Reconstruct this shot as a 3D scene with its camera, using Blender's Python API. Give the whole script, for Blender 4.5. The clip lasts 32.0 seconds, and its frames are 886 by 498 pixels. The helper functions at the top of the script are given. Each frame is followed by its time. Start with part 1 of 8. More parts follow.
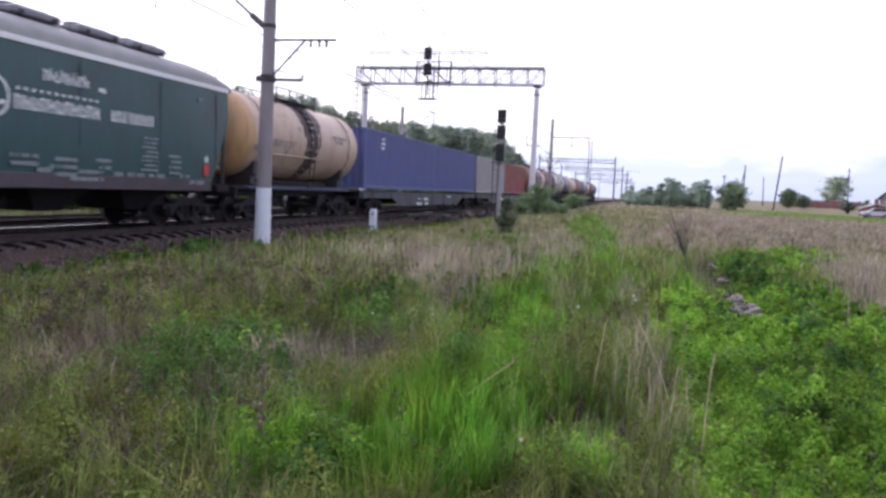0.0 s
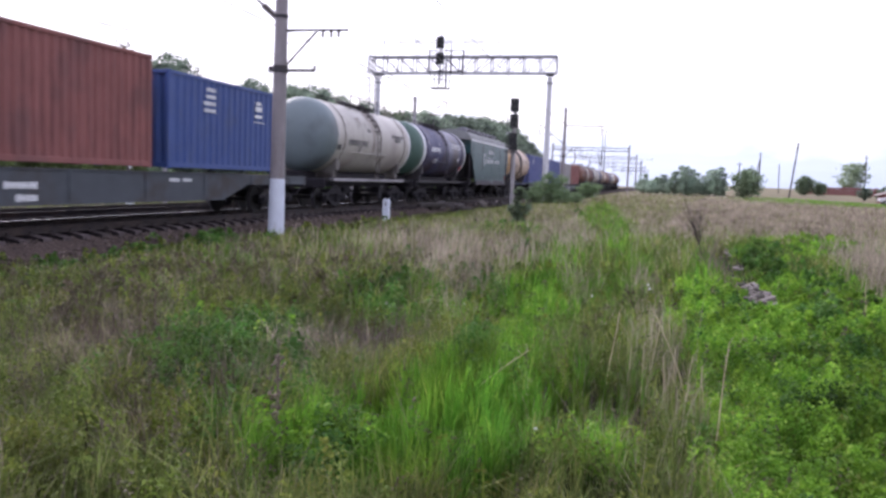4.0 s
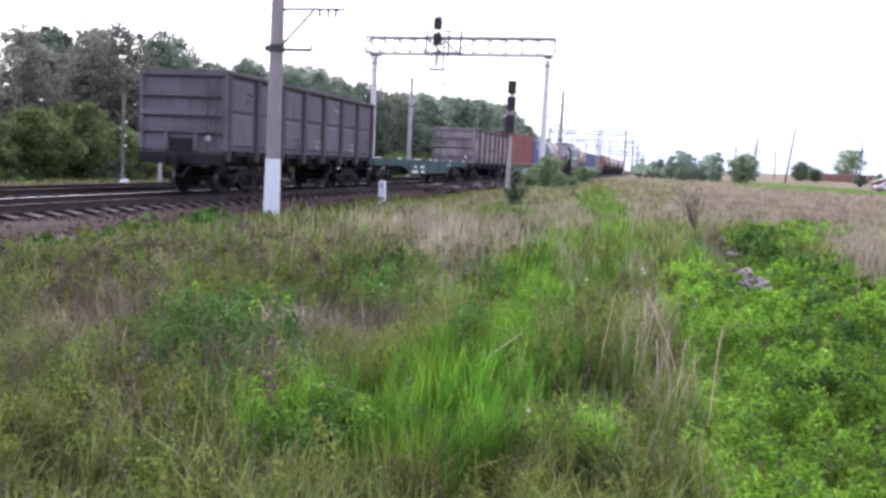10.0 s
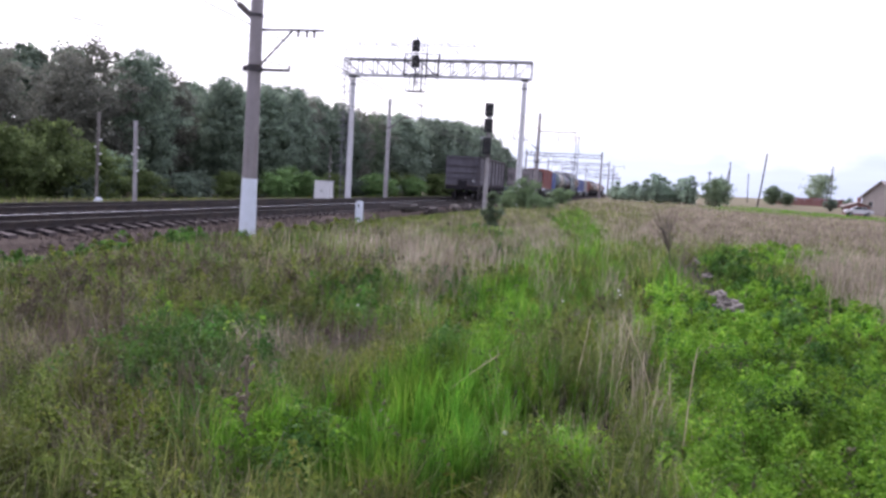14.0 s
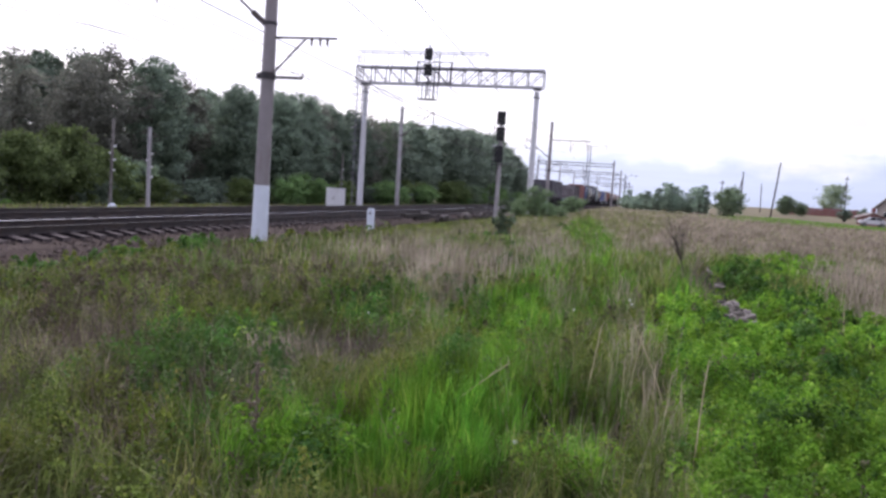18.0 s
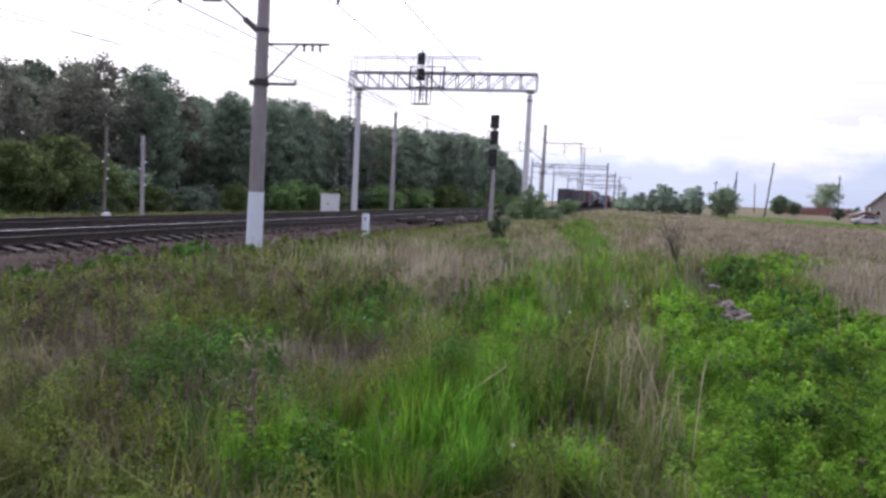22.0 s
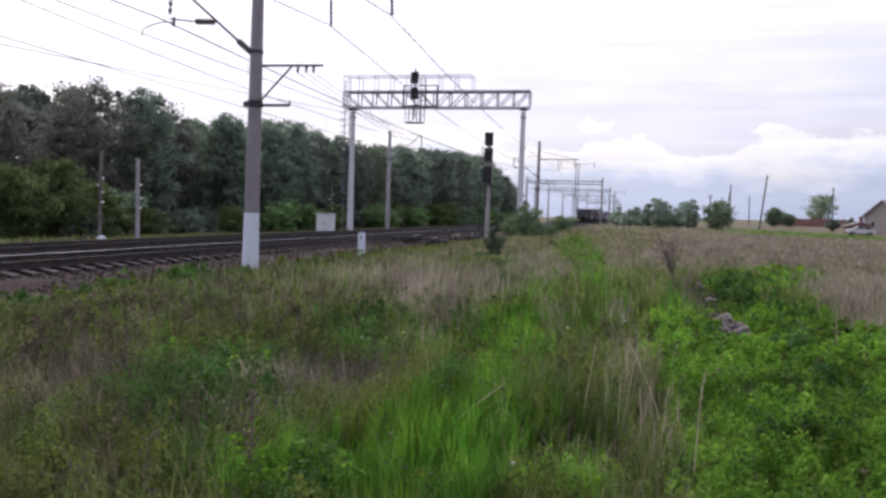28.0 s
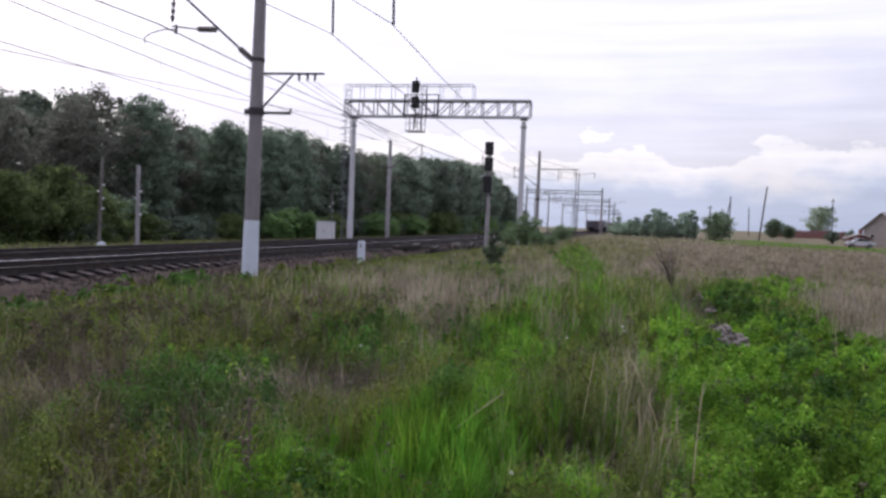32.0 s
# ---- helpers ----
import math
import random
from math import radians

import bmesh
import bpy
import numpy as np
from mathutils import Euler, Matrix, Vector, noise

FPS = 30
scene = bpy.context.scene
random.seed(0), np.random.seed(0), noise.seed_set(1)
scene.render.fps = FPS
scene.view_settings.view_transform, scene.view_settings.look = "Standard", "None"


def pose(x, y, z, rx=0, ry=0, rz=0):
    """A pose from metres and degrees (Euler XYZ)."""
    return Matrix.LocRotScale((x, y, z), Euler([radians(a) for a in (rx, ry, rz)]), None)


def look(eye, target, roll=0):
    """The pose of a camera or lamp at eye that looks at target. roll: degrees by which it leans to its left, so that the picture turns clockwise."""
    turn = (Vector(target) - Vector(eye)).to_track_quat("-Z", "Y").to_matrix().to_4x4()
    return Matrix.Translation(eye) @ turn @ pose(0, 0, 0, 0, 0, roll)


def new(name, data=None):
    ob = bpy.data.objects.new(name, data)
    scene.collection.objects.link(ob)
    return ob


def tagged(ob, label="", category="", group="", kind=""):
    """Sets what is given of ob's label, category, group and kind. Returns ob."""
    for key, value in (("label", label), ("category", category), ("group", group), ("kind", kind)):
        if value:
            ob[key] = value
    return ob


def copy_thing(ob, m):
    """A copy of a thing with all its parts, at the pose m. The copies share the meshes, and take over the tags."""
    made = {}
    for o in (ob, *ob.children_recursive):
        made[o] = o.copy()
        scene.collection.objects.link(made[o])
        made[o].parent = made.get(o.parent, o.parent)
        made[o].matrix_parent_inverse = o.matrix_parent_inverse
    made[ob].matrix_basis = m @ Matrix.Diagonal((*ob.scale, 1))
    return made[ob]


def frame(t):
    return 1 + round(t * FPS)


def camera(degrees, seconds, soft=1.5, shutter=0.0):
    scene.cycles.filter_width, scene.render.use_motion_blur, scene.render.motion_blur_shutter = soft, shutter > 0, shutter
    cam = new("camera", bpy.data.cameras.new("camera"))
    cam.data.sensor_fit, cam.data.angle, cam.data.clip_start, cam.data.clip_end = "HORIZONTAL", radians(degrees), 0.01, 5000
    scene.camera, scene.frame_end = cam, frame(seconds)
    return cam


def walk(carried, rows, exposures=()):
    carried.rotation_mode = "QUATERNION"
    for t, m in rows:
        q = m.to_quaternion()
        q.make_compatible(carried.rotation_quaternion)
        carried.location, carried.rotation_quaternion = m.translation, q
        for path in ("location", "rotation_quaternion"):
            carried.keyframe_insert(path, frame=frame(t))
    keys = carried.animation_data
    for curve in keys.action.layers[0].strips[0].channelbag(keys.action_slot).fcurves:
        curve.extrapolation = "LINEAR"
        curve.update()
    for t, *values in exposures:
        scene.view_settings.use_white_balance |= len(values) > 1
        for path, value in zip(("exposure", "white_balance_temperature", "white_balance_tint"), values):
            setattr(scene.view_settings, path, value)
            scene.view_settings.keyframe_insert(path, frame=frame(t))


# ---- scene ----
# Plan: the near track runs along +y at x = -14.35, the second at x = -18.45; the camera stands at (0, 0).
CAM_Z = 1.65
RAIL_Z = 0.22          # top of the rails
T1, T2 = -14.35, -18.45
SPEED = 11.19          # of the train, metres a second along +y
cam = camera(59.0, 32.0, soft=2.9, shutter=0.35)
PATH = [
    (0.0, 85.64, -2.60, 14.65),
    (0.5, 85.66, -2.80, 14.78),
    (1.0, 85.31, -2.62, 15.06),
    (1.5, 85.36, -3.03, 15.29),
    (2.0, 85.36, -2.83, 14.96),
    (2.5, 85.49, -2.73, 15.14),
    (3.0, 85.53, -2.33, 15.27),
    (3.5, 85.20, -2.17, 15.49),
    (5.5, 84.55, -2.37, 15.80),
    (6.0, 84.54, -2.56, 15.60),
    (6.5, 84.51, -2.12, 15.47),
    (7.0, 83.75, -2.32, 16.32),
    (7.5, 83.70, -2.57, 16.52),
    (8.0, 83.64, -2.58, 16.83),
    (8.5, 83.37, -2.63, 17.10),
    (9.0, 83.22, -2.48, 16.21),
    (9.5, 83.18, -2.46, 15.68),
    (10.0, 83.55, -2.84, 15.33),
    (10.5, 84.40, -2.93, 14.97),
    (11.0, 84.89, -2.95, 14.50),
    (11.5, 85.02, -3.50, 13.98),
    (12.0, 84.46, -3.56, 13.81),
    (12.5, 84.36, -3.43, 13.89),
    (13.0, 84.77, -3.35, 13.58),
    (13.5, 85.08, -3.29, 13.58),
    (15.5, 85.35, -3.60, 14.25),
    (16.0, 85.75, -3.12, 14.86),
    (16.5, 85.92, -3.16, 14.96),
    (17.0, 85.86, -3.56, 14.54),
    (17.5, 85.81, -3.37, 14.50),
    (18.0, 85.70, -3.67, 14.52),
    (18.5, 86.12, -3.56, 14.23),
    (19.0, 86.19, -3.67, 13.86),
    (19.5, 86.10, -3.49, 13.73),
    (20.0, 86.26, -3.29, 13.67),
    (20.5, 86.27, -3.16, 13.65),
    (21.0, 85.76, -2.71, 14.07),
    (21.5, 85.89, -2.75, 14.44),
    (22.0, 86.03, -2.89, 14.12),
    (22.5, 86.22, -2.94, 13.91),
    (23.0, 86.34, -2.74, 13.68),
    (23.5, 86.65, -2.73, 13.76),
    (24.0, 86.66, -2.71, 13.93),
    (24.5, 86.59, -2.67, 14.07),
    (25.0, 86.87, -2.65, 13.96),
    (25.5, 87.09, -2.57, 13.79),
    (27.5, 87.36, -1.85, 13.89),
    (28.0, 87.34, -1.92, 13.79),
    (28.5, 87.40, -2.00, 13.52),
    (29.0, 87.47, -2.04, 13.64),
    (29.5, 87.53, -2.03, 13.58),
    (30.0, 87.60, -2.11, 13.67),
    (30.5, 87.53, -2.07, 13.71),
    (31.0, 87.63, -2.17, 13.83),
    (31.5, 87.82, -2.44, 13.65),
    (32.0, 87.99, -2.38, 13.78),
]
EXPOSURES = [(0, 0.60, 6290, 19), (2, 0.68, 6290, 19), (3.5, 0.70, 6290, 19), (6, 0.88, 6290, 19), (8, 1.04, 6290, 19), (9, 1.17, 6290, 19), (10.5, 1.04, 6290, 19), (12, 0.68, 6290, 19), (13, 0.74, 6299, 18.7), (16, 0.56, 6327, 17.9), (20, 0.38, 6364, 16.7), (22, 0.34, 6383, 16.1), (25, 0.20, 6411, 15.3), (28, 0.05, 6420, 15), (32, -0.03, 6420, 15)]
walk(cam, [(t, pose(0, 0, CAM_Z, a, b, c)) for t, a, b, c in PATH], EXPOSURES)

# ---- sky and light: a bright, thin overcast, the sun veiled ahead on the far side of the line ----
world = bpy.data.worlds.new("world")
scene.world = world
world.use_nodes = True
wn, wl = world.node_tree.nodes, world.node_tree.links
wn.clear()


def wnode(kind, **kw):
    n = wn.new(kind)
    for k, v in kw.items():
        n.inputs[k].default_value = v
    return n


sky = wn.new("ShaderNodeTexSky")
sky.sky_type, sky.sun_disc = "NISHITA", False
sky.sun_elevation, sky.sun_rotation, sky.altitude, sky.air_density, sky.dust_density = radians(38), radians(-50), 100, 1.0, 3.0
coord = wn.new("ShaderNodeTexCoord")
split = wn.new("ShaderNodeSeparateXYZ")
wl.new(coord.outputs["Generated"], split.inputs["Vector"])


def wmath(op, a, b, c=None):
    n = wn.new("ShaderNodeMath")
    n.operation = op
    for i, v in enumerate((a, b, c)):
        if v is None:
            continue
        if isinstance(v, (int, float)):
            n.inputs[i].default_value = v
        else:
            wl.new(v, n.inputs[i])
    return n.outputs["Value"]


def cloud_noise(scale, stretch, detail):
    mp = wn.new("ShaderNodeMapping")
    mp.inputs["Scale"].default_value = (1, 1, stretch)
    wl.new(coord.outputs["Generated"], mp.inputs["Vector"])
    t = wnode("ShaderNodeTexNoise", Scale=scale, Detail=detail, Roughness=0.55)
    wl.new(mp.outputs["Vector"], t.inputs["Vector"])
    return t.outputs["Fac"]


# far off, low over the horizon, grey blue air under the bright edge of cumulus; above it a lilac white veil
edge = wmath("MULTIPLY_ADD", cloud_noise(9.0, 2.0, 10.0), 0.15, wmath("SUBTRACT", split.outputs["Z"], 0.112))
cover = wn.new("ShaderNodeValToRGB")
ramp = cover.color_ramp
ramp.elements[0].position, ramp.elements[0].color = 0.0, (0.455, 0.53, 0.71, 1)
ramp.elements[1].position, ramp.elements[1].color = 1.0, (0.86, 0.90, 1.16, 1)
for at, c in ((0.012, (0.53, 0.595, 0.765)), (0.026, (0.66, 0.69, 0.815)), (0.042, (0.80, 0.785, 0.85)), (0.062, (0.88, 0.86, 0.90)), (0.066, (0.68, 0.675, 0.775)), (0.11, (0.70, 0.695, 0.81)), (0.20, (0.82, 0.815, 0.92)), (0.42, (0.94, 0.94, 1.06))):
    ramp.elements.new(at).color = (*c, 1)
wl.new(edge, cover.inputs["Fac"])
veil = wn.new("ShaderNodeMapRange")
veil.inputs["From Min"].default_value, veil.inputs["From Max"].default_value = 0.36, 0.58
veil.inputs["To Min"].default_value, veil.inputs["To Max"].default_value = 0.86, 1.06
wl.new(cloud_noise(1.7, 2.2, 5.0), veil.inputs["Value"])
# an overcast sky is brightest round the veiled sun and darker on the other side
sunward = wn.new("ShaderNodeVectorMath")
sunward.operation = "DOT_PRODUCT"
sunward.inputs[1].default_value = Vector((-40, 34, 42)).normalized()
wl.new(coord.outputs["Generated"], sunward.inputs[0])
side = wn.new("ShaderNodeMapRange")
side.inputs["From Min"].default_value, side.inputs["From Max"].default_value = -0.3, 0.75
side.inputs["To Min"].default_value, side.inputs["To Max"].default_value = 0.80, 1.04
wl.new(sunward.outputs["Value"], side.inputs["Value"])
# thin level streaks in the low air
streaks = wn.new("ShaderNodeMapRange")
streaks.inputs["From Min"].default_value, streaks.inputs["From Max"].default_value = 0.35, 0.65
streaks.inputs["To Min"].default_value, streaks.inputs["To Max"].default_value = 0.93, 1.07
wl.new(cloud_noise(3.5, 16.0, 5.0), streaks.inputs["Value"])
shade = wmath("MULTIPLY", wmath("MULTIPLY", veil.outputs["Result"], side.outputs["Result"]), streaks.outputs["Result"])
lit = wn.new("ShaderNodeVectorMath")
lit.operation = "SCALE"
wl.new(cover.outputs["Color"], lit.inputs[0])
wl.new(shade, lit.inputs["Scale"])
dim = wnode("ShaderNodeVectorMath")
dim.operation = "SCALE"
dim.inputs["Scale"].default_value = 0.03
wl.new(sky.outputs["Color"], dim.inputs[0])
both = wn.new("ShaderNodeVectorMath")
both.operation = "ADD"
wl.new(dim.outputs["Vector"], both.inputs[0])
wl.new(lit.outputs["Vector"], both.inputs[1])
back = wnode("ShaderNodeBackground", Strength=1.0)
wl.new(both.outputs["Vector"], back.inputs["Color"])
out = wn.new("ShaderNodeOutputWorld")
wl.new(back.outputs["Background"], out.inputs["Surface"])

sun_data = bpy.data.lights.new("sun", "SUN")
sun_data.energy, sun_data.angle, sun_data.color = 1.5, radians(25), (1.0, 0.96, 0.9)
sun = new("sun", sun_data)
sun.matrix_world = look((-40, 34, 42), (0, 0, 0))

# ---- materials ----
def material(name, color, rough=0.7, metal=0.0, vary=0.25, scale=6.0, fine=60.0, bump=0.15, dirt=None, dirt_at=0.6,
             streak=None, island=0.0, each=0.0, spec=0.4, stretch=(1, 1, 1), sheen=0.0):
    """Painted, stony or rusty surface: colour varied at two scales, stains of a second colour, fine relief.
    streak: colour of vertical runs. island / each: variation of value by piece or by object."""
    m = bpy.data.materials.new(name)
    m.use_nodes = True
    n, l = m.node_tree.nodes, m.node_tree.links
    b = n["Principled BSDF"]
    b.inputs["Roughness"].default_value, b.inputs["Metallic"].default_value = rough, metal
    b.inputs["Specular IOR Level"].default_value = spec
    co = n.new("ShaderNodeTexCoord")
    mp = n.new("ShaderNodeMapping")
    mp.inputs["Scale"].default_value = stretch
    l.new(co.outputs["Object"], mp.inputs["Vector"])

    def tex(s, detail=4.0, vec=None):
        t = n.new("ShaderNodeTexNoise")
        t.inputs["Scale"].default_value, t.inputs["Detail"].default_value = s, detail
        l.new(vec or mp.outputs["Vector"], t.inputs["Vector"])
        return t.outputs["Fac"]

    def mix(fac, a, c2):
        x = n.new("ShaderNodeMix")
        x.data_type = "RGBA"
        l.new(fac, x.inputs["Factor"])
        for socket, v in ((x.inputs["A"], a), (x.inputs["B"], c2)):
            if isinstance(v, tuple):
                socket.default_value = (*v, 1)
            else:
                l.new(v, socket)
        return x.outputs["Result"]

    def ramp(fac, lo, hi):
        r = n.new("ShaderNodeMapRange")
        r.inputs["From Min"].default_value, r.inputs["From Max"].default_value = lo, hi
        l.new(fac, r.inputs["Value"])
        return r.outputs["Result"]

    low = tuple(c * (1 - vary) for c in color)
    high = tuple(min(1, c * (1 + vary)) for c in color)
    big, small = tex(scale), tex(fine, 2.0)
    col = mix(ramp(big, 0.3, 0.7), low, high)
    col = mix(ramp(small, 0.1, 0.9), mix(ramp(small, 0, 1), tuple(c * 0.8 for c in low), color), col)
    if dirt:
        col = mix(ramp(tex(scale * 0.6, 6.0), dirt_at, dirt_at + 0.18), col, dirt)
    if streak:
        sm = n.new("ShaderNodeMapping")
        sm.inputs["Scale"].default_value = (3.0, 3.0, 0.25)
        l.new(co.outputs["Object"], sm.inputs["Vector"])
        col = mix(ramp(tex(3.0, 5.0, sm.outputs["Vector"]), 0.52, 0.75), col, streak)
    if island or each:
        if island:
            g = n.new("ShaderNodeNewGeometry").outputs["Random Per Island"]
        else:
            g = n.new("ShaderNodeObjectInfo").outputs["Random"]
        k = island or each
        r = n.new("ShaderNodeMapRange")
        r.inputs["To Min"].default_value, r.inputs["To Max"].default_value = 1 - k, 1 + k
        l.new(g, r.inputs["Value"])
        hs = n.new("ShaderNodeHueSaturation")
        l.new(r.outputs["Result"], hs.inputs["Value"])
        l.new(col, hs.inputs["Color"])
        col = hs.outputs["Color"]
    l.new(col, b.inputs["Base Color"])
    if bump:
        bp = n.new("ShaderNodeBump")
        bp.inputs["Strength"].default_value, bp.inputs["Distance"].default_value = bump, 0.02
        l.new(small, bp.inputs["Height"])
        l.new(bp.outputs["Normal"], b.inputs["Normal"])
    return m


def leafy(name, dark, light, tip=None, sheer=0.35, rough=0.55, plants=0.0, clump=0.0):
    """Leaves and blades: colour by piece, some light coming through them. plants: how much one plant differs from the next;
    clump: how much one tuft of a meadow differs from its neighbours."""
    m = bpy.data.materials.new(name)
    m.use_nodes = True
    n, l = m.node_tree.nodes, m.node_tree.links
    b = n["Principled BSDF"]
    b.inputs["Roughness"].default_value, b.inputs["Specular IOR Level"].default_value = rough, 0.12
    g = n.new("ShaderNodeNewGeometry")
    r = n.new("ShaderNodeValToRGB")
    r.color_ramp.elements[0].color, r.color_ramp.elements[1].color = (*dark, 1), (*light, 1)
    if tip:
        e = r.color_ramp.elements.new(0.9)
        e.color = (*light, 1)
        r.color_ramp.elements[-1].color = (*tip, 1)
    l.new(g.outputs["Random Per Island"], r.inputs["Fac"])
    co = n.new("ShaderNodeTexCoord")
    t = n.new("ShaderNodeTexNoise")
    t.inputs["Scale"].default_value, t.inputs["Detail"].default_value = 1.4, 3.0
    l.new(co.outputs["Object"], t.inputs["Vector"])
    mr = n.new("ShaderNodeMapRange")
    mr.inputs["From Min"].default_value, mr.inputs["From Max"].default_value = 0.3, 0.7
    mr.inputs["To Min"].default_value, mr.inputs["To Max"].default_value = (0.50, 1.45) if clump else (0.60, 1.36)
    l.new(t.outputs["Fac"], mr.inputs["Value"])
    hs = n.new("ShaderNodeHueSaturation")
    own = n.new("ShaderNodeMath")
    own.operation = "MULTIPLY_ADD"
    l.new(n.new("ShaderNodeObjectInfo").outputs["Random"], own.inputs[0])
    own.inputs[1].default_value, own.inputs[2].default_value = 0.5 * plants, 1 - 0.25 * plants
    both_vary = n.new("ShaderNodeMath")
    both_vary.operation = "MULTIPLY"
    l.new(mr.outputs["Result"], both_vary.inputs[0])
    l.new(own.outputs["Value"], both_vary.inputs[1])
    vary_out = both_vary.outputs["Value"]
    if clump:
        flat = n.new("ShaderNodeMapping")
        flat.inputs["Scale"].default_value = (1, 1, 0.2)
        l.new(co.outputs["Object"], flat.inputs["Vector"])
        cell = n.new("ShaderNodeTexVoronoi")
        cell.inputs["Scale"].default_value = 5.0
        l.new(flat.outputs["Vector"], cell.inputs["Vector"])
        parts = n.new("ShaderNodeSeparateColor")
        l.new(cell.outputs["Color"], parts.inputs["Color"])
        tuft = n.new("ShaderNodeMapRange")
        tuft.inputs["To Min"].default_value, tuft.inputs["To Max"].default_value = 1 - 0.46 * clump, 1 + 0.44 * clump
        l.new(parts.outputs["Red"], tuft.inputs["Value"])
        with_tuft = n.new("ShaderNodeMath")
        with_tuft.operation = "MULTIPLY"
        l.new(vary_out, with_tuft.inputs[0])
        l.new(tuft.outputs["Result"], with_tuft.inputs[1])
        vary_out = with_tuft.outputs["Value"]
        tone = n.new("ShaderNodeMapRange")
        tone.inputs["To Min"].default_value, tone.inputs["To Max"].default_value = 0.5 - 0.022 * clump, 0.5 + 0.022 * clump
        l.new(parts.outputs["Green"], tone.inputs["Value"])
        l.new(tone.outputs["Result"], hs.inputs["Hue"])
    l.new(vary_out, hs.inputs["Value"])
    l.new(r.outputs["Color"], hs.inputs["Color"])
    l.new(hs.outputs["Color"], b.inputs["Base Color"])
    tr = n.new("ShaderNodeBsdfTranslucent")
    l.new(hs.outputs["Color"], tr.inputs["Color"])
    mx = n.new("ShaderNodeMixShader")
    mx.inputs["Fac"].default_value = sheer
    l.new(b.outputs["BSDF"], mx.inputs[1])
    l.new(tr.outputs["BSDF"], mx.inputs[2])
    l.new(mx.outputs["Shader"], n["Material Output"].inputs["Surface"])
    return m


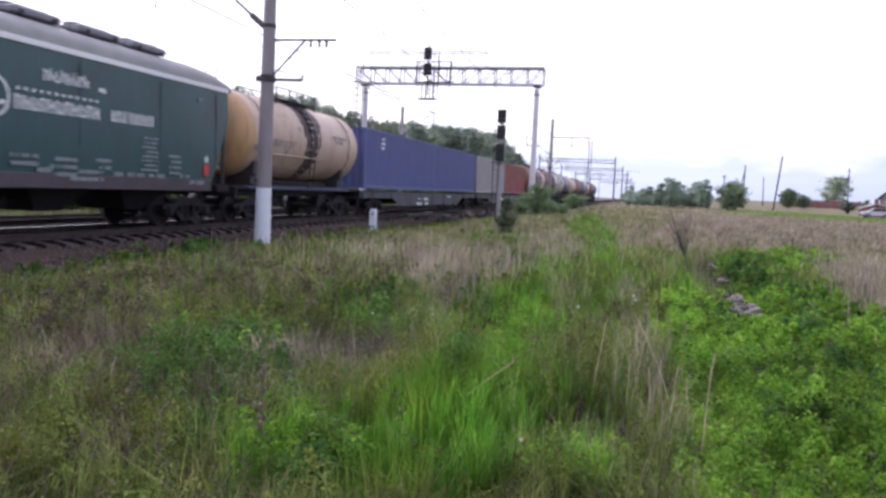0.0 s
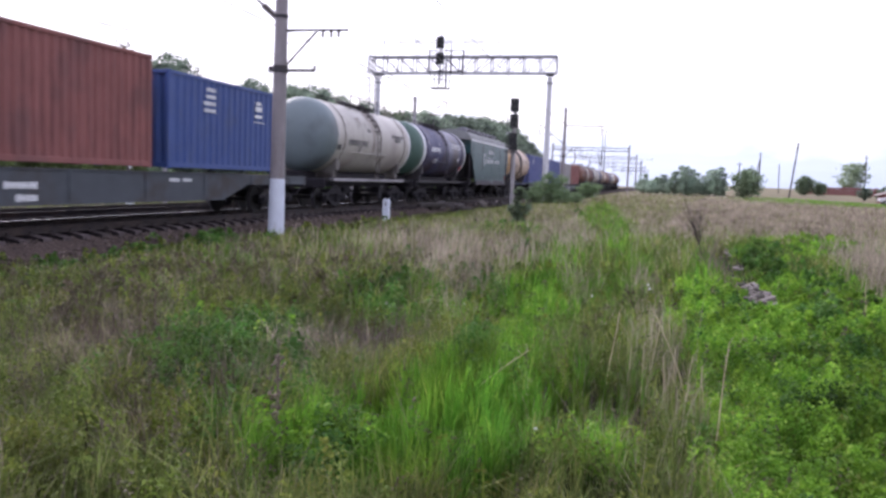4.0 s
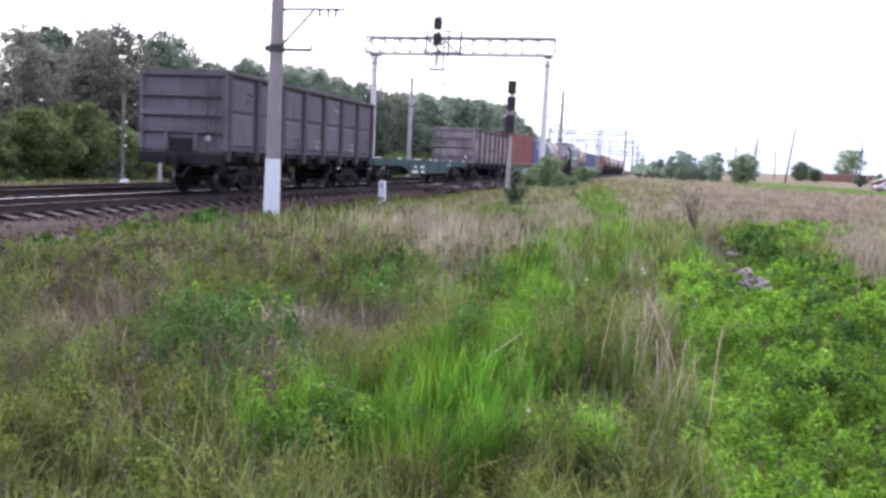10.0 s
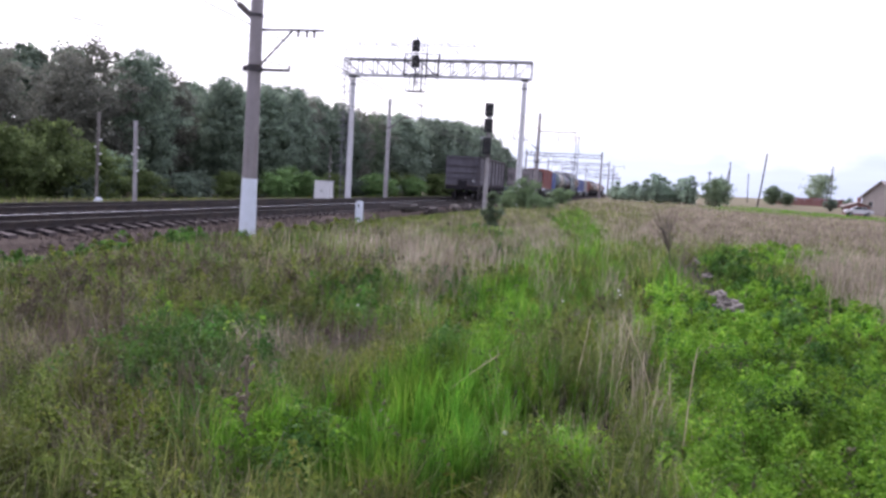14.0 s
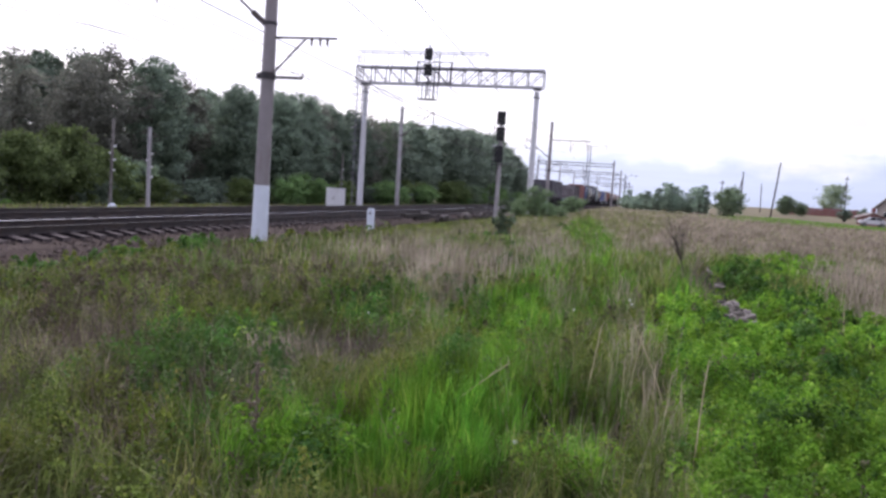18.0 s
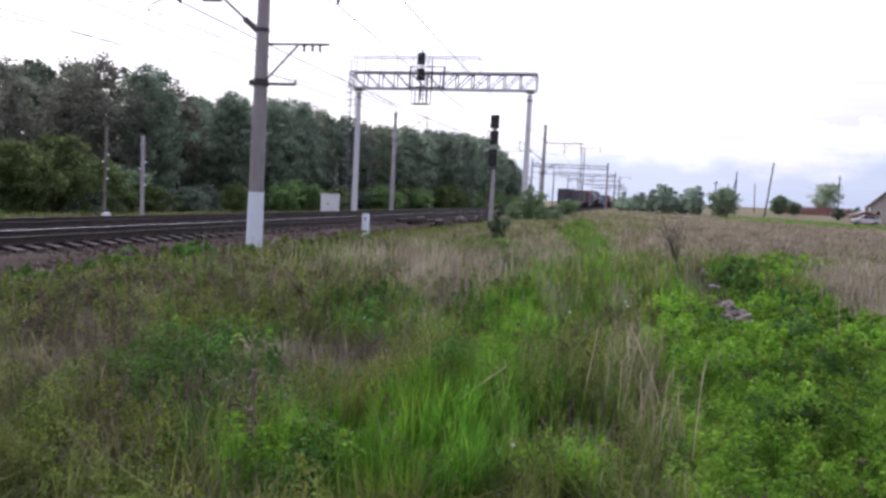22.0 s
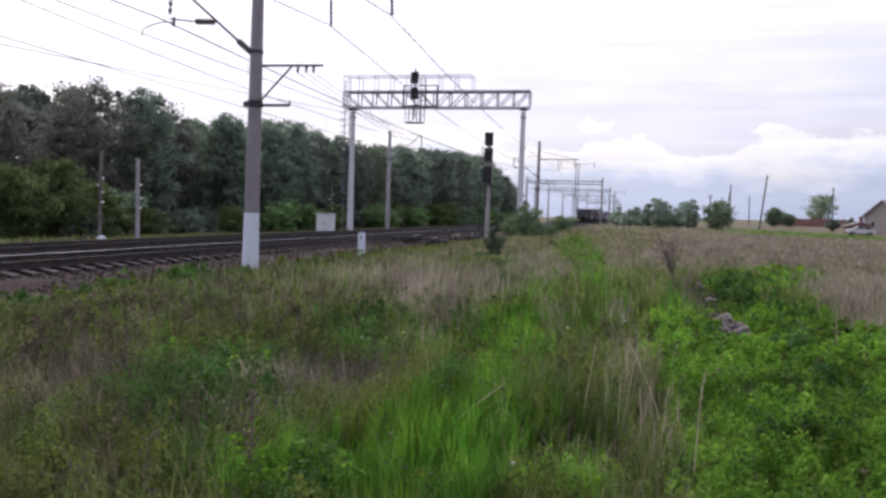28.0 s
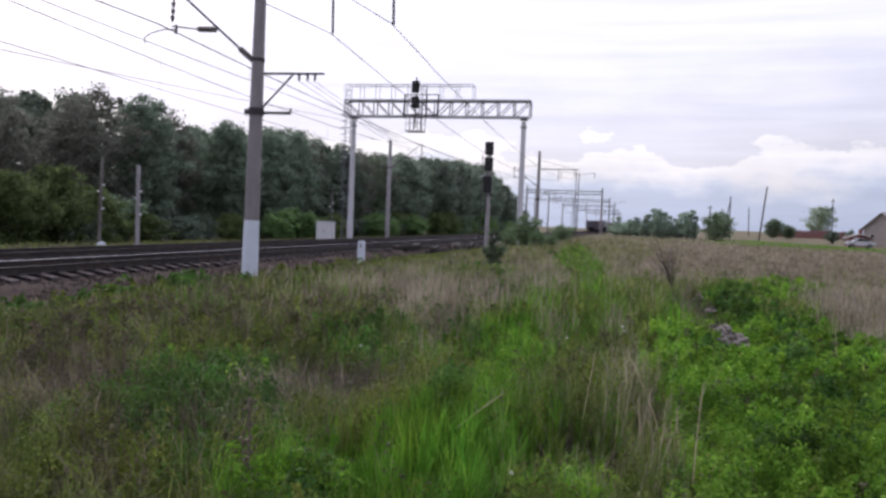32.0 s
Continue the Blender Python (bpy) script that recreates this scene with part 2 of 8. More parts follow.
RUST, GRIME = (0.10, 0.05, 0.03), (0.035, 0.03, 0.03)
M = dict(
    mast_concrete=material("weathered mast concrete", (0.25, 0.225, 0.235), 0.9, vary=0.15, scale=3, fine=40, dirt=(0.165, 0.14, 0.145), streak=(0.19, 0.16, 0.16)),
    concrete=material("concrete", (0.36, 0.345, 0.36), 0.9, scale=3, fine=40, dirt=(0.16, 0.14, 0.14), streak=(0.2, 0.17, 0.16)),
    limewash=material("limewash", (0.64, 0.68, 0.77), 0.9, vary=0.08, scale=4, dirt=(0.42, 0.42, 0.45), dirt_at=0.6),
    galvanised=material("weathered grey steel", (0.20, 0.20, 0.23), 0.6, 0.3, vary=0.15, dirt=(0.14, 0.13, 0.14)),
    light_paint=material("pale grey paint", (0.60, 0.60, 0.64), 0.6, vary=0.1, dirt=(0.46, 0.45, 0.47), streak=(0.5, 0.48, 0.48)),
    dark_steel=material("dark weathered steel", (0.054, 0.049, 0.055), 0.7, 0.2, dirt=(0.06, 0.042, 0.036)),
    black_paint=material("black paint", (0.012, 0.012, 0.015), 0.5, vary=0.2),
    wire=material("oxidised copper wire", (0.09, 0.085, 0.09), 0.6, 0.5, bump=0),
    porcelain=material("grey brown glazed porcelain", (0.15, 0.125, 0.125), 0.25, vary=0.1, bump=0),
    rail=material("rail steel", (0.030, 0.024, 0.025), 0.7, 0.1, vary=0.3, scale=2, dirt=(0.05, 0.035, 0.03), dirt_at=0.45),
    # dark copy of the rail head: the missing sky reflection is put into the colour
    dull_head=material("rail head darkened, no sky glint", (0.045, 0.040, 0.045), 0.6, 0.2, vary=0.15, bump=0, spec=0.1),
    rail_head=material("polished rail head", (0.50, 0.50, 0.56), 0.32, 1.0, vary=0.1, bump=0),
    sleeper=material("concrete sleeper", (0.100, 0.083, 0.082), 0.9, vary=0.25, each=0.3, scale=5, dirt=(0.05, 0.04, 0.04), dirt_at=0.46, spec=0.1),
    oily_sleeper=material("oil blackened sleeper", (0.024, 0.020, 0.023), 0.85, vary=0.35, each=0.3, scale=5, dirt=(0.045, 0.038, 0.038), dirt_at=0.6, spec=0.1),
    old_wood=material("tarred old timber", (0.045, 0.036, 0.034), 0.9, vary=0.4, each=0.3, scale=4, stretch=(1, 1, 6)),
    bogie=material("oily black cast iron", (0.016, 0.014, 0.018), 0.8, 0.0, vary=0.4, scale=5, spec=0.25, dirt=(0.018, 0.015, 0.016)),
    wheel=material("wheel steel", (0.014, 0.012, 0.013), 0.6, 0.2, vary=0.3),
    tread=material("worn wheel tread", (0.16, 0.155, 0.17), 0.5, 0.8, vary=0.1, bump=0),
    chalk=material("dusty chalk marks", (0.30, 0.29, 0.31), 0.9, vary=0.3, scale=8, bump=0),
    gon_a=material("faded lilac grey wagon paint", (0.240, 0.217, 0.232), 0.75, vary=0.24, scale=0.9, each=0.2, dirt=(0.105, 0.085, 0.09), dirt_at=0.5, streak=(0.12, 0.095, 0.10)),
    gon_post=material("dark brown grey wagon paint, also post shadow", (0.066, 0.057, 0.067), 0.75, vary=0.25, scale=2, dirt=(0.07, 0.05, 0.05)),
    gon_b=material("dark grey wagon paint", (0.120, 0.112, 0.136), 0.75, vary=0.2, scale=1.3, each=0.12, dirt=(0.15, 0.135, 0.145), dirt_at=0.64, streak=(0.062, 0.055, 0.062)),
    flat_green=material("teal wagon paint", (0.030, 0.092, 0.092), 0.7, vary=0.3, scale=1.2, dirt=(0.035, 0.045, 0.05), dirt_at=0.5, streak=(0.026, 0.045, 0.048)),
    flat_grey=material("grey wagon frame paint", (0.070, 0.080, 0.094), 0.7, vary=0.25, scale=2, dirt=(0.05, 0.045, 0.045), dirt_at=0.5),
    deck=material("worn deck steel", (0.10, 0.085, 0.08), 0.8, vary=0.35, dirt=RUST, dirt_at=0.5),
    red_box=material("oxide red container paint", (0.255, 0.096, 0.088), 0.7, vary=0.2, scale=1.2, dirt=(0.155, 0.07, 0.068), dirt_at=0.5, streak=(0.13, 0.052, 0.05)),
    blue_box=material("blue container paint", (0.045, 0.085, 0.26), 0.5, vary=0.15, scale=1.5, dirt=(0.06, 0.08, 0.17), streak=(0.06, 0.09, 0.2)),
    blue_box_2=material("dull blue container paint", (0.085, 0.105, 0.26), 0.6, vary=0.15, scale=1.5, dirt=(0.11, 0.11, 0.19), streak=(0.1, 0.11, 0.2)),
    grey_box=material("grey container paint", (0.30, 0.29, 0.30), 0.6, vary=0.15, scale=1.5, dirt=(0.2, 0.17, 0.16), streak=(0.22, 0.19, 0.18)),
    tank_white=material("dirty white tank paint", (0.455, 0.435, 0.395), 0.5, vary=0.10, scale=0.8, dirt=(0.30, 0.262, 0.24), dirt_at=0.52, streak=(0.32, 0.285, 0.262)),
    saddle_paint=material("grimy pale frame paint", (0.18, 0.165, 0.155), 0.7, vary=0.2, scale=3, dirt=(0.07, 0.06, 0.055), dirt_at=0.45),
    tank_cap=material("grey green tank end paint", (0.155, 0.195, 0.205), 0.5, vary=0.16, scale=0.9, dirt=(0.085, 0.095, 0.105), dirt_at=0.54),
    tank_green=material("green tank end paint", (0.070, 0.125, 0.104), 0.5, vary=0.15, scale=1.4, dirt=(0.035, 0.06, 0.05), dirt_at=0.52),
    tank_dark=material("dark blue grey tank paint", (0.080, 0.082, 0.160), 0.42, vary=0.22, scale=0.8, dirt=(0.050, 0.034, 0.042), dirt_at=0.46, streak=(0.050, 0.036, 0.046)),
    tank_tan=material("pale tan tank paint", (0.48, 0.375, 0.295), 0.55, vary=0.12, scale=0.9, dirt=(0.34, 0.235, 0.17), dirt_at=0.56, streak=(0.30, 0.19, 0.14)),
    tank_orange=material("orange tan tank paint", (0.48, 0.30, 0.15), 0.55, vary=0.15, scale=1.2, dirt=(0.36, 0.21, 0.11), streak=(0.28, 0.16, 0.10)),
    flat_blue=material("grimy blue frame paint", (0.05, 0.06, 0.12), 0.7, vary=0.25, dirt=(0.04, 0.04, 0.05), dirt_at=0.5),
    tank_brown=material("red brown tank paint", (0.20, 0.095, 0.07), 0.6, vary=0.2, scale=1.4, dirt=(0.10, 0.06, 0.05), streak=(0.12, 0.07, 0.06)),
    grime_run=material("grey brown grime on tank paint", (0.25, 0.215, 0.195), 0.7, vary=0.35, scale=4, stretch=(1, 1, 0.4), dirt=(0.36, 0.33, 0.30), dirt_at=0.5, bump=0),
    tar=material("spilt oil crust", (0.055, 0.036, 0.038), 0.6, vary=0.4, bump=0.4),
    hopper=material("teal green hopper paint", (0.018, 0.068, 0.074), 0.42, vary=0.16, scale=1.2, dirt=(0.022, 0.044, 0.048), dirt_at=0.52, streak=(0.022, 0.046, 0.050)),
    hopper_roof=material("dusty grey roof", (0.245, 0.250, 0.250), 0.75, vary=0.2, scale=1.5, dirt=(0.29, 0.29, 0.275)),
    white_mark=material("white stencil paint", (0.75, 0.76, 0.78), 0.7, vary=0.1, bump=0),
    faint_mark=material("worn pale stencil paint", (0.24, 0.28, 0.29), 0.8, vary=0.35, scale=9, bump=0),
    black_mark=material("dark stencil paint", (0.06, 0.06, 0.07), 0.7, vary=0.1, bump=0),
    red_mark=material("red stencil paint", (0.5, 0.06, 0.05), 0.7, vary=0.1, bump=0),
    ballast=material("stained crushed stone", (0.080, 0.060, 0.051), 0.95, vary=0.45, scale=9, fine=38, bump=0.9, dirt=(0.036, 0.028, 0.028), spec=0.1),
    oily_ballast=material("oil blackened crushed stone", (0.012, 0.010, 0.012), 0.9, vary=0.45, scale=7, fine=38, bump=0.9, dirt=(0.022, 0.018, 0.02), spec=0.1),
    stone=material("crushed granite pieces", (0.098, 0.075, 0.066), 0.95, vary=0.25, island=0.45, scale=9),
    soil=material("meadow soil under old grass", (0.026, 0.027, 0.014), 1.0, vary=0.45, scale=0.5, fine=9, bump=0.5, dirt=(0.048, 0.043, 0.027), dirt_at=0.5, spec=0.1),
    far_meadow=material("distant meadow of old and new grass", (0.185, 0.160, 0.105), 1.0, vary=0.3, scale=0.06, fine=1.5, bump=0.3, dirt=(0.105, 0.120, 0.050), dirt_at=0.56, spec=0.1),
    path_stone=material("pale broken concrete", (0.20, 0.176, 0.158), 0.95, vary=0.3, each=0.55, scale=8),
    bark=material("grey brown bark", (0.085, 0.07, 0.06), 0.95, vary=0.35, scale=5, stretch=(1, 1, 0.3), bump=0.5),
    pole_wood=material("grey tarred pole timber", (0.075, 0.06, 0.055), 0.9, vary=0.3, scale=4, stretch=(1, 1, 0.2)),
    fence_red=material("red brown fence sheet", (0.21, 0.085, 0.08), 0.7, vary=0.2, each=0.15),
    wall=material("grey brown house boards", (0.26, 0.23, 0.22), 0.9, vary=0.15, scale=1),
    roof=material("weathered fibre cement roof", (0.33, 0.295, 0.28), 0.9, vary=0.2, scale=1.5),
    car_paint=material("silver car paint", (0.55, 0.56, 0.60), 0.35, 0.3, vary=0.04, bump=0),
    glass=material("dark window glass", (0.015, 0.017, 0.02), 0.08, vary=0.1, bump=0, spec=0.6),
    rubber=material("tyre rubber", (0.02, 0.02, 0.02), 0.85, vary=0.2),
    cabinet=material("white cabinet enamel", (0.70, 0.70, 0.72), 0.6, vary=0.08, dirt=(0.5, 0.48, 0.46)),
    # tree_1 and tree_2 are lighter and bluer than leaves: haze put into the colour
    tree_1=leafy("dark broad leaves lifted for haze", (0.130, 0.172, 0.136), (0.245, 0.312, 0.225), sheer=0.5, plants=1.0),
    tree_2=leafy("mid green leaves lifted for haze", (0.144, 0.200, 0.136), (0.275, 0.355, 0.212), sheer=0.5, plants=1.0),
    tree_3=leafy("dull silver green leaves", (0.140, 0.142, 0.122), (0.240, 0.248, 0.200), sheer=0.5, plants=1.0),
    # far wood: leaf colour lightened to stand for distance haze
    wood_far=leafy("far wood leaves with haze in the green", (0.160, 0.212, 0.164), (0.295, 0.362, 0.268), sheer=0.55, plants=1.0),
    bush_leaf=leafy("soft green bush leaves", (0.125, 0.190, 0.105), (0.245, 0.340, 0.175), sheer=0.5, plants=1.0),
    # thicket and garden tree: pale leaf colours carry the haze of the distance
    thicket_leaf=leafy("thicket leaves paled and blued for haze", (0.24, 0.315, 0.255), (0.38, 0.47, 0.365), sheer=0.7, plants=1.0),
    far_leaf=leafy("distant leaves greyed for haze", (0.20, 0.255, 0.185), (0.34, 0.405, 0.275), sheer=0.7, plants=1.0),
    shrub=leafy("fresh yellow green leaves", (0.084, 0.120, 0.046), (0.180, 0.234, 0.090), sheer=0.5, plants=1.0),
    bright_shrub=leafy("light green shrub leaves", (0.120, 0.215, 0.085), (0.235, 0.365, 0.135), sheer=0.5, plants=1.0),
    grass_green=leafy("lush grass blades", (0.062, 0.150, 0.016), (0.165, 0.350, 0.036), (0.30, 0.43, 0.08), clump=0.9),
    grass_olive=leafy("olive meadow grass", (0.074, 0.100, 0.026), (0.228, 0.275, 0.080), (0.31, 0.285, 0.13), clump=1.0),
    grass_dry=leafy("dry straw stalks", (0.30, 0.250, 0.190), (0.45, 0.385, 0.305), sheer=0.25, clump=0.35),
    grass_brown=leafy("dead brown stalks", (0.125, 0.100, 0.078), (0.26, 0.213, 0.168), sheer=0.2, clump=0.5),
    weed=leafy("broad weed leaves", (0.098, 0.208, 0.024), (0.225, 0.415, 0.046), (0.31, 0.45, 0.08), sheer=0.45, clump=0.45),
    weed_dark=leafy("dark nettle leaves", (0.046, 0.112, 0.022), (0.096, 0.190, 0.038), clump=0.6),
    herb=leafy("small olive herb leaves", (0.066, 0.094, 0.017), (0.172, 0.218, 0.045), (0.21, 0.21, 0.06), clump=1.0),
    herb_grey=leafy("grey brown mugwort leaves", (0.066, 0.058, 0.038), (0.172, 0.148, 0.098), clump=1.0),
    straw=leafy("pale straw stems", (0.40, 0.33, 0.20), (0.54, 0.46, 0.30), sheer=0.1),
    brush=leafy("dead dark brown stems", (0.038, 0.029, 0.024), (0.145, 0.112, 0.090), sheer=0.15, clump=0.6),
    flower=leafy("white flower heads", (0.6, 0.6, 0.55), (0.8, 0.8, 0.75), sheer=0.1),
)


# ---- mesh helpers ----
class Geo:
    """Collects the vertices and faces of one mesh."""

    def __init__(self):
        self.v, self.f = [], []

    def add(self, verts, faces):
        k = len(self.v)
        self.v += [tuple(p) for p in verts]
        self.f += [tuple(i + k for i in f) for f in faces]
        return self

    def box(self, c, s, chamfer=0.0, m=None):
        """A box by centre and size; chamfer takes off its edges."""
        hx, hy, hz = (a / 2 for a in s)
        k = min(chamfer, hx * 0.9, hy * 0.9, hz * 0.9)
        if not k:
            vs = [(x, y, z) for x in (-hx, hx) for y in (-hy, hy) for z in (-hz, hz)]
            fs = [(0, 1, 3, 2), (4, 6, 7, 5), (0, 4, 5, 1), (2, 3, 7, 6), (0, 2, 6, 4), (1, 5, 7, 3)]
        else:
            vs, at = [], {}
            for sx in (-1, 1):
                for sy in (-1, 1):
                    for sz in (-1, 1):
                        for a in range(3):
                            p = [sx * (hx - k), sy * (hy - k), sz * (hz - k)]
                            p[a] += (sx, sy, sz)[a] * k
                            at[sx, sy, sz, a] = len(vs)
                            vs.append(p)
            fs = []
            for a in range(3):
                b, c2 = (a + 1) % 3, (a + 2) % 3
                for s1 in (-1, 1):
                    ring = []
                    for s2, s3 in ((-1, -1), (1, -1), (1, 1), (-1, 1)):
                        key = [0, 0, 0]
                        key[a], key[b], key[c2] = s1, s2, s3
                        ring.append(at[(*key, a)])
                    fs.append(ring[::s1])
                    for s2 in (-1, 1):
                        e = []
                        for s3, ax in ((-1, a), (1, a), (1, b), (-1, b)):
                            key = [0, 0, 0]
                            key[a], key[b], key[c2] = s1, s2, s3
                            e.append(at[(*key, ax)])
                        fs.append(e[::-s1 * s2])
            for sx in (-1, 1):
                for sy in (-1, 1):
                    for sz in (-1, 1):
                        fs.append([at[sx, sy, sz, a] for a in range(3)][::sx * sy * sz])
        vs = [Vector(p) for p in vs]
        if m is not None:
            vs = [m @ p for p in vs]
        return self.add([p + Vector(c) for p in vs], fs)

    def cyl(self, p0, p1, r0, r1=None, seg=10, caps=True):
        """A round bar or cone from p0 to p1."""
        p0, p1 = Vector(p0), Vector(p1)
        r1 = r0 if r1 is None else r1
        w = (p1 - p0).normalized()
        u = w.orthogonal().normalized()
        t = w.cross(u)
        vs = [p + (u * math.cos(a) + t * math.sin(a)) * r for p, r in ((p0, r0), (p1, r1))
              for a in (2 * math.pi * i / seg for i in range(seg))]
        fs = [(i, (i + 1) % seg, seg + (i + 1) % seg, seg + i) for i in range(seg)]
        if caps:
            fs += [tuple(range(seg))[::-1], tuple(range(seg, 2 * seg))]
        return self.add(vs, fs)

    def path(self, pts, r, seg=6):
        """One unbroken round bar along the points."""
        pts = [Vector(p) for p in pts]
        k = len(self.v)
        for i, p in enumerate(pts):
            d = (pts[min(i + 1, len(pts) - 1)] - pts[max(i - 1, 0)]).normalized()
            side = d.cross(Vector((0, 0, 1)) if abs(d.z) < 0.9 else Vector((1, 0, 0))).normalized()
            if i and side.dot(last) < 0:
                side = -side
            last = side
            up = side.cross(d)
            self.v += [tuple(p + r * (side * math.cos(2 * math.pi * j / seg) + up * math.sin(2 * math.pi * j / seg))) for j in range(seg)]
        for i in range(len(pts) - 1):
            a = k + i * seg
            self.f += [(a + j, a + (j + 1) % seg, a + seg + (j + 1) % seg, a + seg + j) for j in range(seg)]
        self.f += [tuple(range(k, k + seg))[::-1], tuple(range(k + (len(pts) - 1) * seg, k + len(pts) * seg))]
        return self

    def lathe(self, origin, axis, profile, seg=24):
        """Turns a profile of (distance along the axis, radius) round an axis."""
        w = Vector(axis).normalized()
        u = w.orthogonal().normalized()
        t = w.cross(u)
        o = Vector(origin)
        vs = [o + w * d + (u * math.cos(a) + t * math.sin(a)) * r for d, r in profile
              for a in (2 * math.pi * i / seg for i in range(seg))]
        fs = [(j * seg + i, j * seg + (i + 1) % seg, (j + 1) * seg + (i + 1) % seg, (j + 1) * seg + i)
              for j in range(len(profile) - 1) for i in range(seg)]
        fs += [tuple(range(seg))[::-1], tuple(range((len(profile) - 1) * seg, len(profile) * seg))]
        return self.add(vs, fs)

    def prism(self, outline, axis, a, b):
        """Extrudes a closed outline of 2D points along an axis (0 x, 1 y, 2 z) from a to b."""
        def p3(q, d):
            p = [q[0], q[1]]
            p.insert(axis, d)
            return p
        n = len(outline)
        vs = [p3(q, a) for q in outline] + [p3(q, b) for q in outline]
        fs = [(i, (i + 1) % n, n + (i + 1) % n, n + i) for i in range(n)] + [tuple(range(n))[::-1], tuple(range(n, 2 * n))]
        return self.add(vs, fs)

    def mesh(self, name, mat, smooth=False, recalc=True):
        me = bpy.data.meshes.new(name)
        me.from_pydata(self.v, [], self.f)
        if recalc:
            bm = bmesh.new()
            bm.from_mesh(me)
            bmesh.ops.recalc_face_normals(bm, faces=bm.faces)
            bm.to_mesh(me)
            bm.free()
        for x in (mat if isinstance(mat, (list, tuple)) else [mat]):
            me.materials.append(x)
        if smooth:
            me.shade_smooth()
            me.set_sharp_from_angle(angle=radians(38))
        return me


def thing(name, x=0.0, y=0.0, z=0.0, rz=0.0, label="", category="", group="", kind=""):
    """An Empty at a thing's base that carries its parts."""
    ob = new(name)
    ob.empty_display_size = 0.2
    ob.matrix_basis = pose(x, y, z, 0, 0, rz)
    return tagged(ob, label, category, group, kind)


def part(name, geo, mat, parent=None, label="", smooth=False):
    """Links what geo holds as one mesh object under a thing or a part."""
    ob = new(name, geo.mesh(name, mat, smooth) if isinstance(geo, Geo) else geo)
    ob.parent = parent
    return tagged(ob, label)


def box(c, s, chamfer=0.0, m=None):
    return Geo().box(c, s, chamfer, m)


def cyl(p0, p1, r0, r1=None, seg=10):
    return Geo().cyl(p0, p1, r0, r1, seg)


def smoothstep(a, b, x):
    t = np.clip((x - a) / (b - a), 0, 1)
    return t * t * (3 - 2 * t)


def ground_z(x, y):
    """The meadow: nearly level, a shallow ditch along the line, rising a little ahead, and far off to the side."""
    x, y = np.asarray(x, float), np.asarray(y, float)
    r = np.hypot(x, y)
    rise = 0.55 * smoothstep(22, 95, y) * smoothstep(-10.5, -4, x) * (1 - 0.7 * smoothstep(16, 34, x))
    far = (np.clip(0.02 * (r - 150), 0, 2.4) + 0.004 * np.clip(r - 300, 0, 800)) * smoothstep(2, 24, x)
    ditch = -0.42 * smoothstep(-7.0, -10.6, x) * smoothstep(-24.5, -22, x)
    beyond = -1.0 * smoothstep(-22.5, -33, x)
    lumps = 0.09 * np.sin(x * 0.9 + 1.3 * np.sin(y * 0.35)) * np.cos(y * 0.62 + 0.7) + 0.03 * np.sin(2.3 * x + 1) * np.sin(1.9 * y)
    lumps = lumps * smoothstep(-13.5, -10.5, x) + 0.5 * lumps * smoothstep(-22, -25, x)
    mound = 0.16 * np.exp(-(((x + 1.05) / 0.7) ** 2 + ((y - 5.3) / 1.4) ** 2)) - 0.14 * np.exp(-(((x + 2.4) / 0.4) ** 2 + ((y - 6.6) / 0.8) ** 2)) - 0.12 * np.exp(-(((x + 0.45) / 0.35) ** 2 + ((y - 4.95) / 0.35) ** 2))
    return mound + rise + far + ditch + beyond + lumps * smoothstep(600, 100, r)


# ---- ground ----
def build_ground():
    xs = np.concatenate([[-2500, -1200, -600, -300, -150, -90], np.arange(-60, 40.01, 0.8), [50, 65, 90, 150, 300, 600, 1200, 2500]])
    ys = np.concatenate([[-2500, -1000, -400, -150, -60, -30], np.arange(-14, 120.01, 0.8), [130, 150, 180, 220, 270, 350, 500, 800, 1400, 2600]])
    X, Y = np.meshgrid(xs, ys)
    Z = ground_z(X, Y) - 0.02
    w = len(xs)
    g = Geo()
    g.v = np.stack([X, Y, Z], -1).reshape(-1, 3).tolist()
    g.f = [(j * w + i, j * w + i + 1, (j + 1) * w + i + 1, (j + 1) * w + i) for j in range(len(ys) - 1) for i in range(w - 1)]
    me = g.mesh("ground", [M["soil"], M["far_meadow"]], recalc=False)
    for f in me.polygons:
        if math.hypot(f.center.x, f.center.y) > 36 and f.center.x > -10 or (f.center.x < -24 and f.center.y > 150):
            f.material_index = 1
    me.shade_smooth()
    tagged(new("ground", me), "level meadow soil under old and fresh grass", "ground", kind="structure")


build_ground()

# ---- track bed, sleepers and rails ----
Y0, Y1 = -120.0, 900.0


